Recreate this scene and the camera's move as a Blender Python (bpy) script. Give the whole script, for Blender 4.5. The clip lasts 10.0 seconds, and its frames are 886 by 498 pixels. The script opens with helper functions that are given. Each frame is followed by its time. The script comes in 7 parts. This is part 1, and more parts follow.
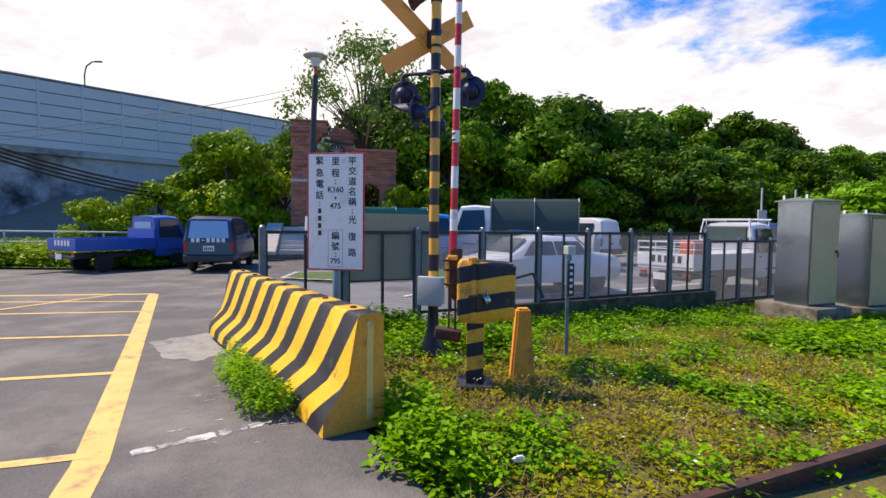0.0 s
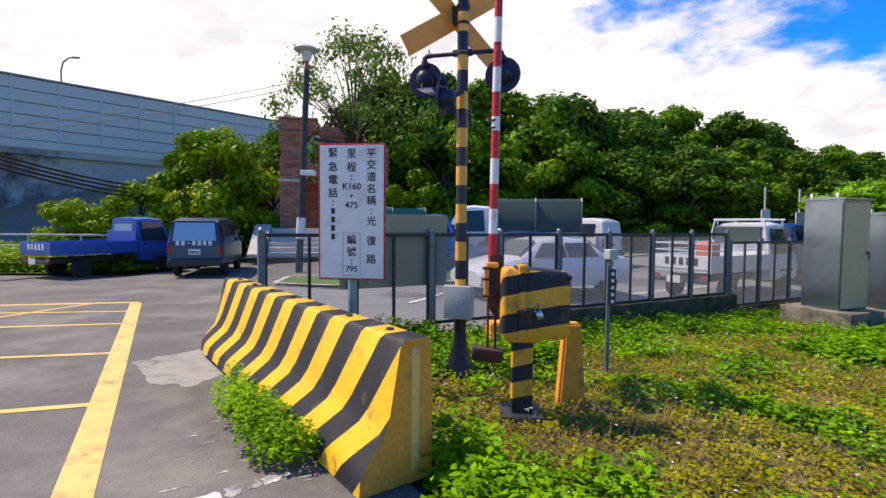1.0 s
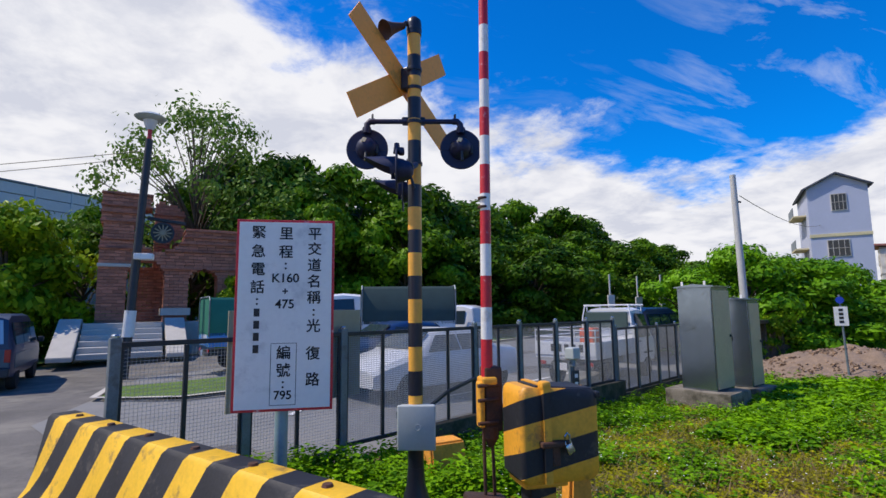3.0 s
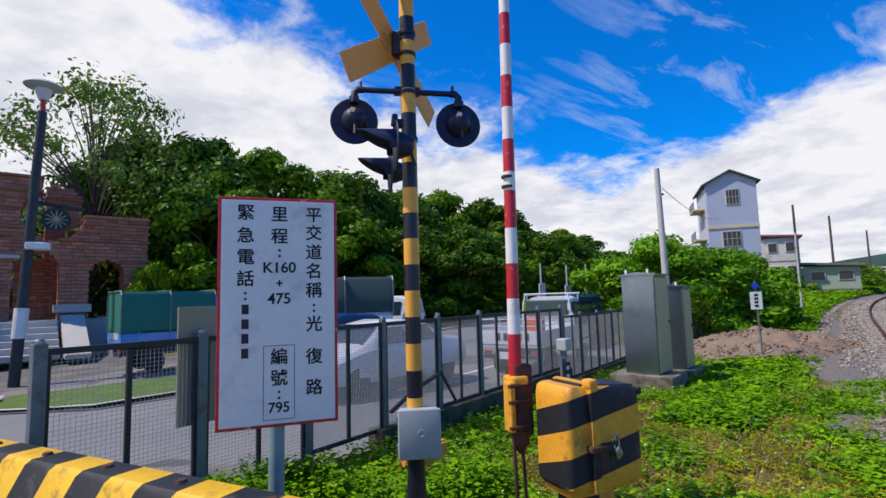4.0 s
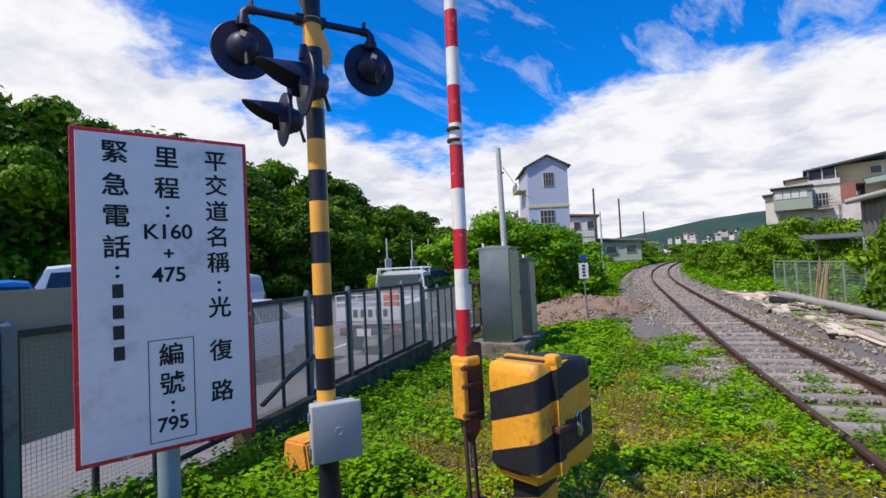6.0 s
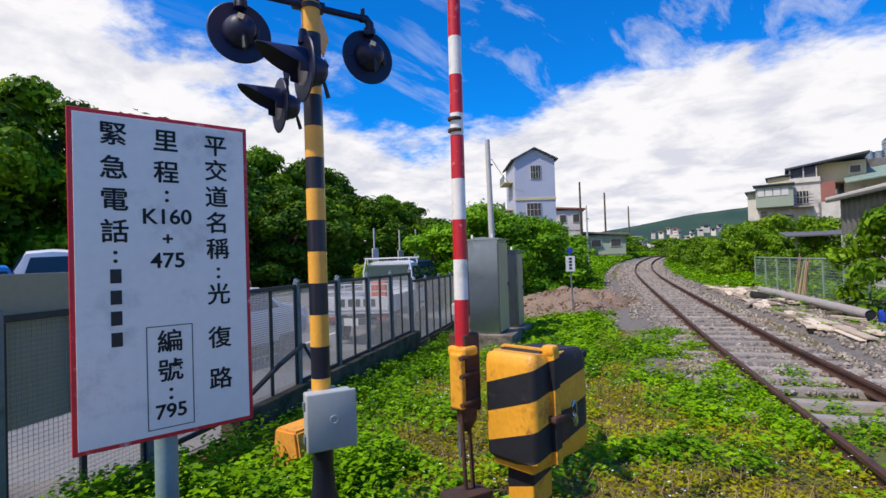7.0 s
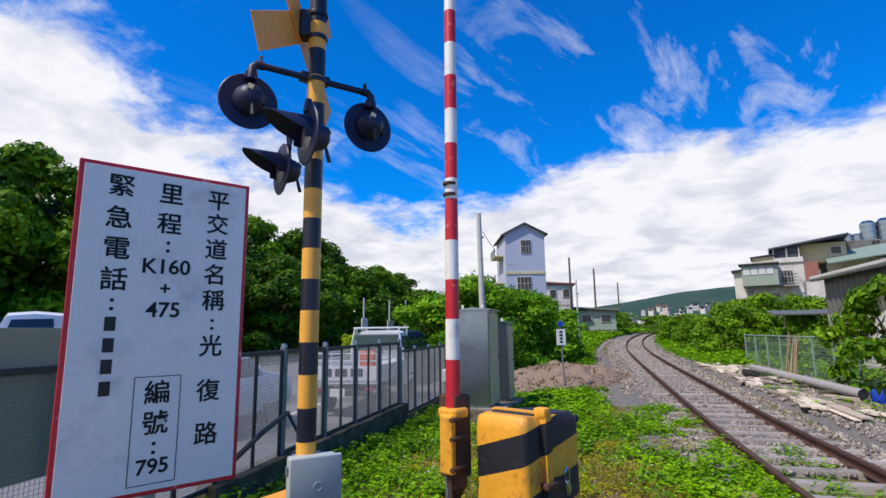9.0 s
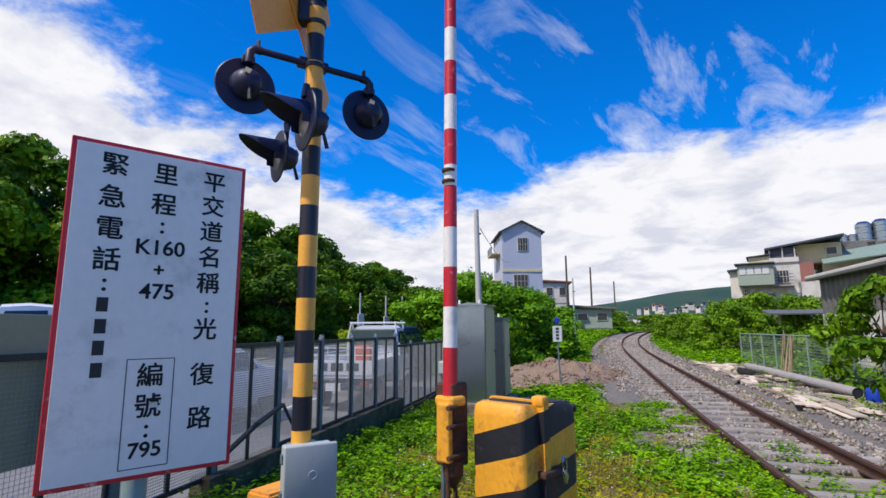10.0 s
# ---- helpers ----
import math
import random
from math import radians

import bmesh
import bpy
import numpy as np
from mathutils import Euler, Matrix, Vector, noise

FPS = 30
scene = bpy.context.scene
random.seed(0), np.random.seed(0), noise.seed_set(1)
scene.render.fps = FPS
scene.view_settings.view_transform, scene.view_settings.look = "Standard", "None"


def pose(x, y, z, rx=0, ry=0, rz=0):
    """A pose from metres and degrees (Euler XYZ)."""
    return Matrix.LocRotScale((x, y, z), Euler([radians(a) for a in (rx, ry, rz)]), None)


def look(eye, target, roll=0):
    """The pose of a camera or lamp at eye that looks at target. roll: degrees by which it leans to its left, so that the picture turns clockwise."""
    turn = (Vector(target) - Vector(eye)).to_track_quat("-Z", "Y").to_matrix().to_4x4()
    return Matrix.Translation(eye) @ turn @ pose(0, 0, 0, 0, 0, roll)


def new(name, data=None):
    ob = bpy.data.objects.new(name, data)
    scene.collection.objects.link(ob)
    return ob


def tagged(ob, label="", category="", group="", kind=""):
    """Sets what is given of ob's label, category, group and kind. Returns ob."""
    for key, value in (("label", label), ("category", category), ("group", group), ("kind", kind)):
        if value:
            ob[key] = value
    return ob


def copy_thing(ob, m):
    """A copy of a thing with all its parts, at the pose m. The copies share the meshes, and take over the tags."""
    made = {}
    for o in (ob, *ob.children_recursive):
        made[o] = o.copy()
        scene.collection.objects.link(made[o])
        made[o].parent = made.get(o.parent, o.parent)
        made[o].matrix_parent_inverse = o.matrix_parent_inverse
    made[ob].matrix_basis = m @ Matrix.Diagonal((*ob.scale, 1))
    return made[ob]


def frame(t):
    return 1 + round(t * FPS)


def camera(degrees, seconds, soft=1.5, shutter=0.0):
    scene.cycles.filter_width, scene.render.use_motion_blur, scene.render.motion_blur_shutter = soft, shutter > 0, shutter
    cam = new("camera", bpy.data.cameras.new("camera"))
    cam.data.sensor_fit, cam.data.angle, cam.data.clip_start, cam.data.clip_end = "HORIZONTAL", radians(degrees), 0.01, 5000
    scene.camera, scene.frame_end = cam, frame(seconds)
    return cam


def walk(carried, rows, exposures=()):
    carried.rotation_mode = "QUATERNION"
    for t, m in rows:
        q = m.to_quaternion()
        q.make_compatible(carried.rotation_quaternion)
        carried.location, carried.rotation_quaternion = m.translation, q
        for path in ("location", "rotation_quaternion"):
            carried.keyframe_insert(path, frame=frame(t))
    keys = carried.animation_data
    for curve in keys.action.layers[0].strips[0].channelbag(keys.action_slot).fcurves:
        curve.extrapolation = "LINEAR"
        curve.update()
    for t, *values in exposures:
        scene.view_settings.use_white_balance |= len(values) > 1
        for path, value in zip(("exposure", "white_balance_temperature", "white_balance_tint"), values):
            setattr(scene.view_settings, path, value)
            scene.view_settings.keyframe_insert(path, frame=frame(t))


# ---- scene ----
cam = camera(81.9, 10.0)
PATH = [
    (0, (-1.083, -1.632, 1.442), (-0.954, 0.361, 1.343), 0.7),
    (0.5, (-1.225, -1.237, 1.436), (-1.076, 0.754, 1.328), 0.7),
    (1, (-1.471, -0.888, 1.445), (-1.286, 1.101, 1.35), 0.5),
    (1.5, (-1.687, -0.557, 1.532), (-1.297, 1.404, 1.555), 1.1),
    (2, (-1.802, -0.231, 1.557), (-1.332, 1.702, 1.766), 0.6),
    (2.5, (-2.024, 0.083, 1.553), (-1.42, 1.975, 1.791), 0.2),
    (2.7, (-2.107, 0.164, 1.559), (-1.405, 2.021, 1.802), -0.3),
    (3.8, (-2.519, 0.86, 1.572), (-1.608, 2.629, 1.778), -1.1),
    (4, (-2.594, 0.969, 1.59), (-1.54, 2.658, 1.784), -1.6),
    (4.5, (-2.692, 1.238, 1.576), (-1.425, 2.779, 1.719), -2.4),
    (5, (-2.702, 1.52, 1.587), (-1.395, 3.029, 1.71), -2.5),
    (5.5, (-2.748, 1.669, 1.584), (-1.27, 3.012, 1.682), -2.4),
    (5.7, (-2.745, 1.686, 1.589), (-1.226, 2.984, 1.683), -2.8),
    (7, (-2.79, 1.765, 1.587), (-1.21, 2.991, 1.625), -1.9),
    (7.5, (-2.817, 1.761, 1.593), (-1.225, 2.965, 1.725), -1.8),
    (8, (-2.829, 1.756, 1.58), (-1.241, 2.949, 1.813), -1.7),
    (8.5, (-2.84, 1.745, 1.561), (-1.255, 2.925, 1.873), -1.4),
    (9, (-2.837, 1.748, 1.516), (-1.251, 2.924, 1.836), -0.8),
    (9.5, (-2.815, 1.768, 1.473), (-1.228, 2.944, 1.788), -0.3),
    (10, (-2.813, 1.776, 1.467), (-1.219, 2.943, 1.777), -0.3),
]
EXPOSURES = [(0, 0.12, 7350, 15), (1.0, 0.12, 7350, 15), (1.5, 0.08, 7350, 15), (2.1, -0.28, 6520, 12), (2.7, -0.28, 6520, 12), (4.0, -0.26, 6520, 12), (5.5, -0.22, 6520, 12), (7.0, -0.18, 6680, 12), (8.5, -0.20, 6520, 12), (10.0, -0.20, 6520, 12)]
walk(cam, [(t, look(eye, target, roll)) for t, eye, target, roll in PATH], EXPOSURES)
from mathutils.bvhtree import BVHTree

# ---- world and light ----
SUN_TO = Vector((-0.52, 0.20, 0.83)).normalized()
world = bpy.data.worlds.new("world")
scene.world = world
world.use_nodes = True


def nodes_of(tree):
    nt = tree.node_tree
    nt.nodes.clear()
    return nt, nt.nodes.new, nt.links.new


def build_sky():
    nt, add, link = nodes_of(world)
    out = add("ShaderNodeOutputWorld")
    bg = add("ShaderNodeBackground")
    bg.inputs["Strength"].default_value = 0.10
    sky = add("ShaderNodeTexSky")
    sky.sky_type, sky.sun_disc = "NISHITA", False
    sky.sun_elevation = math.asin(SUN_TO.z)
    sky.sun_rotation = math.atan2(SUN_TO.x, SUN_TO.y)
    sky.air_density, sky.dust_density, sky.ozone_density = 1.0, 0.3, 3.0
    sat = add("ShaderNodeHueSaturation")
    sat.inputs["Saturation"].default_value = 1.8
    sat.inputs["Value"].default_value = 2.1
    link(sky.outputs[0], sat.inputs["Color"])
    tc = add("ShaderNodeTexCoord")
    sep = add("ShaderNodeSeparateXYZ")
    link(tc.outputs["Generated"], sep.inputs[0])

    def m(op, a, b=None, c=None):
        n = add("ShaderNodeMath")
        n.operation = op
        for k, v in enumerate((a, b, c)):
            if v is None:
                continue
            if isinstance(v, (int, float)):
                n.inputs[k].default_value = v
            else:
                link(v, n.inputs[k])
        return n.outputs[0]
    # project directions on a flat cloud layer, so that clouds shrink towards the horizon
    h = m("MAXIMUM", m("ADD", sep.outputs[2], 0.18), 0.02)
    u, v = m("DIVIDE", sep.outputs[0], h), m("DIVIDE", sep.outputs[1], h)
    comb = add("ShaderNodeCombineXYZ")
    link(u, comb.inputs[0]), link(v, comb.inputs[1])

    def fbm(scale, seed, rough, detail=7):
        n = add("ShaderNodeTexNoise")
        n.noise_dimensions = "4D"
        n.inputs["W"].default_value = seed
        n.inputs["Scale"].default_value, n.inputs["Detail"].default_value = scale, detail
        n.inputs["Roughness"].default_value, n.inputs["Distortion"].default_value = rough, 0.25
        link(comb.outputs[0], n.inputs["Vector"])
        return n.outputs[0]
    big, wisp = fbm(2.1, 3.1, 0.60, 10), fbm(5.5, 8.4, 0.66, 10)
    # a bank of cloud over the west and low down, a second one in the east, clear sky high between them
    dx, dy, dz = sep.outputs
    west = m("SUBTRACT", m("SUBTRACT", m("ADD", 0.575, m("MINIMUM", m("MULTIPLY", m("SUBTRACT", dy, 0.45), 0.42), 0.0)), m("MULTIPLY", m("MAXIMUM", dx, -0.35), 0.42)), dz)
    east = m("ADD", m("MINIMUM", m("MULTIPLY", m("SUBTRACT", dx, 0.86), 1.2), 0.10), m("MULTIPLY", m("SUBTRACT", 0.28, dz), 1.8))
    bank = m("MINIMUM", m("MAXIMUM", m("MULTIPLY", m("MAXIMUM", west, east), 1.9), -0.24), 0.30)
    dens = m("ADD", m("ADD", m("MULTIPLY", big, 0.75), m("MULTIPLY", wisp, 0.38)), bank)
    # thin torn streaks drawn out along the wind
    streak = add("ShaderNodeMapping")
    streak.inputs["Scale"].default_value = (1.6, 4.6, 1.0)
    streak.inputs["Rotation"].default_value = (0, 0, 0.55)
    link(comb.outputs[0], streak.inputs["Vector"])
    thin = add("ShaderNodeTexNoise")
    thin.inputs["Scale"].default_value, thin.inputs["Detail"].default_value, thin.inputs["Roughness"].default_value = 1.0, 10, 0.62
    thin.inputs["Distortion"].default_value = 0.5
    link(streak.outputs[0], thin.inputs["Vector"])
    veil = m("MULTIPLY", m("MINIMUM", m("MAXIMUM", m("MULTIPLY", m("SUBTRACT", thin.outputs[0], 0.52), 5.0), 0.0), 1.0), m("MINIMUM", m("MAXIMUM", m("MULTIPLY", m("SUBTRACT", dx, 0.55), 2.4), 0.10), 0.8))
    ramp = add("ShaderNodeValToRGB")
    ramp.color_ramp.elements[0].position, ramp.color_ramp.elements[1].position = 0.53, 0.72
    ramp.color_ramp.interpolation = "EASE"
    link(dens, ramp.inputs[0])
    cover = m("MAXIMUM", ramp.outputs[0], veil)
    shade = add("ShaderNodeValToRGB")
    shade.color_ramp.elements[0].position, shade.color_ramp.elements[1].position = 0.38, 0.56
    shade.color_ramp.elements[0].color = (7.8, 8.2, 9.3, 1)
    shade.color_ramp.elements[1].color = (10.8, 10.95, 11.3, 1)
    link(fbm(3.4, 5.2, 0.6), shade.inputs[0])
    mix = add("ShaderNodeMix")
    mix.data_type = "RGBA"
    link(cover, mix.inputs["Factor"])
    deep = add("ShaderNodeVectorMath")
    deep.operation = "MULTIPLY"
    deep.inputs[1].default_value = (0.55, 0.84, 1.10)
    link(sat.outputs[0], deep.inputs[0])
    link(deep.outputs[0], mix.inputs["A"])
    link(shade.outputs[0], mix.inputs["B"])
    link(mix.outputs["Result"], bg.inputs[0])
    link(bg.outputs[0], out.inputs[0])


build_sky()
sun = new("sun", bpy.data.lights.new("sun", "SUN"))
sun.data.energy, sun.data.angle, sun.data.color = 5.0, radians(0.55), (1.0, 0.91, 0.77)
sun.rotation_mode = "QUATERNION"
sun.rotation_quaternion = SUN_TO.to_track_quat("Z", "Y")
scene.view_settings.exposure = 0.0


# ---- materials ----
def mat(name, base, rough=0.6, metal=0.0, var=0.15, scale=8.0, fine=60.0, bump=0.15, dirt=None, dirt_amount=0.0, dirt_scale=2.0, coat=0.0, rand=0.0, island=0.0, dist=0.01):
    """A surface with grain, larger stains and a fine relief, in metres."""
    mt = bpy.data.materials.new(name)
    mt.use_nodes = True
    nt, add, link = nodes_of(mt)
    out, b = add("ShaderNodeOutputMaterial"), add("ShaderNodeBsdfPrincipled")
    link(b.outputs[0], out.inputs[0])
    b.inputs["Roughness"].default_value, b.inputs["Metallic"].default_value = rough, metal
    b.inputs["Coat Weight"].default_value = coat
    geo = add("ShaderNodeNewGeometry")
    big, small = add("ShaderNodeTexNoise"), add("ShaderNodeTexNoise")
    for n, sc, d in ((big, scale, 4), (small, fine, 3)):
        n.inputs["Scale"].default_value, n.inputs["Detail"].default_value = sc, d
        link(geo.outputs["Position"], n.inputs["Vector"])
    mul = add("ShaderNodeMath")
    mul.operation = "ADD"
    link(big.outputs[0], mul.inputs[0]), link(small.outputs[0], mul.inputs[1])
    rng = add("ShaderNodeMapRange")
    rng.inputs["From Min"].default_value, rng.inputs["From Max"].default_value = 0.6, 1.4
    rng.inputs["To Min"].default_value, rng.inputs["To Max"].default_value = 1 - var, 1 + var
    link(mul.outputs[0], rng.inputs[0])
    val = rng.outputs[0]
    for amount, src in ((rand, "object"), (island, "island")):
        if amount:
            r2, mm = add("ShaderNodeMapRange"), add("ShaderNodeMath")
            r2.inputs["To Min"].default_value, r2.inputs["To Max"].default_value = 1 - amount, 1 + amount
            link(add("ShaderNodeObjectInfo").outputs["Random"] if src == "object" else geo.outputs["Random Per Island"], r2.inputs[0])
            mm.operation = "MULTIPLY"
            link(val, mm.inputs[0]), link(r2.outputs[0], mm.inputs[1])
            val = mm.outputs[0]
    sc = add("ShaderNodeVectorMath")
    sc.operation = "SCALE"
    sc.inputs[0].default_value = base
    link(val, sc.inputs["Scale"])
    col = sc.outputs[0]
    if dirt:
        dn, ramp, mix = add("ShaderNodeTexNoise"), add("ShaderNodeValToRGB"), add("ShaderNodeMix")
        dn.inputs["Scale"].default_value, dn.inputs["Detail"].default_value, dn.inputs["Roughness"].default_value = dirt_scale, 8, 0.68
        link(geo.outputs["Position"], dn.inputs["Vector"])
        ramp.color_ramp.elements[0].position, ramp.color_ramp.elements[1].position = 0.62 - 0.3 * dirt_amount, 0.74 - 0.2 * dirt_amount
        link(dn.outputs[0], ramp.inputs[0])
        mix.data_type = "RGBA"
        link(ramp.outputs[0], mix.inputs["Factor"])
        link(col, mix.inputs["A"])
        mix.inputs["B"].default_value = (*dirt, 1)
        col = mix.outputs["Result"]
    link(col, b.inputs["Base Color"])
    if bump:
        bp = add("ShaderNodeBump")
        bp.inputs["Strength"].default_value, bp.inputs["Distance"].default_value = bump, dist
        link(small.outputs[0], bp.inputs["Height"])
        link(bp.outputs[0], b.inputs["Normal"])
    return mt


def leafy(name, base, tip, rough=0.5, through_light=0.35, patch=0.9, tip_patch=None):
    """Leaves: colour varied leaf by leaf and in larger patches, with light shining through."""
    mt = bpy.data.materials.new(name)
    mt.use_nodes = True
    nt, add, link = nodes_of(mt)
    out, b, tr, ms = add("ShaderNodeOutputMaterial"), add("ShaderNodeBsdfPrincipled"), add("ShaderNodeBsdfTranslucent"), add("ShaderNodeMixShader")
    geo, mix, nz, ad = add("ShaderNodeNewGeometry"), add("ShaderNodeMix"), add("ShaderNodeTexNoise"), add("ShaderNodeMath")
    nz.inputs["Scale"].default_value, nz.inputs["Detail"].default_value = patch, 3
    link(geo.outputs["Position"], nz.inputs["Vector"])
    ad.operation = "MULTIPLY_ADD"
    link(geo.outputs["Random Per Island"], ad.inputs[0])
    ad.inputs[1].default_value = 0.55
    sub = add("ShaderNodeMapRange")
    sub.inputs["From Min"].default_value, sub.inputs["From Max"].default_value = 0.38, 0.66
    sub.inputs["To Min"].default_value, sub.inputs["To Max"].default_value = 0.0, 0.6
    link(nz.outputs[0], sub.inputs[0])
    link(sub.outputs[0], ad.inputs[2])
    mix.data_type = "RGBA"
    mix.inputs["A"].default_value, mix.inputs["B"].default_value = (*base, 1), (*tip, 1)
    link(ad.outputs[0], mix.inputs["Factor"])
    link(mix.outputs["Result"], b.inputs["Base Color"])
    b.inputs["Roughness"].default_value = rough
    b.inputs["Specular IOR Level"].default_value = 0.10
    link(mix.outputs["Result"], tr.inputs[0])
    ms.inputs[0].default_value = through_light
    link(b.outputs[0], ms.inputs[1]), link(tr.outputs[0], ms.inputs[2]), link(ms.outputs[0], out.inputs[0])
    return mt


ASPHALT = mat("asphalt", (0.118, 0.110, 0.102), 0.88, var=0.36, scale=1.1, fine=55, bump=0.7, dirt=(0.205, 0.19, 0.165), dirt_amount=0.5, dirt_scale=0.8)
LOT = mat("lot_concrete", (0.19, 0.19, 0.188), 0.85, var=0.15, scale=0.8, fine=60, bump=0.3, dirt=(0.22, 0.21, 0.2), dirt_amount=0.4, dirt_scale=0.5)
CONCRETE = mat("concrete", (0.33, 0.31, 0.28), 0.9, var=0.22, scale=3, fine=50, bump=0.5, dirt=(0.13, 0.12, 0.10), dirt_amount=0.5, dirt_scale=3)
OLD_CONCRETE = mat("old_concrete", (0.115, 0.09, 0.058), 0.95, var=0.35, scale=4, fine=40, bump=0.8, dirt=(0.04, 0.042, 0.018), dirt_amount=0.7, dirt_scale=3)
PLINTH = mat("plinth_concrete", (0.22, 0.19, 0.15), 0.95, var=0.3, scale=4, fine=45, bump=0.7, dirt=(0.08, 0.07, 0.05), dirt_amount=0.55, dirt_scale=3)
PATCH = mat("cement_patch", (0.30, 0.29, 0.26), 0.9, var=0.2, scale=5, fine=70, bump=0.5, dirt=(0.16, 0.15, 0.14), dirt_amount=0.4, dirt_scale=4)
LINE_YELLOW = mat("road_paint_yellow", (0.80, 0.50, 0.15), 0.7, var=0.15, scale=4, fine=90, bump=0.3, dirt=(0.35, 0.25, 0.12), dirt_amount=0.3, dirt_scale=6)
LINE_FADED = mat("road_paint_faded", (0.55, 0.54, 0.50), 0.8, var=0.3, scale=6, fine=90, bump=0.3, dirt=(0.13, 0.13, 0.13), dirt_amount=0.65, dirt_scale=5)
YELLOW = mat("yellow_paint", (0.86, 0.50, 0.02), 0.45, var=0.12, scale=5, fine=40, bump=0.12, dirt=(0.30, 0.17, 0.05), dirt_amount=0.18, dirt_scale=7)
BLACK = mat("black_paint", (0.012, 0.013, 0.02), 0.6, var=0.3, scale=5, fine=40, bump=0.15, dirt=(0.09, 0.08, 0.07), dirt_amount=0.14, dirt_scale=6)
POLE_YELLOW = mat("pole_yellow", (0.88, 0.43, 0.06), 0.4, var=0.1, scale=6, fine=50, bump=0.08)
POLE_BLACK = mat("pole_black", (0.012, 0.014, 0.028), 0.35, var=0.25, scale=6, fine=50, bump=0.08)
SIGN_YELLOW = mat("cross_yellow", (0.98, 0.38, 0.06), 0.5, var=0.1, scale=4, fine=40, bump=0.08, dirt=(0.4, 0.2, 0.05), dirt_amount=0.25, dirt_scale=4)
RED = mat("red_paint", (0.55, 0.015, 0.03), 0.4, var=0.12, scale=5, fine=40, bump=0.06, dirt=(0.7, 0.4, 0.4), dirt_amount=0.06, dirt_scale=20)
WHITE = mat("white_paint", (0.78, 0.77, 0.75), 0.45, var=0.08, scale=5, fine=40, bump=0.06, dirt=(0.5, 0.47, 0.42), dirt_amount=0.2, dirt_scale=6)
SIGN_WHITE = mat("sign_white", (0.77, 0.76, 0.72), 0.4, var=0.05, scale=2, fine=30, bump=0.03, dirt=(0.55, 0.54, 0.52), dirt_amount=0.12, dirt_scale=3)
INK = mat("ink", (0.012, 0.012, 0.014), 0.5, var=0.1, bump=0)
GALV = mat("galvanised_steel", (0.16, 0.20, 0.23), 0.5, 0.3, var=0.2, scale=6, fine=60, bump=0.1, dirt=(0.10, 0.10, 0.10), dirt_amount=0.3, dirt_scale=5)
MESH = mat("wire_mesh", (0.36, 0.37, 0.37), 0.6, 0.3, var=0.15, bump=0)
DARK_STEEL = mat("dark_steel", (0.030, 0.035, 0.042), 0.5, 0.2, var=0.3, bump=0.1)
POST_TEAL = mat("post_teal", (0.22, 0.33, 0.35), 0.45, 0.1, var=0.12, bump=0.08)
STEEL = mat("stainless_steel", (0.33, 0.385, 0.44), 0.22, 0.92, var=0.12, scale=2.5, fine=7, bump=0.06, dirt=(0.22, 0.23, 0.24), dirt_amount=0.05, dirt_scale=3)
DOOR_BEIGE = mat("cabinet_door", (0.56, 0.43, 0.26), 0.5, 0.05, var=0.12, scale=3, fine=30, bump=0.05, dirt=(0.3, 0.24, 0.15), dirt_amount=0.12, dirt_scale=3)
GREYBOX = mat("grey_enamel", (0.42, 0.46, 0.46), 0.4, var=0.07, scale=4, fine=30, bump=0.04)
NAVY_ENAMEL = mat("navy_enamel", (0.004, 0.009, 0.05), 0.5, var=0.25, scale=8, fine=40, bump=0.05)
RUST = mat("rusty_steel", (0.10, 0.045, 0.028), 0.75, 0.2, var=0.3, scale=10, fine=60, bump=0.4, dirt=(0.05, 0.03, 0.025), dirt_amount=0.5, dirt_scale=5)
RAIL_TOP = mat("rail_head", (0.10, 0.055, 0.05), 0.5, 0.4, var=0.3, scale=8, bump=0.2)
SLEEPER = mat("sleeper_concrete", (0.30, 0.27, 0.24), 0.9, var=0.25, scale=4, fine=50, bump=0.5, rand=0.2)
GRAVEL = mat("gravel", (0.30, 0.26, 0.22), 0.95, var=0.3, scale=6, fine=90, bump=0.3, island=0.45)
BALLAST_BED = mat("ballast_bed", (0.20, 0.18, 0.16), 0.95, var=0.45, scale=14, fine=70, bump=1.0, dist=0.03)
SOIL = mat("soil", (0.18, 0.105, 0.035), 0.95, var=0.4, scale=4, fine=50, bump=0.8, dirt=(0.11, 0.13, 0.03), dirt_amount=0.8, dirt_scale=0.8, dist=0.03)
EARTH = mat("earth_heap", (0.26, 0.185, 0.13), 0.95, var=0.35, scale=6, fine=50, bump=0.8, dist=0.03)
LAWN = mat("lawn", (0.10, 0.17, 0.025), 0.95, var=0.35, scale=3, fine=60, bump=0.8, dist=0.03)
BRICK = mat("red_brick", (0.47, 0.19, 0.12), 0.9, var=0.18, scale=5, fine=50, bump=0.4, island=0.25, rand=0.12)
BRICK_CORE = mat("brick_core", (0.38, 0.15, 0.095), 0.9, var=0.25, scale=3, fine=25, bump=0.5, dirt=(0.15, 0.07, 0.06), dirt_amount=0.4, dirt_scale=2)
STONE = mat("pale_stone", (0.50, 0.47, 0.42), 0.8, var=0.12, scale=3, fine=40, bump=0.2)
NOISE_WALL = mat("noise_barrier", (0.43, 0.51, 0.56), 0.5, 0.1, var=0.06, scale=0.5, fine=6, bump=0.05)
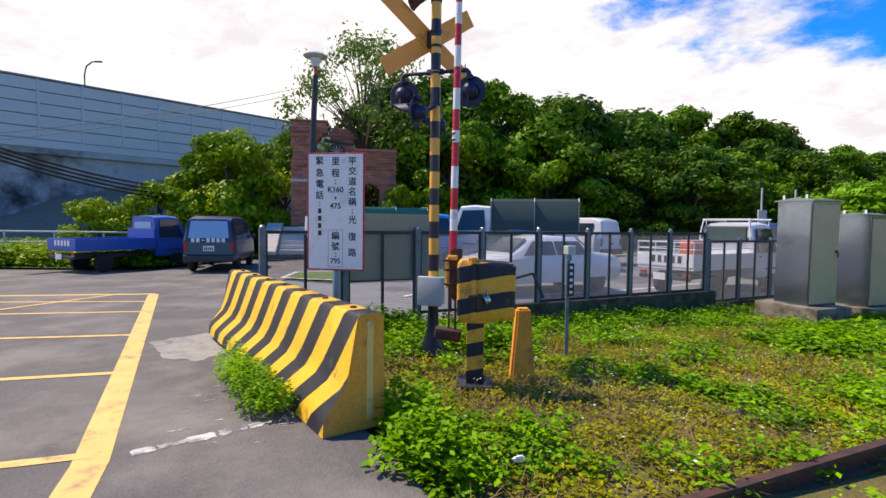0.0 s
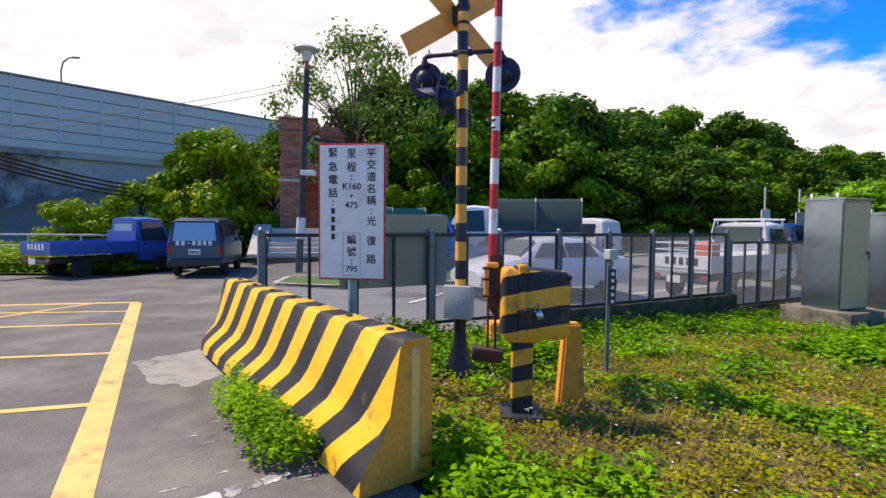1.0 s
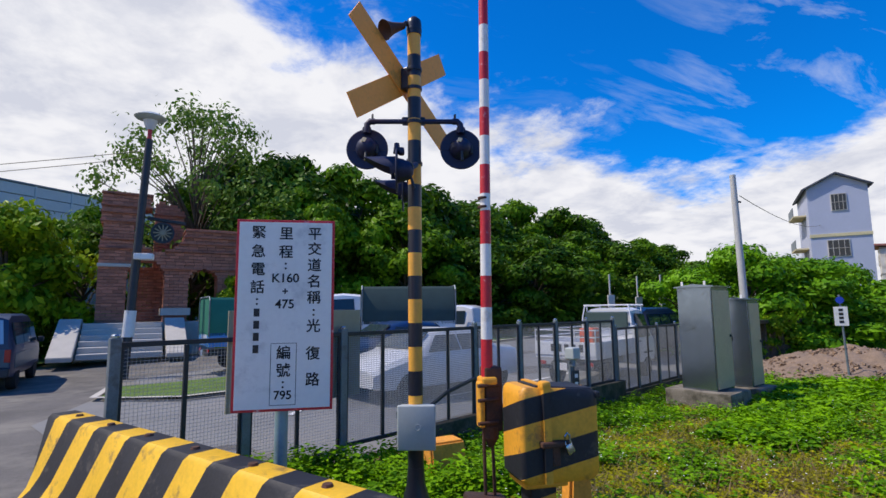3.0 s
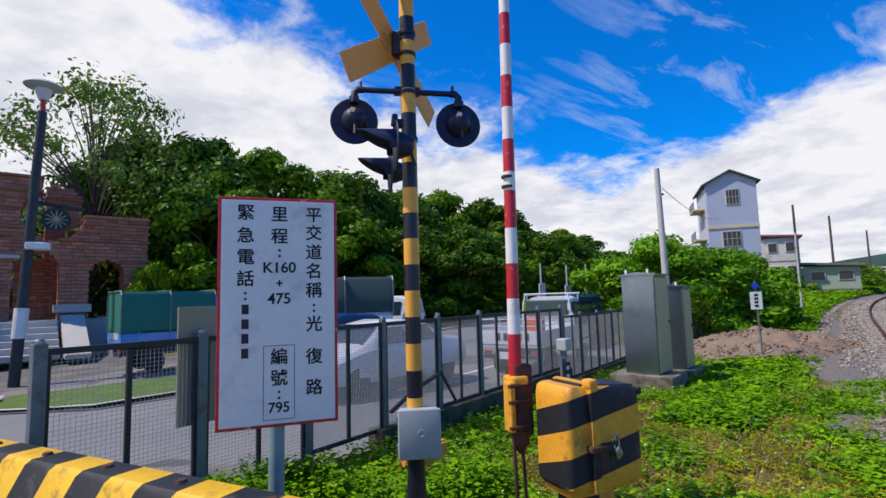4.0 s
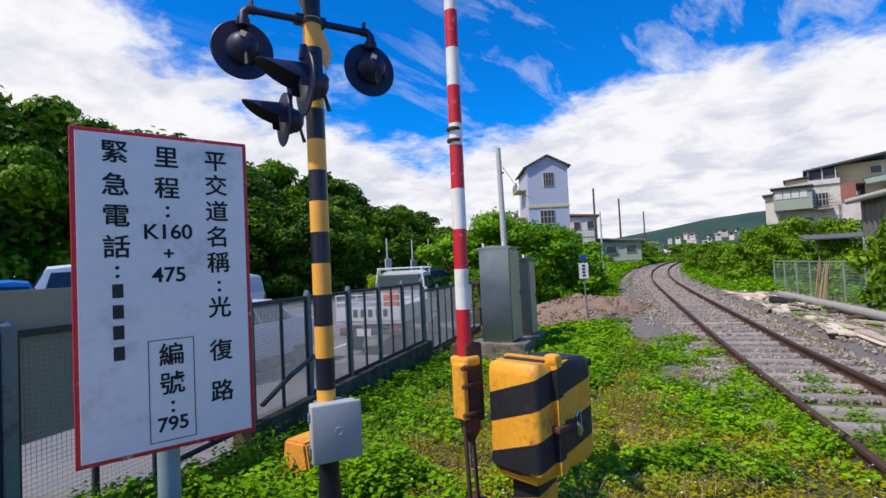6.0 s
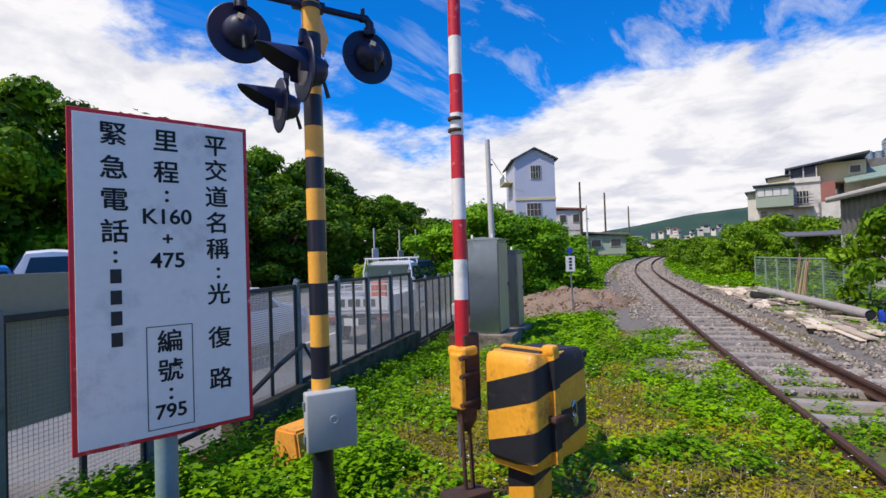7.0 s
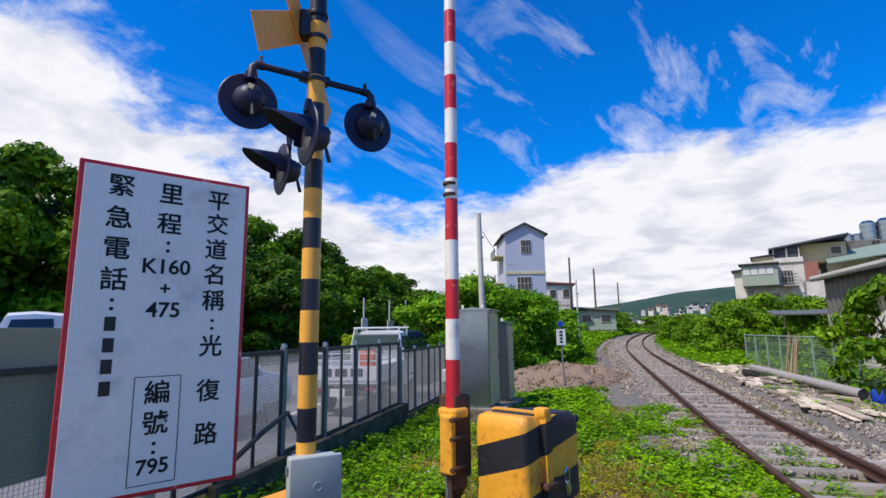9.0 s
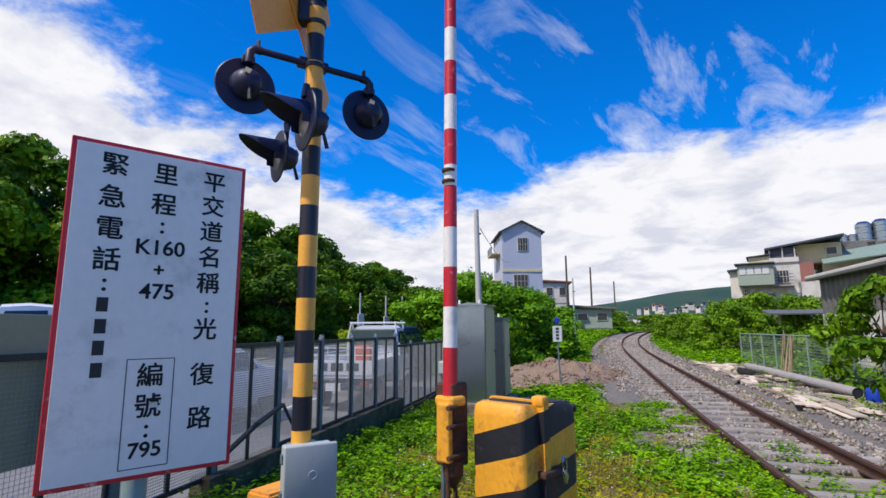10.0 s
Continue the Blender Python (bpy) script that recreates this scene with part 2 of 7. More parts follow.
RETAIN = mat("stained_concrete", (0.36, 0.40, 0.45), 0.95, var=0.2, scale=0.5, fine=8, bump=0.3, dirt=(0.035, 0.04, 0.05), dirt_amount=0.55, dirt_scale=0.22)
BLUE = mat("blue_car_paint", (0.0, 0.085, 0.40), 0.4, var=0.08, scale=3, bump=0.02, coat=0.1)
NAVY = mat("navy_car_paint", (0.003, 0.022, 0.085), 0.4, var=0.1, scale=3, bump=0.02, coat=0.15)
GREY_CAR = mat("grey_car_paint", (0.045, 0.085, 0.12), 0.4, 0.1, var=0.1, scale=3, bump=0.02, coat=0.1)
WHITE_CAR = mat("white_car_paint", (0.72, 0.73, 0.75), 0.3, var=0.05, scale=3, bump=0.02, coat=0.5)
BLUE_LIGHT = mat("light_blue_car_paint", (0.02, 0.22, 0.60), 0.3, var=0.08, scale=3, bump=0.02, coat=0.5)
TYRE = mat("tyre_rubber", (0.015, 0.015, 0.016), 0.85, var=0.3, bump=0.3)
RIM = mat("wheel_rim", (0.30, 0.31, 0.32), 0.4, 0.6, var=0.15, bump=0.05)
GLASS = mat("car_glass", (0.02, 0.035, 0.05), 0.06, 0.0, var=0.05, bump=0)
# pale blue base colour imitates the sky mirrored in rear panes
GLASS_SKY = mat("glass_painted_sky", (0.30, 0.46, 0.58), 0.1, 0.1, var=0.05, bump=0)
TAIL_RED = mat("tail_lamp", (0.35, 0.012, 0.012), 0.25, var=0.1, bump=0.05)
CANVAS = mat("green_canvas", (0.012, 0.15, 0.10), 0.7, var=0.15, scale=3, fine=60, bump=0.2)
CANVAS_DARK = mat("dark_canvas", (0.035, 0.065, 0.06), 0.75, var=0.2, scale=3, fine=60, bump=0.2)
ORANGE = mat("orange_plastic", (0.72, 0.11, 0.03), 0.5, var=0.1, bump=0.05)
ORANGE_CONC = mat("orange_concrete", (0.82, 0.34, 0.04), 0.85, var=0.2, scale=5, fine=40, bump=0.4, dirt=(0.45, 0.2, 0.06), dirt_amount=0.3, dirt_scale=5)
BOARD = mat("board_back", (0.32, 0.30, 0.21), 0.5, 0.1, var=0.08, scale=2, fine=20, bump=0.05)
BARK = mat("bark", (0.10, 0.075, 0.05), 0.9, var=0.35, scale=6, fine=40, bump=0.7)
POLE_CONC = mat("pole_concrete", (0.48, 0.48, 0.47), 0.8, var=0.1, scale=4, fine=40, bump=0.15)
WALL_BLUE = mat("pale_blue_wall", (0.42, 0.46, 0.60), 0.8, var=0.05, scale=1, fine=10, bump=0.1)
WALL_WHITE = mat("white_wall", (0.62, 0.60, 0.57), 0.85, var=0.1, scale=0.7, fine=8, bump=0.15, dirt=(0.35, 0.33, 0.3), dirt_amount=0.35, dirt_scale=0.5)
WALL_CREAM = mat("cream_wall", (0.60, 0.53, 0.33), 0.85, var=0.1, scale=0.7, fine=8, bump=0.15)
WALL_SAGE = mat("sage_wall", (0.30, 0.36, 0.30), 0.7, var=0.1, scale=0.7, fine=8, bump=0.1)
SHEET = mat("grey_sheet_metal", (0.16, 0.16, 0.16), 0.6, 0.2, var=0.2, scale=1, fine=12, bump=0.1, dirt=(0.1, 0.08, 0.06), dirt_amount=0.4, dirt_scale=1)
ROOF_DARK = mat("dark_roof", (0.05, 0.06, 0.085), 0.6, var=0.2, scale=1, bump=0.1)
ROOF_RED = mat("red_roof", (0.30, 0.12, 0.10), 0.7, var=0.2, scale=1, bump=0.1)
WINDOW = mat("window_glass", (0.025, 0.03, 0.035), 0.1, var=0.1, bump=0)
GREEN_NET = mat("green_net", (0.20, 0.28, 0.24), 0.8, var=0.2, scale=3, bump=0.1)
WOOD = mat("weathered_wood", (0.34, 0.27, 0.21), 0.85, var=0.25, scale=5, fine=50, bump=0.3, rand=0.25)
PALE_STICK = mat("dry_sticks", (0.36, 0.26, 0.17), 0.85, var=0.25, scale=5, fine=50, bump=0.3, rand=0.2)
RUBBISH = mat("pale_rubbish", (0.62, 0.52, 0.41), 0.8, var=0.2, scale=5, fine=40, bump=0.2, rand=0.25)
PIPE = mat("grey_pipe", (0.33, 0.31, 0.30), 0.7, var=0.15, scale=5, fine=40, bump=0.2)
CABLE = mat("cable", (0.02, 0.02, 0.022), 0.6, var=0.1, bump=0)
LAMP_WHITE = mat("lamp_glass", (0.6, 0.6, 0.62), 0.4, var=0.05, bump=0)
SIGN_BLUE = mat("sign_blue", (0.01, 0.05, 0.45), 0.4, var=0.05, bump=0)
# pale grey stands in for sky reflected on the unlit lens
LENS = mat("signal_lens", (0.30, 0.28, 0.29), 0.15, var=0.1, bump=0.05)
STALK = leafy("dead_stalk", (0.13, 0.075, 0.04), (0.34, 0.23, 0.13), 0.8, 0.1, 1.2)
MACHINE_YELLOW = mat("machine_yellow", (0.80, 0.37, 0.03), 0.5, var=0.14, scale=5, fine=40, bump=0.15, dirt=(0.32, 0.13, 0.04), dirt_amount=0.22, dirt_scale=8)
WEED = leafy("weed_leaf", (0.026, 0.115, 0.001), (0.25, 0.49, 0.003), 0.55, 0.22, 2.2)
DRY = leafy("dry_grass", (0.24, 0.17, 0.06), (0.50, 0.38, 0.17), 0.7, 0.25, 0.9)
CROWN_DARK = leafy("crown_dark", (0.010, 0.040, 0.004), (0.115, 0.235, 0.010), 0.45, 0.18, 0.7)
CROWN_MID = leafy("crown_mid", (0.020, 0.080, 0.004), (0.21, 0.38, 0.012), 0.45, 0.22, 0.7)
CROWN_LIGHT = leafy("crown_light", (0.045, 0.15, 0.004), (0.36, 0.48, 0.015), 0.45, 0.25, 0.5)
CROWN_BRIGHT = leafy("crown_bright", (0.035, 0.14, 0.004), (0.20, 0.42, 0.012), 0.45, 0.22, 0.6)
CROWN_THIN = leafy("crown_thin", (0.07, 0.14, 0.02), (0.20, 0.33, 0.05), 0.5, 0.25, 0.5)
# distant haze is mixed into this green as extra blue
HILL = leafy("hill_woods", (0.022, 0.055, 0.045), (0.045, 0.085, 0.06), 0.8, 0.0, 0.02)


# ---- building helpers ----
def part(name, bm, material, parent=None, label="", smooth=False):
    me = bpy.data.meshes.new(name)
    bm.to_mesh(me)
    bm.free()
    for m_ in (material if isinstance(material, (list, tuple)) else [material]):
        me.materials.append(m_)
    if smooth:
        me.shade_smooth()
        me.set_sharp_from_angle(angle=radians(40))
    ob = new(name, me)
    if parent:
        ob.parent = parent
    if label:
        tagged(ob, label)
    return ob


def raw(name, verts, faces, material, parent=None, label=""):
    me = bpy.data.meshes.new(name)
    me.from_pydata([tuple(v) for v in verts], [], faces)
    me.materials.append(material)
    ob = new(name, me)
    if parent:
        ob.parent = parent
    if label:
        tagged(ob, label)
    return ob


def thing(name, m=None, label="", category="", group="", kind=""):
    ob = new(name)
    ob.empty_display_size = 0.1
    if m is not None:
        ob.matrix_basis = m
    return tagged(ob, label, category, group, kind)


def box(sx, sy, sz, at=(0, 0, 0), bevel=0.0, rot=None, bm=None, mi=0, seg=2):
    """A bevelled box, centred at `at`."""
    bm = bm or bmesh.new()
    m_ = Matrix.Translation(at) @ (rot or Matrix()) @ Matrix.Diagonal((sx, sy, sz, 1))
    made = bmesh.ops.create_cube(bm, size=1, matrix=m_)["verts"]
    faces = {f for v in made for f in v.link_faces}
    for f in faces:
        f.material_index = mi
    if bevel:
        got = bmesh.ops.bevel(bm, geom=list({e for f in faces for e in f.edges}), offset=bevel, segments=seg, affect="EDGES", profile=0.5)
        for f in got["faces"]:
            f.material_index = mi
    return bm


def rod(a, b, r1, r2=None, n=12, bm=None, mi=0, caps=True):
    """A round bar from a to b."""
    bm = bm or bmesh.new()
    a, b = Vector(a), Vector(b)
    d = b - a
    m_ = Matrix.Translation((a + b) / 2) @ d.to_track_quat("Z", "Y").to_matrix().to_4x4()
    made = bmesh.ops.create_cone(bm, cap_ends=caps, segments=n, radius1=r1, radius2=r1 if r2 is None else r2, depth=d.length, matrix=m_)["verts"]
    for f in {f for v in made for f in v.link_faces}:
        f.material_index = mi
    return bm


def tube(points, r, n=8, bm=None):
    """A bent round bar through the points."""
    bm = bm or bmesh.new()
    pts = [Vector(p) for p in points]
    rings = []
    for i, p in enumerate(pts):
        d = (pts[min(i + 1, len(pts) - 1)] - pts[max(i - 1, 0)]).normalized()
        q = d.to_track_quat("Z", "Y")
        rr = r[i] if isinstance(r, (list, tuple)) else r
        rings.append([bm.verts.new(p + q @ Vector((rr * math.cos(a), rr * math.sin(a), 0))) for a in [2 * math.pi * k / n for k in range(n)]])
    for a, b in zip(rings, rings[1:]):
        for k in range(n):
            bm.faces.new((a[k], a[(k + 1) % n], b[(k + 1) % n], b[k]))
    bm.faces.new(rings[0][::-1]), bm.faces.new(rings[-1])
    return bm


def lathe(profile, n=24, bm=None, m=None):
    """Turns (radius, height) pairs about the z axis."""
    bm = bm or bmesh.new()
    m = m or Matrix()
    rings = [[bm.verts.new(m @ Vector((r * math.cos(2 * math.pi * k / n), r * math.sin(2 * math.pi * k / n), z))) for k in range(n)] for r, z in profile]
    for a, b in zip(rings, rings[1:]):
        for k in range(n):
            bm.faces.new((a[k], a[(k + 1) % n], b[(k + 1) % n], b[k]))
    if profile[0][0] > 1e-4:
        bm.faces.new(rings[0][::-1])
    if profile[-1][0] > 1e-4:
        bm.faces.new(rings[-1])
    bmesh.ops.remove_doubles(bm, verts=[v for r in rings for v in r], dist=1e-5)
    bmesh.ops.recalc_face_normals(bm, faces=bm.faces[:])
    return bm


def prism(outline, x0, x1, bevel=0.0, bm=None, m=None):
    """An outline in y, z drawn out along x from x0 to x1."""
    bm = bm or bmesh.new()
    m = m or Matrix()
    a = [bm.verts.new(m @ Vector((x0, y, z))) for y, z in outline]
    b = [bm.verts.new(m @ Vector((x1, y, z))) for y, z in outline]
    n = len(outline)
    fs = [bm.faces.new(a[::-1]), bm.faces.new(b)]
    for k in range(n):
        fs.append(bm.faces.new((a[k], a[(k + 1) % n], b[(k + 1) % n], b[k])))
    bmesh.ops.recalc_face_normals(bm, faces=fs)
    if bevel:
        bmesh.ops.bevel(bm, geom=list({e for f in fs for e in f.edges}), offset=bevel, segments=2, affect="EDGES")
    return bm


def quads(name, centres, axes_u, axes_v, material, parent=None):
    """Many four-cornered leaves, folded a little along the middle: centre, half length and half width vectors each."""
    c, u, v = (np.asarray(a, dtype=float) for a in (centres, axes_u, axes_v))
    n = len(c)
    w = np.cross(u, v)
    w /= np.maximum(np.linalg.norm(w, axis=1, keepdims=True), 1e-9)
    fold = w * np.linalg.norm(v, axis=1, keepdims=True) * 0.25
    verts = np.stack([c - u, c + v + fold, c + u, c - v + fold], axis=1).reshape(-1, 3)
    me = bpy.data.meshes.new(name)
    me.vertices.add(4 * n)
    me.vertices.foreach_set("co", verts.ravel())
    i = np.arange(n) * 4
    loops = np.stack([i, i + 1, i + 2, i, i + 2, i + 3], axis=1).ravel()
    me.loops.add(6 * n)
    me.loops.foreach_set("vertex_index", loops.astype(np.int32))
    me.polygons.add(2 * n)
    me.polygons.foreach_set("loop_start", (np.arange(2 * n) * 3).astype(np.int32))
    me.update(calc_edges=True)
    me.validate()
    me.materials.append(material)
    ob = new(name, me)
    if parent:
        ob.parent = parent
    return ob


def ground_z(x, y):
    """The lie of the land: falls gently off the road, then climbs along the line and towards the trees."""
    c = lambda v, a, b: max(a, min(b, v))
    k = c((x + 4) / 5, 0, 1)
    fall = c(y - 2, 0, 13) * (1 - k) + c(y - 2, 0, 6) * k
    return -0.04 * c(x + 1.5, 0, 5.5) - 0.02 * fall + k * 0.03 * c(y - 10, 0, 25) + 0.02 * c(x - 8, 0, 50)


def ground_np(x, y):
    k = np.clip((x + 4) / 5, 0, 1)
    fall = np.clip(y - 2, 0, 13) * (1 - k) + np.clip(y - 2, 0, 6) * k
    return -0.04 * np.clip(x + 1.5, 0, 5.5) - 0.02 * fall + k * 0.03 * np.clip(y - 10, 0, 25) + 0.02 * np.clip(x - 8, 0, 50)


def grid_sheet(name, xs, ys, height, material, label):
    verts = [(x, y, height(x, y)) for y in ys for x in xs]
    w = len(xs)
    faces = [(j * w + i, j * w + i + 1, (j + 1) * w + i + 1, (j + 1) * w + i) for j in range(len(ys) - 1) for i in range(w - 1)]
    return tagged(raw(name, verts, faces, material), label, kind="structure")


def sheet_poly(name, pts, material, label, lift=0.012, cuts=0, base=None):
    """A flat patch that follows the ground, inside an outline."""
    bm = bmesh.new()
    f = bm.faces.new([bm.verts.new((x, y, 0)) for x, y in pts])
    bmesh.ops.triangulate(bm, faces=[f])
    if cuts:
        bmesh.ops.subdivide_edges(bm, edges=bm.edges[:], cuts=cuts, use_grid_fill=True)
    for v in bm.verts:
        v.co.z = (base or ground_z)(v.co.x, v.co.y) + lift
    bmesh.ops.recalc_face_normals(bm, faces=bm.faces[:])
    if bm.faces[:] and sum(f_.normal.z for f_ in bm.faces) < 0:
        bmesh.ops.reverse_faces(bm, faces=bm.faces[:])
    return tagged(part(name, bm, material), label, kind="structure")


def strip(name, line, width, material, label, lift, base=None):
    """A band of even width along a line on the ground, cut every half metre."""
    pts = []
    for (x0, y0), (x1, y1) in zip(line, line[1:]):
        k = max(1, int(math.hypot(x1 - x0, y1 - y0) / 0.15))
        pts += [(x0 + (x1 - x0) * i / k, y0 + (y1 - y0) * i / k) for i in range(k)]
    pts.append(line[-1])
    verts, faces = [], []
    for i, (x, y) in enumerate(pts):
        ax, ay = pts[max(i - 1, 0)]
        bx, by = pts[min(i + 1, len(pts) - 1)]
        l = math.hypot(bx - ax, by - ay)
        nx, ny = -(by - ay) / l * width / 2, (bx - ax) / l * width / 2
        for sgn in (1, -1):
            verts.append((x + sgn * nx, y + sgn * ny, (base or ground_z)(x + sgn * nx, y + sgn * ny) + lift))
        if i:
            faces.append((2 * i - 2, 2 * i - 1, 2 * i + 1, 2 * i))
    return tagged(raw(name, verts, faces, material), label, kind="structure")


# ---- the ground ----
def spaced(a, b, fine_a, fine_b, step, far):
    out, v = [], a
    while v < b:
        out.append(v)
        v += step if fine_a <= v < fine_b else far
    return out + [b]


grid_sheet("ground", spaced(-900, 1500, -20, 40, 1.5, 40), spaced(-900, 1500, -20, 40, 1.5, 40), lambda x, y: ground_z(x, y) - 0.05, SOIL, "weedy brown soil reaching to the horizon")

FENCE_A, FENCE_DIR = Vector((-3.08, 5.42)), Vector((0.922, 0.387)).normalized()


def on_fence(s, off=0.0):
    p = FENCE_A + FENCE_DIR * s + Vector((-FENCE_DIR.y, FENCE_DIR.x)) * off
    return p.x, p.y


sheet_poly("road", [(-60, -30), (-0.2, -30), (-0.45, -1.5), (-0.75, 0.6), (-1.25, 1.7), (-2.2, 3.3), (-3.25, 4.95), on_fence(0.1), on_fence(6, 0.1), on_fence(13, 0.1), on_fence(30, 0.1), (30, 30), (-8.0, 22), (-10, 16.2), (-60, 17.5)], ASPHALT, "worn grey asphalt road with patches", -0.012, cuts=5)

road_mesh = bpy.data.objects["road"].data
road_tree = BVHTree.FromPolygons([v.co for v in road_mesh.vertices], [tuple(p.vertices) for p in road_mesh.polygons])


def road_z(x, y):
    hit = road_tree.ray_cast(Vector((x, y, 50)), Vector((0, 0, -1)))[0]
    return hit.z + 0.012 if hit else ground_z(x, y)


# a car park behind the fence, and lawns that edge it
sheet_poly("parking_lot", [on_fence(0.3, 0.12), on_fence(13, 0.12), on_fence(30, 0.12), (33, 33), (2, 19), (-4.4, 17.5), (-5.0, 10.5)], LOT, "pale grey car park pavement", -0.004, cuts=4)


def lawn(name, pts, label, lift=0.06):
    return sheet_poly(name, pts, LAWN, label, lift, cuts=4)


lawn("lawn", [(-4.6, 13.2), (-3.0, 12.2), (0.6, 12.9), (1.6, 14.0), (0.8, 15.0), (-4.6, 15.2)], "mown green lawn island with a pale kerb")
lawn("lawn", [(-60, 17.6), (-12.2, 16.3), (-9.4, 18.0), (-8.4, 21.5), (-8.4, 60), (-60, 60)], "overgrown green verge below the wall")
lawn("lawn", [(5.5, 20.2), (36, 33), (60, 60), (-6, 60), (-6, 26), (-1, 22.5)], "shaded grass under the trees")
strip("kerb", [(-4.75, 15.2), (-4.7, 13.1), (-3.0, 12.05), (0.7, 12.75), (1.75, 14.0), (0.9, 15.1)], 0.14, STONE, "pale painted kerb round the lawn", 0.085)
strip("kerb", [(-1.0, 22.4), (5.5, 20.1), (20, 26), (36, 32.9)], 0.15, STONE, "pale kerb along the far grass", 0.085)
strip("parking_line", [(2.2, 10.6), (9.5, 13.9)], 0.1, WHITE, "white painted parking line", 0.004)
strip("parking_line", [(-1.2, 9.4), (0.4, 12.4)], 0.1, WHITE, "white painted parking line", 0.004)


# ---- markings on the road ----
EDGE_LINE = [(-2.2, -0.8), (-2.98, 1.48), (-6.62, 9.75)]
strip("yellow_line", EDGE_LINE, 0.2, LINE_YELLOW, "broad yellow edge line of a box junction", -0.009, base=road_z)
strip("yellow_line", [(-6.62, 9.85), (-9.6, 9.4), (-14, 9.3)], 0.16, LINE_YELLOW, "yellow far edge line of a box junction", -0.009, base=road_z)
for a_, b_ in (((-3.17, 1.56), (-6.5, 0.7)), ((-4.05, 3.45), (-8.5, 2.6)), ((-4.85, 5.3), (-10.5, 4.6)), ((-5.75, 7.3), (-12, 6.4)), ((-7.4, 9.7), (-9.2, 4.0)), ((-6.3, 8.6), (-13, 8.2))):
    l_ = math.hypot(a_[0] - b_[0], a_[1] - b_[1])
    a_ = (a_[0] + (a_[0] - b_[0]) / l_ * 0.16, a_[1] + (a_[1] - b_[1]) / l_ * 0.16)
    strip("yellow_line", [a_, b_], 0.10, LINE_YELLOW, "thin yellow hatching line on asphalt", -0.0075, base=road_z)


def ragged(pts, seed, amount=0.05, per=6):
    rnd = random.Random(seed)
    out = []
    for (x0, y0), (x1, y1) in zip(pts, pts[1:] + pts[:1]):
        for i in range(per):
            k = i / per
            out.append((x0 + (x1 - x0) * k + rnd.uniform(-amount, amount), y0 + (y1 - y0) * k + rnd.uniform(-amount, amount)))
    return out


sheet_poly("cement_patch", ragged([(-4.3, 4.85), (-3.75, 5.55), (-3.2, 5.1), (-3.1, 4.55), (-3.3, 3.9), (-3.75, 4.05)], 3, 0.035, 9), PATCH, "cracked pale cement patch on the road", -0.0085, base=road_z)
rs_ = random.Random(14)
for k_ in range(9):
    # what is left of a stop line
    f_ = 0.12 + 0.095 * k_ + rs_.uniform(-0.02, 0.02)
    cx_, cy_, ln_, wd_ = -2.85 + 0.85 * f_, 1.58 + 0.58 * f_, rs_.uniform(0.03, 0.075), rs_.uniform(0.02, 0.06)
    ux_, uy_ = 0.826, 0.564
    sheet_poly("faded_line", ragged([(cx_ - ux_ * ln_ - uy_ * wd_, cy_ - uy_ * ln_ + ux_ * wd_), (cx_ - ux_ * ln_ + uy_ * wd_, cy_ - uy_ * ln_ - ux_ * wd_), (cx_ + ux_ * ln_ + uy_ * wd_, cy_ + uy_ * ln_ - ux_ * wd_), (cx_ + ux_ * ln_ - uy_ * wd_, cy_ + uy_ * ln_ + ux_ * wd_)], k_, 0.012, 4), LINE_FADED, "worn remains of a white stop line on asphalt", -0.009, base=road_z)


for k_ in range(26):
    # pale scuffs on the asphalt
    cx_, cy_, rd_ = rs_.uniform(-2.9, -1.9), rs_.uniform(1.6, 3.2), rs_.uniform(0.008, 0.028)
    sheet_poly("scuff", ragged([(cx_ - rd_ * 2, cy_ - rd_), (cx_ + rd_ * 2, cy_), (cx_ + rd_, cy_ + rd_ * 0.7)], k_ + 40, rd_ * 0.3, 3), LINE_FADED, "small pale scuff on the asphalt", -0.009, base=road_z)


# ---- the railway ----
RAIL_SLOPE = 0.37
TRACK_DIR = Vector((1, RAIL_SLOPE)).normalized()
TRACK_NORMAL = Vector((TRACK_DIR.y, -TRACK_DIR.x))


def rail_z(s):
    x, y = track(s, 0.5)
    return ground_z(x, y) - 0.005 + 0.15 * min(max((x + 0.5) / 3.5, 0), 1)


def track(s, off):
    """The place s metres along the near rail and off metres to its south; beyond 26 m the line bends to the south."""
    p0 = Vector((2.46, 1.74))
    if s < 26:
        p, d = p0 + TRACK_DIR * s, TRACK_DIR
    else:
        r, k = 150.0, (s - 26) / 150.0
        c = p0 + TRACK_DIR * 26 + TRACK_NORMAL * r
        a0 = math.atan2(-TRACK_NORMAL.y, -TRACK_NORMAL.x)
        q = Vector((math.cos(a0 - k), math.sin(a0 - k)))
        p, d = c + q * r, Vector((q.y, -q.x))
    n = Vector((d.y, -d.x))
    p = p + n * off
    return p.x, p.y


def sweep(name, outline, s0, s1, off, material, label, step=1.0):
    """Draws an outline (across, height) along the track."""
    verts, faces, n = [], [], len(outline)
    ss = list(np.arange(s0, s1, step)) + [s1]
    for s in ss:
        for o, z in outline:
            x, y = track(s, off + o)
            verts.append((x, y, rail_z(s) + z))
    for i in range(len(ss) - 1):
        for k in range(n):
            a = i * n + k
            b = i * n + (k + 1) % n
            faces.append((a, b, b + n, a + n))
    faces += [tuple(range(n))[::-1], tuple((len(ss) - 1) * n + k for k in range(n))]
    return tagged(raw(name, verts, faces, material), label, "rail", "rails of the track")


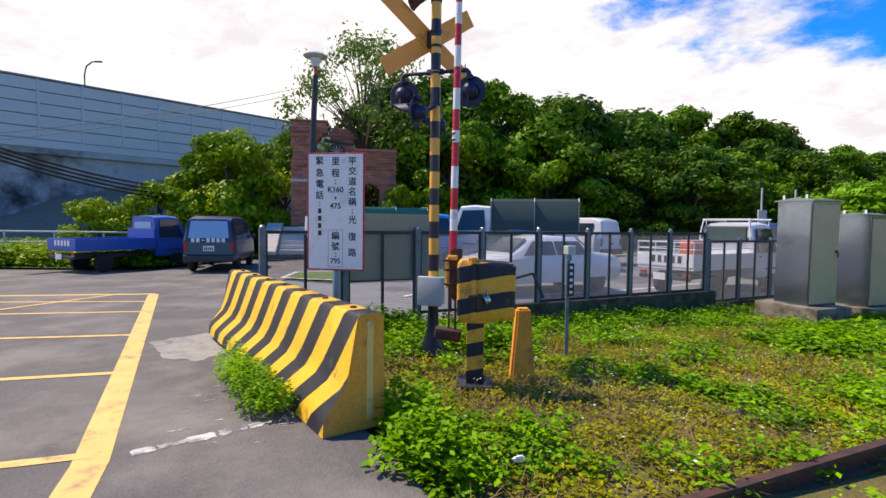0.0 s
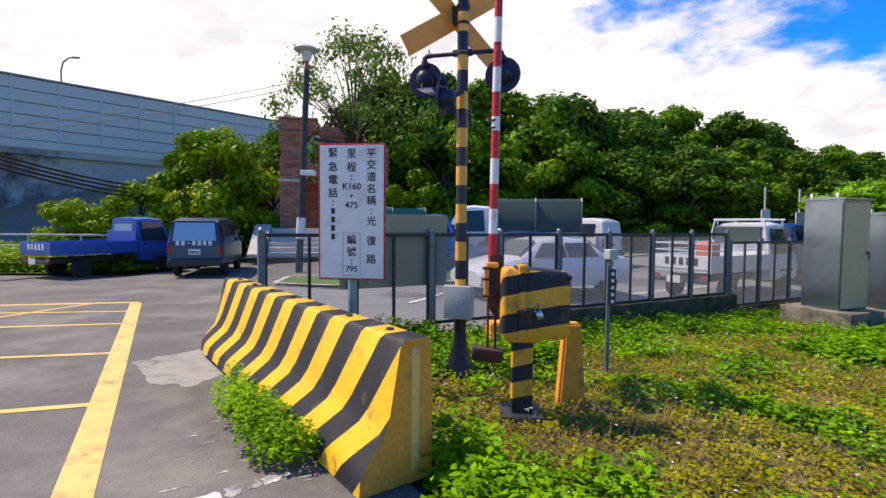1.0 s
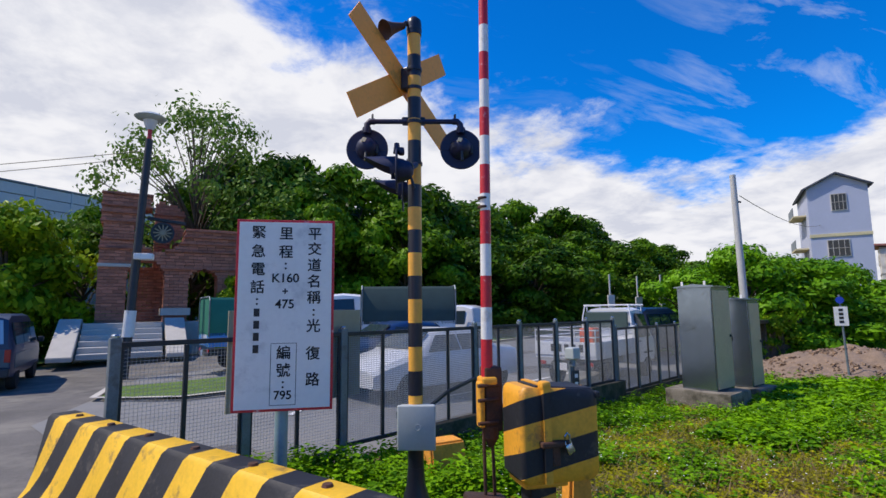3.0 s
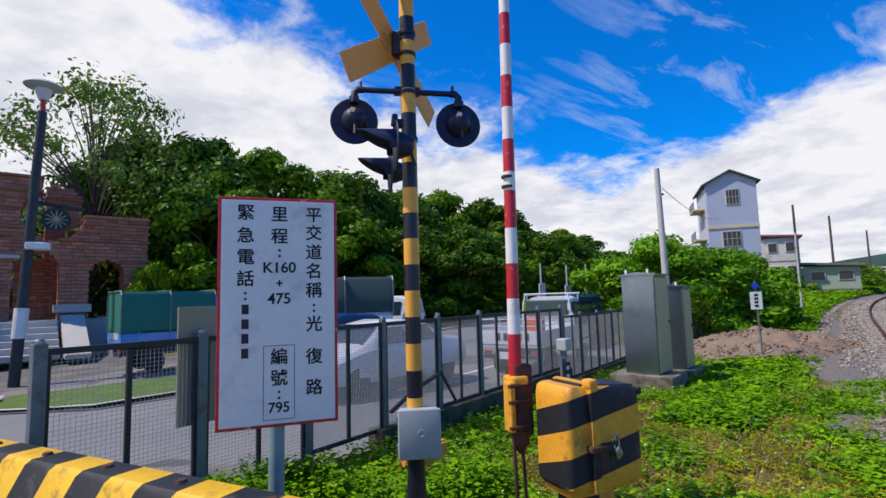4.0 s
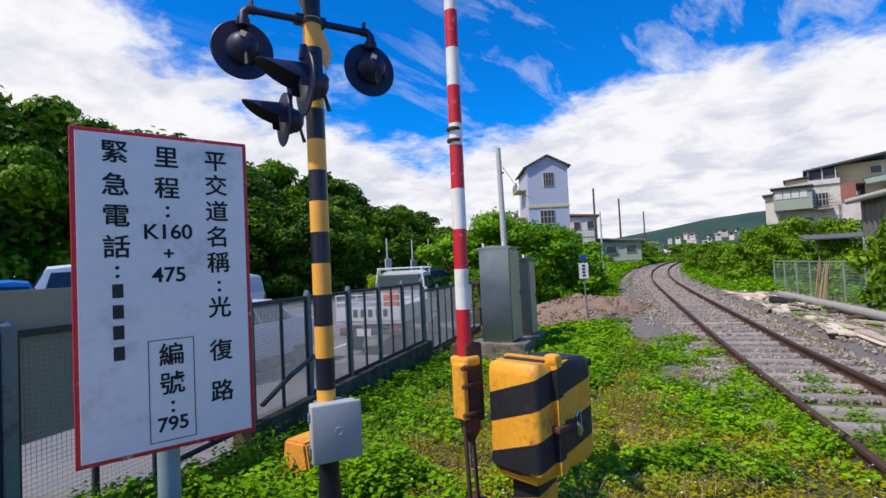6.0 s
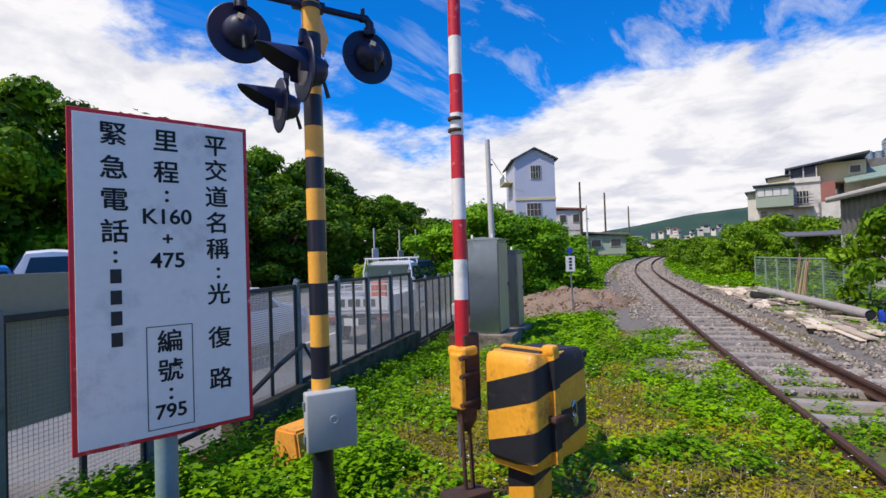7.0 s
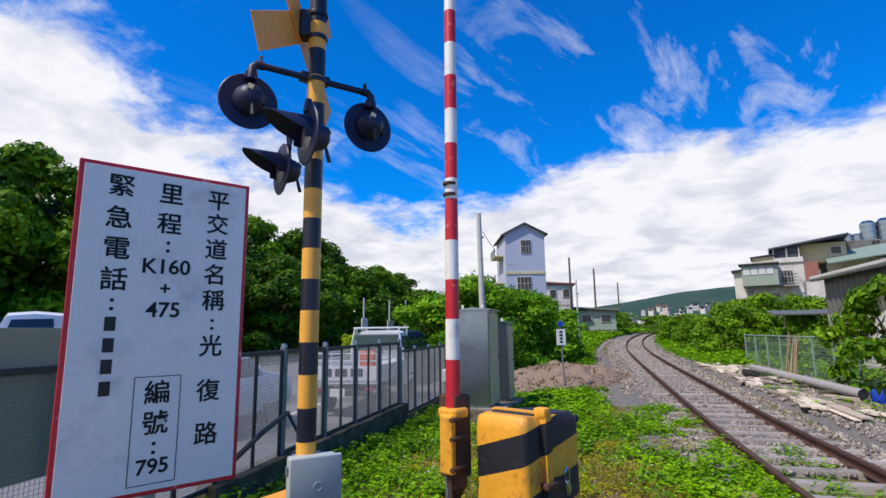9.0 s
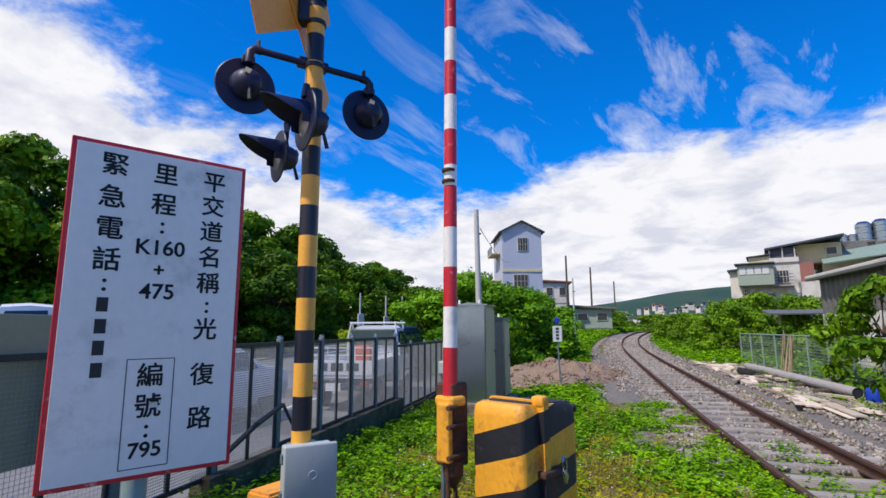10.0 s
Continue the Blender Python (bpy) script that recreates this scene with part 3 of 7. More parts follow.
RAIL_OUT = [(-0.032, 0), (-0.032, -0.035), (-0.009, -0.05), (-0.009, -0.115), (-0.06, -0.13), (-0.06, -0.14), (0.06, -0.14), (0.06, -0.13), (0.009, -0.115), (0.009, -0.05), (0.032, -0.035), (0.032, 0)]
for off_ in (0.0, 1.15):
    sweep("rail", RAIL_OUT, -12, 110, off_, RUST, "rust-brown steel rail on concrete sleepers")

# the bed of crushed stone
verts_, faces_ = [], []
ss_ = list(np.arange(3.2, 112, 1.0))
prof_ = [(-2.5, -0.5), (-1.9, -0.36), (-1.1, -0.17), (-0.2, -0.16), (0.565, -0.15), (1.33, -0.16), (1.9, -0.17), (2.7, -0.30), (3.6, -0.4), (4.8, -0.5)]
for s in ss_:
    for o, z in prof_:
        x, y = track(s, o)
        zb_ = rail_z(s) + z + noise.noise((x * 0.9, y * 0.9, 0)) * 0.03
        verts_.append((x, y, max(zb_, ground_z(x, y) - (-0.012 if 0 < o < 4.5 else 0.035 if -2.3 < o < 0 and s > 9 else 0.09)) if o < -1.5 or o > 2.2 else zb_))
for i in range(len(ss_) - 1):
    for k in range(len(prof_) - 1):
        a = i * len(prof_) + k
        faces_.append((a, a + 1, a + 1 + len(prof_), a + len(prof_)))
tagged(raw("ballast", verts_, faces_, BALLAST_BED), "bed of grey-brown crushed stone under the track", kind="structure")

sl_me = None
for i in range(120):
    s = 1.4 + i * 0.62
    if sl_me is None:
        bm_ = prism([(-0.12, -0.22), (0.12, -0.22), (0.10, -0.125), (-0.10, -0.125)], -0.5, 1.63, 0.012)
        sl = part("sleeper", bm_, SLEEPER)
        sl_me = sl.data
    else:
        sl = new("sleeper", sl_me)
    x0, y0 = track(s, 0)
    x1, y1 = track(s, 1)
    sl.matrix_basis = Matrix.Translation((x0, y0, rail_z(s))) @ Matrix.Rotation(math.atan2(y1 - y0, x1 - x0), 4, "Z")
    tagged(sl, "weathered grey concrete railway sleeper", "sleeper", "sleepers of the track")

# loose stones
rs = np.random.RandomState(5)
n_ = 25000
s_, o_ = 2.5 + 42 * rs.rand(n_) ** 1.7, rs.uniform(-2.2, 4.7, n_)
sv, sf = [], []
cube8 = np.array([(-1, -1, -1), (1, -1, -1), (1, 1, -1), (-1, 1, -1), (-0.6, -0.6, 1), (0.6, -0.6, 1), (0.6, 0.6, 1), (-0.6, 0.6, 1)], float)
for i in range(n_):
    if -0.35 < o_[i] < 1.5 and rs.rand() < 0.35:
        continue
    if o_[i] < -0.8 and s_[i] < 9.5 + 2.5 * noise.noise((s_[i] * 0.9, o_[i], 0)):
        continue
    x, y = track(s_[i], o_[i])
    r = rs.uniform(0.010, 0.026) * (1 + s_[i] / 40)
    z = rail_z(s_[i]) - 0.15 - (0.14 if o_[i] < -1.2 or o_[i] > 2.0 else 0)
    z = max(z, ground_z(x, y) + 0.01) if o_[i] > 2.2 else max(z, ground_z(x, y) - 0.02) if o_[i] < -1.5 else z
    q = Euler(rs.rand(3) * 6).to_matrix()
    pts = (cube8 * r * (0.7 + 0.6 * rs.rand(8, 3))) @ np.array(q).T + (x, y, z)
    b0 = len(sv)
    sv += pts.tolist()
    sf += [tuple(b0 + k for k in f) for f in ((0, 3, 2, 1), (4, 5, 6, 7), (0, 1, 5, 4), (1, 2, 6, 5), (2, 3, 7, 6), (3, 0, 4, 7))]
tagged(raw("loose_stones", sv, sf, GRAVEL), "loose angular grey and brown track stones", kind="stuff")


# ---- concrete road barrier with hazard stripes ----
def road_barrier():
    a, b = Vector((-1.40, 1.92)), Vector((-3.42, 5.26))
    d = (b - a).normalized()
    ln = (b - a).length
    m_ = Matrix.Translation((a.x, a.y, -0.01)) @ Matrix.Rotation(math.atan2(d.y, d.x), 4, "Z")
    top = thing("road_barrier", m_, "concrete road barrier with black and yellow hazard stripes", "barrier")
    # x runs along the barrier, +y is the road side
    prof = [(0.30, 0.0), (0.295, 0.10), (0.26, 0.16), (0.15, 0.30), (0.115, 0.40), (0.045, 0.79), (0.02, 0.815), (-0.135, 0.815), (-0.155, 0.80), (-0.165, 0.40), (-0.17, 0.0)]
    pitch_, n = 0.235, len(prof)
    edges = np.arange(-0.415, ln + 0.6, pitch_)
    slant = lambda z: -0.30 * (z - 0.3) / 0.5 if z > 0.3 else 0.26 * (0.3 - z) / 0.3

    def slab(x0, x1):
        bm = bmesh.new()
        xa = lambda z, x: min(max(x + slant(z), 0.0), ln)
        ra = [bm.verts.new((xa(z, x0), y, z)) for y, z in prof]
        rb = [bm.verts.new((xa(z, x1), y, z)) for y, z in prof]
        for k in range(n - 1):
            try:
                if (ra[k].co - rb[k].co).length > 1e-4 or (ra[k + 1].co - rb[k + 1].co).length > 1e-4:
                    bm.faces.new((ra[k], ra[k + 1], rb[k + 1], rb[k]))
            except ValueError:
                pass
        bmesh.ops.remove_doubles(bm, verts=bm.verts[:], dist=1e-5)
        bmesh.ops.recalc_face_normals(bm, faces=bm.faces[:])
        c = sum((f.normal.z for f in bm.faces), 0.0)
        if c < 0:
            bmesh.ops.reverse_faces(bm, faces=bm.faces[:])
        return bm
    for i, x in enumerate(edges):
        bm = slab(x, x + pitch_)
        if bm.faces[:]:
            part("stripe", bm, BLACK if i % 2 else YELLOW, top, "black painted stripe" if i % 2 else "yellow painted stripe", smooth=True)
        else:
            bm.free()
    for x in (0.0, ln):
        bm = bmesh.new()
        f = bm.faces.new([bm.verts.new((x, y, z)) for y, z in prof])
        bmesh.ops.recalc_face_normals(bm, faces=[f])
        part("end_face", bm, ORANGE_CONC if x == 0 else YELLOW, top, "faded orange-brown painted end")
    part("groove", box(0.010, 0.05, 0.70, (-0.002, -0.05, 0.42), 0.004), LINE_YELLOW, top, "pale worn joint strip")
    for k in range(7):
        bm = rod((0.3 + k * 0.55, -0.06, 0.81), (0.3 + k * 0.55, -0.06, 0.828), 0.03, 0.022, 10)
        part("stub", bm, RUST, top, "rusty lifting stub")
    return top


road_barrier()


# ---- information board ----
def words(text, size, at, rot, material, parent, name="lettering"):
    cu = bpy.data.curves.new(name, "FONT")
    cu.body, cu.size, cu.align_x, cu.align_y, cu.extrude = text, size, "CENTER", "CENTER", 0.0005
    cu.offset = 0.0005
    ob = bpy.data.objects.new(name, cu)
    scene.collection.objects.link(ob)
    dg = bpy.context.evaluated_depsgraph_get()
    me = bpy.data.meshes.new_from_object(ob.evaluated_get(dg))
    bpy.data.objects.remove(ob)
    bm = bmesh.new()
    for dx, dy in ((0.0012, 0.0), (-0.0012, 0.0), (0.0, 0.0011), (0.0, -0.0011)):
        n0 = len(bm.verts)
        bm.from_mesh(me)
        bm.verts.ensure_lookup_table()
        for v in bm.verts[n0:]:
            v.co += Vector((dx, dy, abs(dy) * 0.1))
    bm.to_mesh(me)
    bm.free()
    me.materials.clear()
    me.materials.append(material)
    o2 = new(name, me)
    o2.parent = parent
    o2.matrix_basis = Matrix.Translation(at) @ rot
    return o2


def board_sign():
    a, b = Vector((-2.177, 3.918)), Vector((-1.562, 3.781))
    mid, d = (a + b) / 2, (b - a).normalized()
    m_ = Matrix.Translation((mid.x, mid.y, 0)) @ Matrix.Rotation(math.atan2(d.y, d.x), 4, "Z")
    top = thing("information_board", m_, "white crossing information board with red border on a post", "sign")
    w, z0, z1 = 0.63, 0.931, 2.176
    h, zc = z1 - z0, (z0 + z1) / 2
    part("border", box(w, 0.014, h, (0, 0, zc), 0.003), RED, top, "red painted border")
    part("panel", box(w - 0.034, 0.006, h - 0.034, (0, -0.0095, zc), 0.001), SIGN_WHITE, top, "white enamel face")
    part("post", rod((-0.01, 0.05, ground_z(mid.x, mid.y) - 0.1), (-0.01, 0.05, z1 - 0.1), 0.042, n=20), POST_TEAL, top, "pale teal painted steel post", smooth=True)
    for z in (1.25, 1.85):
        part("bracket", box(0.3, 0.03, 0.04, (0, 0.022, z), 0.004), GALV, top)
    stand = Matrix.Rotation(radians(90), 4, "X")
    fy = -0.0132

    def column(x, chars):
        for ch, z, size in chars:
            words(ch, size, (x, fy, z0 + h * (1 - z)), stand, INK, top)
    k = 0.092
    column(0.185, [("平", .077, k), ("交", .16, k), ("道", .248, k), ("名", .334, k), ("稱", .42, k), (":", .49, k), ("光", .57, k), ("復", .713, k), ("路", .848, k)])
    column(0.0, [("里", .078, k), ("程", .177, k), (":", .243, k), ("K160", .315, .082), ("+", .385, .07), ("475", .452, .082), ("編", .707, k), ("號", .797, k), (":", .86, k), ("795", .92, .076)])
    column(-0.175, [("緊", .073, k), ("急", .174, k), ("電", .269, k), ("話", .364, k), (":", .43, k)])
    for z in (.493, .556, .618, .681):
        part("printed_bar", box(0.036, 0.001, 0.052, (-0.175, fy, z0 + h * (1 - z))), INK, top, "black printed bar")
    for sx, sz, at in ((0.160, 0.003, (0.0, fy, z0 + h * .346)), (0.160, 0.003, (0.0, fy, z0 + h * .032)), (0.003, h * .314, (-0.08, fy, z0 + h * .189)), (0.003, h * .314, (0.08, fy, z0 + h * .189))):
        part("frame_line", box(sx, 0.001, sz, at), INK, top)
    return top


board_sign()


# ---- warning signal on its striped pole ----
def banded(top, x, y, z0, z1, r, first, step, mats, name="band", lean=(0, 0), taper=0.0, labels=("", "")):
    z, i = z0, first
    while z < z1 - 1e-6:
        ze = min(z + step, z1)
        fa, fb = (z - z0), (ze - z0)
        part(name, rod((x + lean[0] * fa, y + lean[1] * fa, z), (x + lean[0] * fb, y + lean[1] * fb, ze), r - taper * fa, r - taper * fb, 24), mats[i % 2], top, labels[i % 2], smooth=True)
        z, i = ze, i + 1


def signal_head(parent, at, facing, name="signal_light", big=True):
    """A flashing light: domed housing, round backing disc, hood and lens, facing along `facing` in plan."""
    f = Vector((*facing, 0)).normalized()
    m_ = Matrix.Translation(at) @ f.to_track_quat("Y", "Z").to_matrix().to_4x4()
    disc = part(name, lathe([(0.0, 0.0), (0.06, -0.004), (0.172, -0.006), (0.178, 0.0), (0.172, 0.006), (0.0, 0.008)], 40, m=Matrix.Rotation(radians(-90), 4, "X")), NAVY_ENAMEL, parent, "round dark navy backing disc", smooth=True)
    disc.matrix_basis = m_
    back = Matrix.Rotation(radians(90), 4, "X")
    part("housing", lathe([(0.098, 0.006), (0.094, 0.03), (0.088, 0.055), (0.082, 0.062), (0.074, 0.092), (0.055, 0.116), (0.025, 0.13), (0.0, 0.133)], 28, m=back), NAVY_ENAMEL, disc, "domed dark housing", smooth=True)
    part("label_plate", box(0.035, 0.003, 0.045, (-0.015, -0.122, 0.045), rot=Matrix.Rotation(radians(-25), 4, "X") @ Matrix.Rotation(radians(20), 4, "Y")), BOARD, disc, "pale square sticker")
    # hood: the upper part of a cut cone
    bm = bmesh.new()
    n = 20
    rows = []
    for k in range(n + 1):
        a = radians(-25) + radians(230) * k / n
        cut = 0.05 + 0.21 * max(0.0, math.sin(a)) ** 0.7
        rows.append([bm.verts.new((r_ * math.cos(a), y_, r_ * math.sin(a))) for r_, y_ in ((0.112, 0.0), (0.106, cut), (0.102, cut), (0.107, 0.0))])
    for p, q in zip(rows, rows[1:]):
        for j in range(4):
            bm.faces.new((p[j], q[j], q[(j + 1) % 4], p[(j + 1) % 4]))
    bmesh.ops.recalc_face_normals(bm, faces=bm.faces[:])
    part("hood", bm, NAVY_ENAMEL, disc, "dark sheet-metal hood", smooth=True)
    part("lens", lathe([(0.0, 0.02), (0.06, 0.016), (0.098, 0.006)], 24, m=Matrix.Rotation(radians(-90), 4, "X")), LENS, disc, "unlit glass lens, its sky reflection painted in as pale grey", smooth=True)
    part("latch", box(0.022, 0.03, 0.08, (0.088, -0.05, -0.02), 0.006), DARK_STEEL, disc)
    part("cable_stub", rod((0.0, -0.11, -0.05), (0.0, -0.135, -0.14), 0.010, 0.013, 8), DARK_STEEL, disc)
    part("top_lug", box(0.075, 0.05, 0.055, (0, -0.035, 0.155), 0.014), NAVY_ENAMEL, disc, smooth=True)
    part("disc_seam", box(0.34, 0.003, 0.003, (0, -0.006, -0.012), 0.001), DARK_STEEL, disc)
    return disc


def warning_signal():
    px_, py_ = -0.808, 4.27
    top = thing("warning_signal", Matrix.Translation((px_, py_, 0)), "black and yellow striped crossing signal with crossbuck and lights", "crossing signal")
    gz = ground_z(px_, py_)
    part("foot", rod((0, 0, gz - 0.05), (0, 0, 0.705), 0.062, n=24), POLE_BLACK, top, "black pole foot", smooth=True)
    part("foot_flange", lathe([(0.17, gz - 0.05), (0.16, gz + 0.03), (0.11, gz + 0.16), (0.072, gz + 0.30), (0.064, gz + 0.42)], 24), POLE_BLACK, top, "flared black cast foot", smooth=True)
    banded(top, 0, 0, 0.705, 3.935, 0.057, 0, 0.19, (POLE_YELLOW, POLE_BLACK), labels=("yellow band", "black band"))
    part("cap", lathe([(0.064, 3.935), (0.066, 4.03), (0.06, 4.07), (0.03, 4.10), (0.0, 4.105)], 24), POLE_BLACK, top, "rounded black pole cap", smooth=True)
    # the cross
    u, up = Vector((0.86, 0.51, 0)).normalized(), Vector((0, 0, 1))
    nrm = u.cross(up)
    c = Vector((-0.075, 0.10, 3.54))
    for tilt, lift in ((34.0, 0.0), (-34.0, 0.012)):
        m_ = Matrix((u, up, nrm)).transposed().to_4x4()
        arm = part("cross_arm", box(1.42, 0.205, 0.011, (0, 0, lift), 0.002), SIGN_YELLOW, top, "yellow crossbuck board seen from behind")
        arm.matrix_basis = Matrix.Translation(c) @ m_ @ Matrix.Rotation(radians(tilt), 4, "Z")
    part("cross_bracket", box(0.10, 0.10, 0.19, (-0.035, 0.05, 3.55), 0.01, Matrix.Rotation(radians(42), 4, "Z")), POLE_BLACK, top)
    for z in (3.45, 3.62, 3.15, 2.79, 3.98):
        part("clamp", lathe([(0.066, z - 0.014), (0.068, z), (0.066, z + 0.014)], 24), POLE_BLACK, top, "black pole clamp", smooth=True)
    # the bell
    d = Vector((-0.75, -0.2, -0.42)).normalized()
    bell = part("bell", lathe([(0.028, 0.0), (0.035, 0.05), (0.05, 0.13), (0.075, 0.20), (0.085, 0.215), (0.08, 0.215), (0.0, 0.10)], 20), RUST, top, "brown horn-shaped bell", smooth=True)
    bell.matrix_basis = Matrix.Translation((-0.10, -0.01, 4.0)) @ d.to_track_quat("Z", "Y").to_matrix().to_4x4()
    part("bell_bracket", tube([(0, 0, 4.02), (-0.08, -0.005, 4.03), (-0.11, -0.01, 3.99)], 0.022), POLE_BLACK, top, smooth=True)
    # the lights
    ad = Vector((0.935, -0.355, 0)).normalized()
    la, lb = -ad * 0.355, ad * 0.345
    part("lamp_arm", rod(la + Vector((0, 0, 3.16)), lb + Vector((0, 0, 3.16)), 0.021, n=14), NAVY_ENAMEL, top, "dark pipe arm", smooth=True)
    part("arm_clamp", box(0.20, 0.07, 0.06, (0, 0.02, 3.17), 0.012, Matrix.Rotation(math.atan2(ad.y, ad.x), 4, "Z")), POLE_BLACK, top)
    fwd = (0.355, 0.935)
    for e in (la, lb):
        s = 1 if e is lb else -1
        p = e + Vector((0, 0, 3.16))
        part("elbow", tube([p - ad * s * 0.02, p + ad * s * 0.02, p + ad * s * 0.045 + Vector((0, 0, -0.025)), p + ad * s * 0.05 + Vector((0, 0, -0.10))], 0.027, 10), NAVY_ENAMEL, top, smooth=True)
        part("wing_nut", box(0.012, 0.03, 0.05, p + Vector((0, 0, 0.04)), 0.004), DARK_STEEL, top)
        signal_head(top, p + ad * s * 0.05 + Vector((0.02, 0.05, -0.225)), fwd)
    side = (-0.94, 0.34)
    sv = Vector((*side, 0))
    back = Vector((0.34, 0.94, 0))
    h3 = Vector((-0.225, -0.215, 2.655))
    signal_head(top, h3, side)
    part("elbow", tube([(0, 0, 2.78), (-0.02, -0.08, 2.76), h3 - sv * 0.08], 0.026), NAVY_ENAMEL, top, smooth=True)
    part("stem", rod(h3 + Vector((0, 0, 0.14)), h3 + Vector((0, 0, 0.22)), 0.03, 0.02, 12), NAVY_ENAMEL, top, smooth=True)
    h4 = Vector((0.02, 0.37, 2.63))
    signal_head(top, h4, side)
    part("elbow", tube([h4 + Vector((0, 0, 0.05)) - sv * 0.05, h4 - sv * 0.05 + Vector((0, 0, 0.24)), h4 - sv * 0.04 + Vector((0, -0.04, 0.28)), (0, 0.05, 2.85), (0, 0, 2.85)], 0.026), NAVY_ENAMEL, top, smooth=True)
    return top


warning_signal()


def junction_box():
    a, b = Vector((-0.985, 4.19)), Vector((-0.715, 4.062))
    mid, d = (a + b) / 2, (b - a).normalized()
    m_ = Matrix.Translation((mid.x + 0.02, mid.y + 0.05, 0)) @ Matrix.Rotation(math.atan2(d.y, d.x), 4, "Z")
    top = thing("junction_box", m_, "pale grey enamelled junction box clamped to the striped pole", "box")
    part("body", box(0.27, 0.12, 0.31, (0, 0.01, 0.675), 0.012), GREYBOX, top)
    part("lid", box(0.295, 0.03, 0.335, (0, -0.06, 0.675), 0.012, seg=3), GREYBOX, top, "grey lid with rounded edges", smooth=True)
    for z in (0.58, 0.77):
        part("hinge", box(0.02, 0.045, 0.05, (-0.147, -0.035, z), 0.004), GALV, top)
    part("emblem", lathe([(0.026, -0.001), (0.026, 0.002), (0.02, 0.003), (0.018, 0.001)], 20, m=Matrix.Translation((0.01, -0.0755, 0.68)) @ Matrix.Rotation(radians(90), 4, "X")), GREYBOX, top)
    part("clamp", box(0.17, 0.16, 0.03, (0, 0.10, 0.80), 0.005), GALV, top)
    return top


junction_box()


# ---- barrier machine and its raised boom ----
def boom_barrier():
    S, ang = Vector((-0.66, 2.91)), radians(-8)
    m_ = Matrix.Translation((S.x, S.y, 0)) @ Matrix.Rotation(ang, 4, "Z")
    top = thing("barrier_machine", m_, "black and yellow striped barrier machine on a short pedestal", "barrier machine")
    w, dp, z0, z1 = 0.53, 0.31, 0.575, 1.115
    # a rounded housing, cut along slanting planes into painted bands
    cols = [MACHINE_YELLOW, BLACK]
    cuts = [0.47 + 0.145 * k for k in range(0, 8)]

    def housing():
        bm = bmesh.new()
        out = []
        for x, y, r in ((0, 0, 0.035), (w, 0, 0.11), (w, dp, 0.09), (0, dp, 0.035)):
            cx, cy = (r if x == 0 else w - r), (r if y == 0 else dp - r)
            a0 = {(0, 0): 180, (w, 0): 270, (w, dp): 0, (0, dp): 90}[(x, y)]
            out += [(cx + r * math.cos(radians(a0 + 15 * k)), cy + r * math.sin(radians(a0 + 15 * k))) for k in range(7)]
        rings = []
        for z, k in ((z0, 0.90), (z0 + 0.03, 1.0), (z1 - 0.06, 1.0), (z1 - 0.02, 0.975), (z1, 0.90)):
            drop = lambda x: -0.025 * max(0.0, (x - 0.12)) / 0.32 if z > 0.9 else 0.0
            rings.append([bm.verts.new((w / 2 + (x - w / 2) * k, dp / 2 + (y - dp / 2) * k, z + drop(x))) for x, y in out])
        for a, b in zip(rings, rings[1:]):
            for k in range(len(out)):
                bm.faces.new((a[k], a[(k + 1) % len(out)], b[(k + 1) % len(out)], b[k]))
        bm.faces.new(rings[0][::-1]), bm.faces.new(rings[-1])
        # the raised flange down the near corner
        box(0.045, 0.05, 0.545, (0.15, -0.004, 0.858), 0.0, None, bm)
        box(0.035, 0.30, 0.02, (0.15, 0.15, z1 + 0.002), 0.0, None, bm)
        return bm
    for i in range(len(cuts) - 1):
        bm = housing()
        tilt = Vector((-0.19, 0.32, 1)).normalized()
        for zc, sgn in ((cuts[i], -1), (cuts[i + 1], 1)):
            g = bm.verts[:] + bm.edges[:] + bm.faces[:]
            bmesh.ops.bisect_plane(bm, geom=g, plane_co=(0, 0, zc), plane_no=tilt * sgn, clear_outer=True)
        if bm.faces[:]:
            part("painted_band", bm, cols[i % 2], top, ("yellow", "black")[i % 2] + " painted housing band", smooth=True)
        else:
            bm.free()
    part("strap_head", box(0.06, 0.07, 0.05, (0.15, 0.005, 1.125), 0.014), MACHINE_YELLOW, top, smooth=True)
    part("lid_rim", box(w - 0.16, dp - 0.06, 0.02, (w / 2 + 0.02, dp / 2, z1 - 0.018), 0.008, Matrix.Rotation(radians(4.5), 4, "Y")), BLACK, top)
    part("lid_ear", box(0.035, 0.05, 0.04, (w - 0.02, 0.05, 1.05), 0.01), BLACK, top)
    part("hasp", box(0.17, 0.05, 0.035, (0.19, -0.02, 0.80), 0.010), RUST, top)
    part("hinge_plate", box(0.05, 0.03, 0.12, (0.20, -0.012, 0.74), 0.006), RUST, top)
    lock = part("padlock", box(0.052, 0.018, 0.06, (0.275, -0.04, 0.775), 0.004, Matrix.Rotation(radians(-24), 4, "Y") @ Matrix.Rotation(radians(18), 4, "Z")), STEEL, top, "steel padlock", smooth=True)
    part("shackle", tube([(0.245, -0.05, 0.80), (0.24, -0.05, 0.845), (0.255, -0.05, 0.865), (0.27, -0.05, 0.85), (0.275, -0.05, 0.805)], 0.006), STEEL, lock)
    gz = ground_z(S.x, S.y)
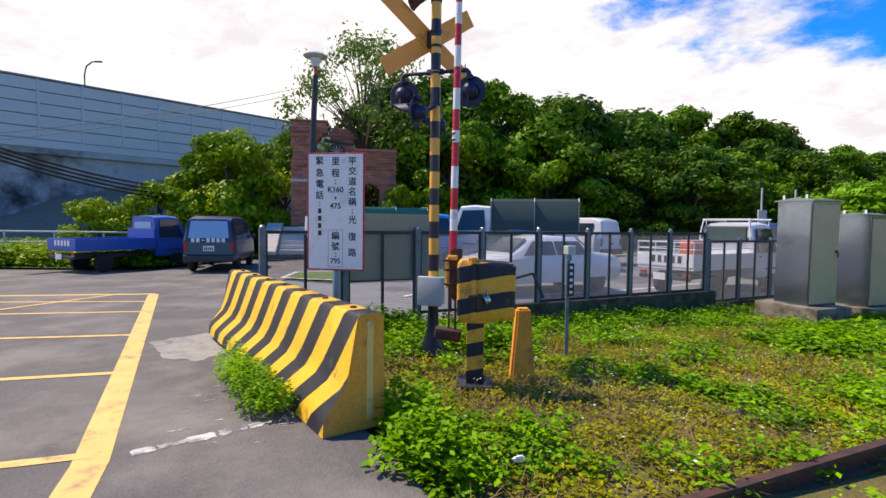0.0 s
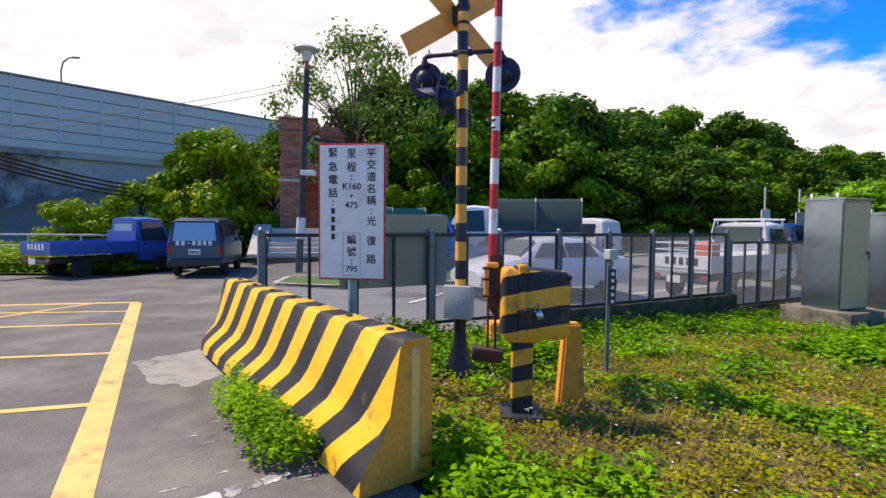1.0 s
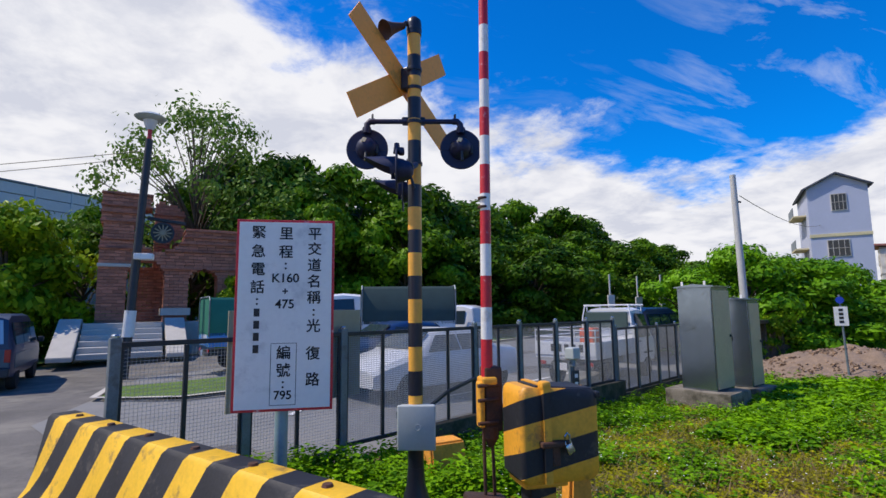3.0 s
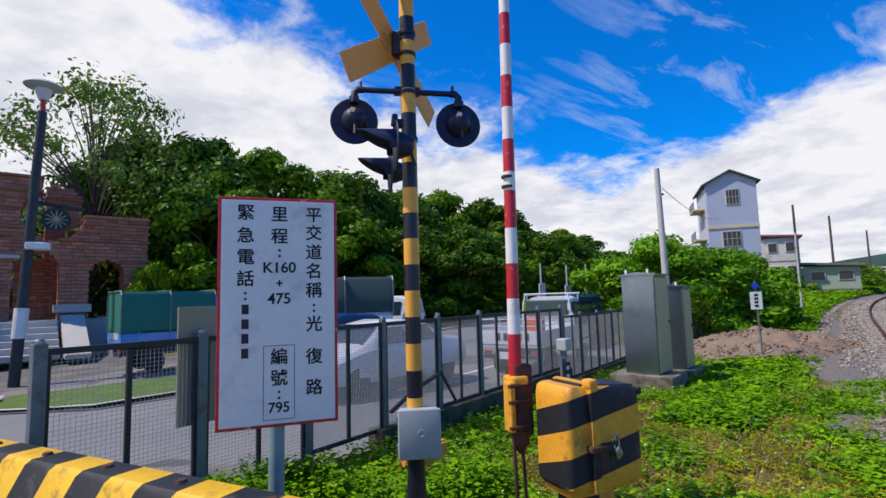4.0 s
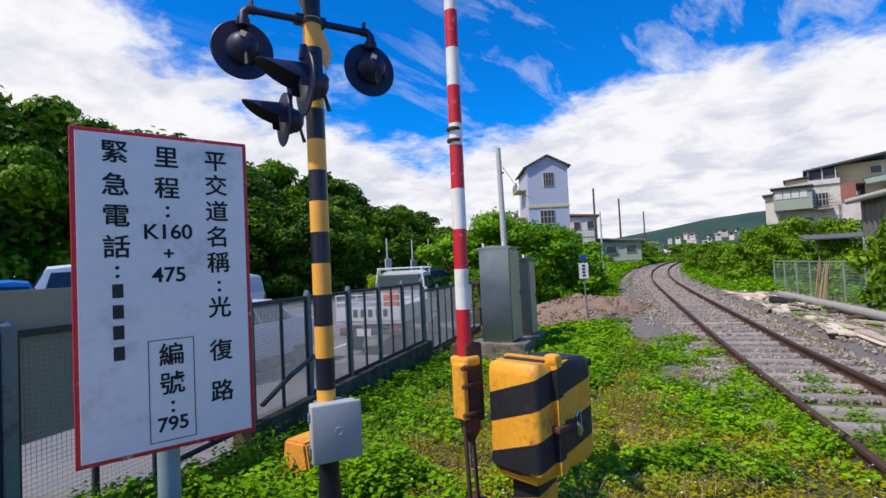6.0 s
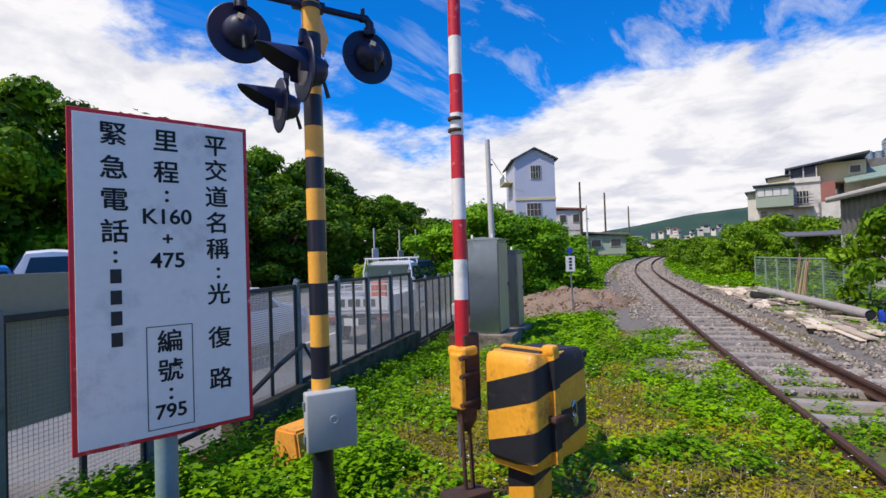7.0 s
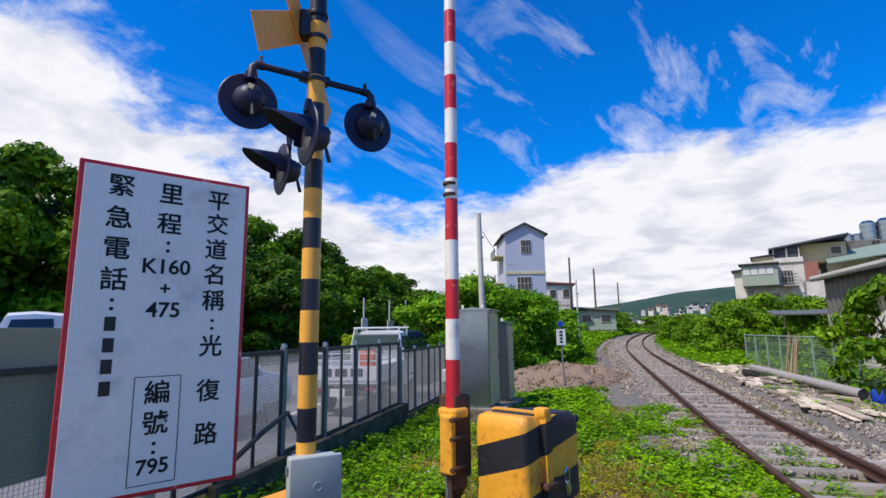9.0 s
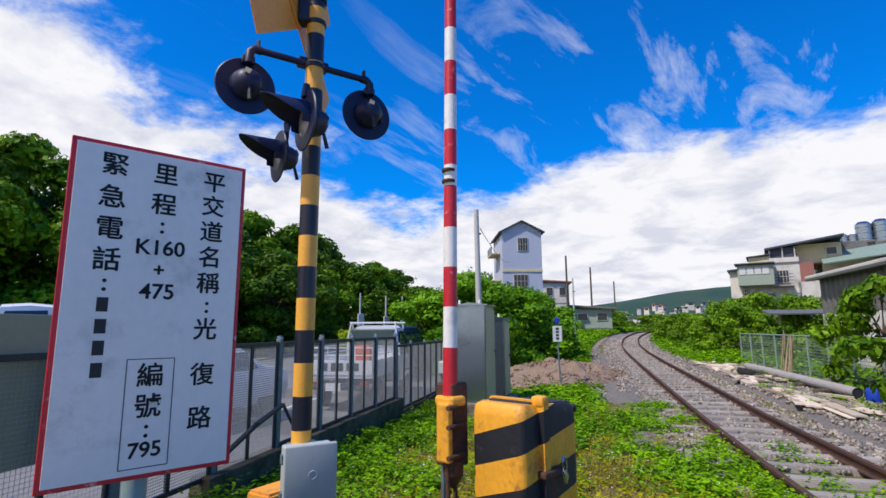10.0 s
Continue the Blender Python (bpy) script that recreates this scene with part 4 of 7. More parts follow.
    for k in range(5):
        z = gz + 0.02 + k * 0.125
        bm = box(0.16, 0.16, 0.80, (0.17, 0.17, gz + 0.25), 0.008)
        for zc, sgn in ((z - 0.012 - (0.3 if k == 0 else 0), -1), (z + 0.113 + (0.1 if k == 4 else 0), 1)):
            bmesh.ops.bisect_plane(bm, geom=bm.verts[:] + bm.edges[:] + bm.faces[:], plane_co=(0.17, 0.17, zc), plane_no=Vector((-0.22, 0.30, 1)).normalized() * sgn, clear_outer=True)
        part("pedestal_band", bm, cols[(k + 1) % 2], top)
    part("pedestal_collar", box(0.27, 0.25, 0.05, (0.17, 0.17, 0.565), 0.012), MACHINE_YELLOW, top)
    part("base_plate", box(0.34, 0.34, 0.05, (0.17, 0.17, gz + 0.0), 0.01), DARK_STEEL, top)
    # the arm's carrier beside the housing
    bx, by = -0.666, 3.308
    inv = m_.inverted()
    q = lambda x, y, z: inv @ Vector((x, y, z))
    part("carrier", box(0.034, 0.085, 0.28, q(bx - 0.05, by, 0.97), 0.01), MACHINE_YELLOW, top, "yellow and rust boom carrier")
    part("carrier_plate", box(0.115, 0.12, 0.40, q(bx + 0.035, by + 0.015, 1.0), 0.012), RUST, top)
    for z in (0.86, 1.0, 1.09):
        part("carrier_bolt", rod(q(bx - 0.09, by - 0.05, z), q(bx + 0.05, by - 0.05, z), 0.012, n=10), RUST, top)
    part("carrier_jaw", box(0.10, 0.13, 0.05, q(bx, by, 1.115), 0.015), MACHINE_YELLOW, top)
    part("carrier_tip", lathe([(0.015, 0.70), (0.05, 0.76), (0.055, 0.83)], 12, m=Matrix.Translation(q(bx + 0.02, by, 0))), RUST, top)
    for dx in (-0.035, 0.03):
        part("weight_rod", rod(q(bx + dx, by - 0.02, 0.36), q(bx + dx * 0.9, by, 0.86), 0.011, n=10), RUST, top, "thin rusty rod")
    part("counterweight", box(0.26, 0.15, 0.11, q(bx - 0.04, by - 0.02, 0.37), 0.02, Matrix.Rotation(radians(8), 4, "Y")), RUST, top, "rust-brown iron counterweight", smooth=True)
    boom = thing("boom", Matrix.Translation((bx, by, 1.12)), "raised red and white striped barrier boom", "boom")
    lean = (0.011, -0.002)
    z, i, r = 0.0, 0, 0.0375
    heights = [0.255, 0.205, 0.205, 0.21, 0.225, 0.115] + [0.2] * 21
    for k, hgt in enumerate(heights):
        joint = k == 5
        rr, r2 = r - 0.0022 * z, r - 0.0022 * (z + hgt)
        part("joint_sleeve" if joint else "band", rod((lean[0] * z, lean[1] * z, z), (lean[0] * (z + hgt), lean[1] * (z + hgt), z + hgt), rr, r2, 20), WHITE if joint else (RED, WHITE)[i % 2], boom, "" if joint else ("red band", "white band")[i % 2], smooth=True)
        if joint:
            for zz in (0.025, 0.085):
                part("ring", lathe([(rr + 0.001, z + zz - 0.008), (rr + 0.003, z + zz), (rr + 0.001, z + zz + 0.008)], 20), RUST, boom)
        else:
            i += 1
        if k == 4:
            i += 1
        z += hgt
    return top


boom_barrier()


# ---- fence ----
FENCE_POSTS = [0.0, 1.15, 2.29, 3.46, 4.61, 5.73, 6.82, 7.92, 9.02]


def mesh_fence():
    top = thing("mesh_fence", None, "grey steel fence of framed wire mesh panels", "fence")
    ang = math.atan2(FENCE_DIR.y, FENCE_DIR.x)
    turn = Matrix.Rotation(ang, 4, "Z")

    def post(s, z0, z1, w=0.075, pale=False):
        x, y = on_fence(s)
        p = part("post", box(w, w * 0.9, z1 - z0 - 0.02, (x, y, (z0 + z1) / 2 - 0.01), 0.006, turn), GALV, top)
        part("post_cap", lathe([(0.036, z1 - 0.03), (0.036, z1), (0.025, z1 + 0.012), (0, z1 + 0.016)], 12, m=Matrix.Translation((x, y, 0))), STEEL, p, "pale galvanised cap")

    def panel(s0, s1, z0, z1, fine):
        pn = thing("panel", None)
        pn.parent = top
        for z in (z0, z1):
            (x0, y0), (x1, y1) = on_fence(s0 + 0.03), on_fence(s1 - 0.03)
            part("frame_rail", box(s1 - s0 - 0.06, 0.035, 0.045, ((x0 + x1) / 2, (y0 + y1) / 2, z), 0.004, turn), DARK_STEEL, pn)
        for s in (s0 + 0.05, (s0 + s1) / 2, s1 - 0.05):
            x, y = on_fence(s)
            part("upright", box(0.04, 0.034, z1 - z0 - 0.05, (x, y, (z0 + z1) / 2), 0.004, turn), DARK_STEEL, pn)
        # wires
        vs, fs = [], []

        def wire(p, q_, r):
            b0 = len(vs)
            p, q_ = Vector(p), Vector(q_)
            d = (q_ - p).normalized()
            e1 = Vector((FENCE_DIR.x, FENCE_DIR.y, 0)) if abs(d.z) > 0.5 else Vector((0, 0, 1))
            e2 = d.cross(e1)
            for c_ in (p, q_):
                for k in range(3):
                    a = 2 * math.pi * k / 3
                    vs.append(c_ + e1 * r * math.cos(a) + e2 * r * math.sin(a))
            fs.extend([(b0 + k, b0 + (k + 1) % 3, b0 + 3 + (k + 1) % 3, b0 + 3 + k) for k in range(3)])
        step = 0.033 if s0 < 2 else 0.025
        wr = 0.0019 if s0 < 2 else (0.0040 if s0 < 4 else 0.0022)
        for s in np.arange(s0 + 0.07, s1 - 0.06, step):
            x, y = on_fence(s, 0.004)
            wire((x, y, z0), (x, y, z1), wr)
        for z in np.arange(z0 + step, z1, step):
            (x0, y0), (x1, y1) = on_fence(s0 + 0.05, -0.001), on_fence(s1 - 0.05, -0.001)
            wire((x0, y0, z), (x1, y1, z), wr)
        raw("wire_mesh", vs, fs, MESH, pn, "welded wire mesh")
    for i, s in enumerate(FENCE_POSTS):
        x, y = on_fence(s)
        post(s, ground_z(x, y) - 0.1 if s < 5 else 0.02, 1.38, 0.085 if s < 3 else 0.07)
    for a, b in zip(FENCE_POSTS, FENCE_POSTS[1:]):
        zb = 0.0 if a < 2 else (0.05 if a < 4 else 0.1)
        panel(a, b, zb, 1.30, True)
    low = [9.12, 10.15, 11.3, 12.45, 13.6]
    for s in low:
        post(s, -0.25, 1.20, 0.06)
    for a, b in zip(low, low[1:]):
        panel(a, b, -0.17, 1.13, False)
    return top


mesh_fence()


def wall_run(name, s0, s1, z0, z1, off, thick, label):
    (x0, y0), (x1, y1) = on_fence(s0, off), on_fence(s1, off)
    bm = box(s1 - s0, thick, z1 - z0, (0, 0, 0), 0.015)
    bmesh.ops.subdivide_edges(bm, edges=[e for e in bm.edges if e.calc_length() > 1], cuts=14, use_grid_fill=True)
    for v in bm.verts:
        v.co += noise.noise_vector(v.co * 2.3) * 0.012
    ob = part(name, bm, OLD_CONCRETE)
    ob.matrix_basis = Matrix.Translation(((x0 + x1) / 2, (y0 + y1) / 2, (z0 + z1) / 2)) @ Matrix.Rotation(math.atan2(FENCE_DIR.y, FENCE_DIR.x), 4, "Z")
    return tagged(ob, label, kind="structure")


wall_run("wall_fence_base", 3.3, 9.25, -0.6, 0.075, 0.0, 0.24, "mossy dark concrete base wall under the fence")
wall_run("wall_fence_base", 9.25, 14.2, -0.7, -0.2, 0.06, 0.26, "mossy dark concrete base wall, lower stretch")


def board_on_fence():
    a, b = Vector(on_fence(0.98, 0.075)), Vector(on_fence(2.58, 0.075))
    mid = (a + b) / 2
    ob = part("notice_board", box((b - a).length, 0.02, 1.0, (0, 0, 0), 0.004), BOARD)
    ob.matrix_basis = Matrix.Translation((mid.x, mid.y, 1.08)) @ Matrix.Rotation(math.atan2(FENCE_DIR.y, FENCE_DIR.x), 4, "Z")
    return tagged(ob, "olive-beige metal notice board seen from behind, fixed to the fence", "board")


board_on_fence()


# ---- steel cabinets by the fence ----
def cabinet(m_, w, dp, h, label, handle=True):
    top = thing("equipment_cabinet", m_, label, "cabinet", "cabinets by the track")
    # x along the door face, y along the short side; the corner at the origin is nearest
    part("body", box(dp - 0.01, w, h, (dp / 2, w / 2, h / 2), 0.006), STEEL, top, "dull stainless steel body")
    part("door", box(dp - 0.06, 0.02, h - 0.1, (dp / 2, -0.011, h / 2 - 0.01), 0.005), DOOR_BEIGE, top, "beige steel door")
    part("roof", prism([(-0.06, h), (w + 0.05, h), (w + 0.05, h + 0.02), (w / 2, h + 0.07), (-0.06, h + 0.03)], -0.04, dp + 0.04, 0.006), STEEL, top, "sloping steel roof")
    hd = part("handle", box(0.05, 0.03, 0.05, (dp - 0.1, -0.035, h * 0.52), 0.006), DARK_STEEL, top, "black door handle")
    part("lever", box(0.025, 0.02, 0.10, (dp - 0.075, -0.05, h * 0.49), 0.005), DARK_STEEL, hd)
    for y in (0.12, w - 0.1):
        part("lug", box(0.012, 0.045, 0.08, (0.03, y, h + 0.085), 0.003), WHITE, top, "pale lifting lug")
    part("rivet_strip", box(0.004, 0.02, h - 0.1, (-0.006, 0.02, h / 2), 0.001), STEEL, top)
    return top


def plinth(m_, sx, sy, sz, label):
    bm = box(sx, sy, sz, (0, 0, sz / 2), 0.025)
    bmesh.ops.subdivide_edges(bm, edges=[e for e in bm.edges if e.calc_length() > 0.2], cuts=5, use_grid_fill=True)
    for v in bm.verts:
        v.co += noise.noise_vector(v.co * 3) * 0.02
    ob = part("plinth", bm, PLINTH, smooth=True)
    ob.matrix_basis = m_
    return tagged(ob, label, "plinth")


CAB = Matrix.Translation((6.37, 7.43, -0.03)) @ Matrix.Rotation(radians(17), 4, "Z")
cabinet(CAB, 0.66, 0.80, 1.98, "tall stainless steel equipment cabinet with a beige door")
plinth(CAB @ Matrix.Translation((0.33, 0.33, -0.42)), 0.98, 1.25, 0.42, "rough concrete plinth under the cabinet")
CAB2 = CAB @ Matrix.Translation((1.75, 0.0, -0.10))
cabinet(CAB2, 0.62, 0.62, 1.83, "weathered grey steel equipment cabinet with a brown door")
plinth(CAB2 @ Matrix.Translation((0.32, 0.3, -0.36)), 0.92, 1.0, 0.36, "rough concrete plinth under the second cabinet")


def counter_post():
    x, y = 0.84, 4.436
    gz = ground_z(x, y)
    top = thing("instrument_post", Matrix.Translation((x, y, 0)), "slim grey post with a small instrument box and plate", "post")
    part("post", box(0.04, 0.03, 1.15 - gz, (0, 0.02, (1.08 + gz) / 2 - 0.05), 0.004), GALV, top)
    part("head", box(0.12, 0.10, 0.11, (0.01, 0, 1.14), 0.012, Matrix.Rotation(radians(20), 4, "Z")), GREYBOX, top, "grey instrument head")
    part("knuckle", rod((0.01, 0, 1.02), (0.01, 0, 1.09), 0.03, 0.022, 12), GALV, top)
    pl = part("plate", box(0.075, 0.008, 0.40, (0.03, -0.012, 0.78), 0.003), DARK_STEEL, top, "narrow dark plate")
    for k in range(5):
        part("printed_bar", box(0.035, 0.002, 0.035, (0.03, -0.018, 0.93 - k * 0.075)), WHITE, pl)
    return top


counter_post()


def orange_block(a, b, base, crown, h, label):
    """A block of faded orange concrete, broader at its foot."""
    a, b = Vector(a), Vector(b)
    mid, d = (a + b) / 2, b - a
    bm = prism([(-base, 0), (base, 0), (crown, h), (-crown, h)], -d.length / 2, d.length / 2, 0.02)
    ob = part("concrete_block", bm, ORANGE_CONC)
    ob.matrix_basis = Matrix.Translation((mid.x, mid.y, ground_z(mid.x, mid.y) - 0.08)) @ Matrix.Rotation(math.atan2(d.y, d.x), 4, "Z")
    tagged(ob, label, "block")


orange_block((-0.31, 5.38), (0.08, 5.41), 0.2, 0.13, 0.44, "faded orange concrete block behind the striped pole")
orange_block((0.05, 3.32), (0.05, 3.44), 0.13, 0.07, 0.78, "rusty orange concrete stump behind the barrier machine")


def bent_frame():
    """A cast-off metal frame that leans on the fence."""
    pts = [(0.05, 6.45, 0.30), (0.42, 6.50, 0.52), (1.0, 6.86, 0.62), (1.15, 6.72, 0.22)]
    bm = bmesh.new()
    for p, q in zip(pts, pts[1:]):
        d = Vector(q) - Vector(p)
        box(0.05, 0.03, d.length, (Vector(p) + Vector(q)) / 2, 0.0, d.to_track_quat("Z", "Y").to_matrix().to_4x4(), bm)
    tagged(part("bent_frame", bm, DARK_STEEL), "bent dark steel frame leaning against the fence", "frame")


bent_frame()


# ---- wall on the embankment ----
def noise_wall():
    a, b = Vector((-34.0, 28.5)), Vector((-6.0, 55.5))
    d = (b - a).normalized()
    ln = (b - a).length
    m_ = Matrix.Translation((a.x, a.y, 0)) @ Matrix.Rotation(math.atan2(d.y, d.x), 4, "Z")
    top = thing("noise_barrier", m_, "long blue-grey noise barrier wall on an elevated road", "wall", kind="structure")
    z0, z1 = 6.9, 11.0
    bay = 2.55
    n = int(ln / bay)
    pm = None
    for i in range(n):
        for k in range(5):
            hgt = (z1 - z0) / 5
            if pm is None:
                o = part("panel", box(bay - 0.12, 0.16, hgt - 0.05, (0, 0, 0), 0.03), NOISE_WALL, top)
                pm = o.data
            else:
                o = new("panel", pm)
                o.parent = top
            o.matrix_basis = Matrix.Translation(((i + 0.5) * bay, 0, z0 + (k + 0.5) * hgt))
        part("post", box(0.16, 0.26, z1 - z0, (i * bay, 0, (z0 + z1) / 2), 0.02), NOISE_WALL, top)
    part("backing", box(ln, 0.06, z1 - z0, (ln / 2, 0.06, (z0 + z1) / 2)), GALV, top)
    part("coping", box(ln, 0.3, 0.14, (ln / 2, 0, z1 + 0.07), 0.02), GALV, top)
    part("ledge", box(ln, 0.5, 0.55, (ln / 2, 0.05, z0 - 0.3), 0.04), NOISE_WALL, top, "smooth grey-blue ledge")
    part("parapet", box(ln, 0.9, 0.5, (ln / 2, 0.3, z0 - 0.75), 0.04), RETAIN, top)
    return m_, ln


WALL_M, WALL_LEN = noise_wall()
ob_ = part("retaining_wall", box(WALL_LEN, 0.8, 7.0, (WALL_LEN / 2, 0.6, 2.6), 0.05), RETAIN)
ob_.matrix_basis = WALL_M
tagged(ob_, "high water-stained concrete retaining wall", kind="structure")


def bank():
    """A dark earth bank that climbs along the retaining wall."""
    vs, fs, n = [], [], 40
    for i in range(n + 1):
        s = WALL_LEN * i / n
        h = 0.4 + 5.4 * min(max((s - 2.5) / 17.0, 0), 1)
        for off, k in ((0.3, 1.0), (-1.8, 0.85), (-4.2, 0.45), (-7.5, 0.0)):
            p = WALL_M @ Vector((s, off, 0))
            vs.append((p.x, p.y, -0.5 + h * k + 0.4 * noise.noise((s * 0.5, off, 0)) * k))
    for i in range(n):
        for k in range(3):
            a = i * 4 + k
            fs.append((a, a + 4, a + 5, a + 1))
    tagged(raw("bank", vs, fs, EARTH), "dark weedy earth bank below the wall", kind="structure")


bank()


def street_light():
    p = WALL_M @ Vector((13.2, 1.2, 0))
    top = thing("street_light", Matrix.Translation((p.x, p.y, 6.0)), "far curved grey street light above the wall", "street lamp")
    part("pole", tube([(0, 0, 0), (0, 0, 6.2), (0.15, 0, 6.8), (0.5, 0.1, 7.15), (0.8, 0.15, 7.2)], 0.06), GALV, top)
    part("lamp_head", box(0.5, 0.2, 0.12, (0.95, 0.15, 7.2), 0.03), GALV, top)


street_light()


def railing():
    top = thing("railing", None, "pale pipe railing along the road verge", "railing")
    a, b = Vector((-24, 19.0)), Vector((-9.4, 19.2))
    part("top_rail", rod((a.x, a.y, 0.95), (b.x, b.y, 0.95), 0.035, n=8), POLE_CONC, top)
    part("low_rail", rod((a.x, a.y, 0.55), (b.x, b.y, 0.55), 0.025, n=8), POLE_CONC, top)
    for k in range(9):
        p = a + (b - a) * k / 8
        part("post", rod((p.x, p.y, -0.4), (p.x, p.y, 0.95), 0.035, n=8), POLE_CONC, top)


railing()


# ---- the brick monument with its steps ----
def monument():
    """A brick wall cut like a ruined viaduct: a tall tower, two round arches, a round bite with an iron wheel, a lower arm."""
    m_ = Matrix.Translation((-7.02, 24.4, 0.0)) @ Matrix.Rotation(radians(8), 4, "Z")
    top = thing("brick_monument", m_, "weathered red brick monument with arches, ledges and stone bands", "monument")
    rnd = random.Random(4)

    def solid(x, z):
        if (x - 2.12) ** 2 + (z - 5.12) ** 2 < 0.95 ** 2:
            return False
        for cx, r, zt in ((1.66, 0.66, 3.1), (3.85, 0.56, 2.9)):
            if abs(x - cx) < r and (z < zt or (x - cx) ** 2 + (z - zt) ** 2 < r * r):
                return False
        if x < 1.75:
            return z < 6.62 - 0.05 * (1.75 - x) and not (x < 0.05 and 4.6 < z < 5.2)
        return x < 5.25 and z < 5.15 + 0.035 * (x - 2.0)

    def runs(z, inside, x0, x1):
        """Stretches of the wall that are solid at a height."""
        out, start = [], None
        for k in range(int((x1 - x0) / 0.03) + 2):
            x = x0 + k * 0.03
            ok = x <= x1 and inside(x, z)
            if ok and start is None:
                start = x
            if not ok and start is not None:
                out.append((start, x - 0.03))
                start = None
        return out

    def courses(inside, x0, x1, z0, z1, y0, dp, hgt=0.135):
        k, z, bm = 0, z0, bmesh.new()
        while z < z1:
            for a, b in runs(z + hgt / 2, inside, x0, x1):
                x = a - (0.17 if k % 2 else 0.0)
                while x < b - 0.03:
                    xa, xb = max(x, a), min(x + 0.36, b)
                    if xb - xa > 0.03:
                        out = rnd.uniform(-0.012, 0.012)
                        box(xb - xa - 0.012, dp + out, hgt - 0.014, ((xa + xb) / 2, y0 + dp / 2 - out / 2, z + hgt / 2), 0, None, bm)
                    x += 0.36
            z += hgt
            k += 1
        tagged(part("brickwork", bm, BRICK, top), kind="stuff")

    def ledge(inside, z, x0, x1, y0, dp, material=BRICK_CORE, hgt=0.09, out=0.09):
        for a, b in runs(z, inside, x0, x1):
            if b - a > 0.12:
                part("ledge", box(b - a + out, dp + out * 2, hgt, ((a + b) / 2, y0 + dp / 2, z), 0.015), material, top)
    courses(solid, -0.02, 5.3, 0.9, 6.7, 0.0, 1.2)
    for z in (4.25, 4.62, 5.35, 5.72, 6.0, 6.5):
        ledge(solid, z, 0.0, 1.75, 0.0, 1.2)
    for z in (3.45, 4.2, 4.55, 4.85, 5.12):
        ledge(solid, z, 2.0, 5.25, 0.0, 1.2)
    ledge(solid, 3.52, 0.0, 1.7, 0.0, 1.2, STONE, 0.14, 0.10)
    ledge(solid, 1.62, 2.0, 5.25, 0.0, 1.2, STONE, 0.30, 0.16)
    # a ragged second wall behind
    back = lambda x, z: 1.9 < x < 3.15 and z < 6.35 + 0.2 * round(2.2 * noise.noise((x * 2.6, 0.4, 0)) + 0.3, 1)
    courses(back, 1.9, 3.15, 1.2, 6.7, 2.2, 0.9)
    ledge(back, 6.1, 1.9, 3.15, 2.2, 0.9)
    side = lambda x, z: 1.0 < x < 2.0 and z < 3.6
    courses(side, 1.0, 2.0, 1.2, 3.6, 2.0, 0.5)
    part("base", box(6.4, 3.0, 1.5, (2.6, 1.2, 0.45), 0.03), STONE, top, "pale stone platform")
    # an iron wheel in the bite
    wm = Matrix.Translation((2.2, 0.35, 5.0)) @ Matrix.Rotation(radians(90), 4, "X")
    part("wheel", lathe([(0.36, -0.04), (0.46, -0.04), (0.46, 0.04), (0.36, 0.04), (0.36, -0.04)], 28, m=wm), DARK_STEEL, top, "dark iron wheel rim")
    part("hub", lathe([(0.0, -0.08), (0.1, -0.08), (0.1, 0.08), (0.0, 0.08)], 16, m=wm), BOARD, top, "pale wheel hub")
    for k in range(6):
        a = math.pi * k / 6
        part("spoke", rod((2.2 - 0.4 * math.cos(a), 0.35, 5.0 - 0.4 * math.sin(a)), (2.2 + 0.4 * math.cos(a), 0.35, 5.0 + 0.4 * math.sin(a)), 0.03, n=6), BOARD, top)
    part("axle_beam", box(1.5, 0.14, 0.14, (2.35, 0.5, 5.55), 0.02, Matrix.Rotation(radians(6), 4, "Y")), DARK_STEEL, top, "dark iron beam")
    return m_


MON = monument()


def steps():
    top = thing("steps", MON @ Matrix.Translation((0.9, -0.6, 0)), "grey stone steps between sloping pale side walls", "steps")
    for k in range(6):
        part("step", box(2.6, 0.42, 0.2 + k * 0.2, (0.1, -2.35 + k * 0.40, (0.2 + k * 0.2) / 2), 0.02), STONE, top)
    for x in (-1.6, 1.85):
        part("side_wall", prism([(-3.0, 0.0), (-3.0, 0.15), (-0.2, 1.38), (0.3, 1.38), (0.3, 0.0)], x - 0.35, x + 0.35, 0.02), STONE, top, "sloping pale stone side wall")


steps()


def lamp_post():
    top = thing("lamp_post", Matrix.Translation((-4.85, 17.4, -0.3)), "dark lamp post with a mushroom lamp, slightly leaning", "street lamp")
    part("post", rod((0, 0, 0), (0.30, 0, 7.05), 0.125, 0.10, 16), DARK_STEEL, top, "dark wooden or steel post", smooth=True)
    part("neck", rod((0.30, 0, 6.95), (0.30, 0, 7.4), 0.06, n=12), RED, top, "red neck")
    part("glass", lathe([(0.10, 6.8), (0.16, 6.95), (0.2, 7.1)], 20, m=Matrix.Translation((0.30, 0, 0.55))), LAMP_WHITE, top, "white lamp glass", smooth=True)
    part("shade", lathe([(0.16, 7.08), (0.40, 7.14), (0.44, 7.18), (0.30, 7.27), (0.05, 7.33), (0.0, 7.34)], 28, m=Matrix.Translation((0.30, 0, 0.55))), GREYBOX, top, "round grey mushroom shade", smooth=True)
    part("band", rod((0.05, 0, 1.2), (0.085, 0, 1.95), 0.155, n=16), WHITE, top, "white paper band")
    part("speaker", box(0.5, 0.3, 0.18, (0.35, -0.1, 3.5), 0.03), WHITE, top, "small white box on a bracket")


lamp_post()


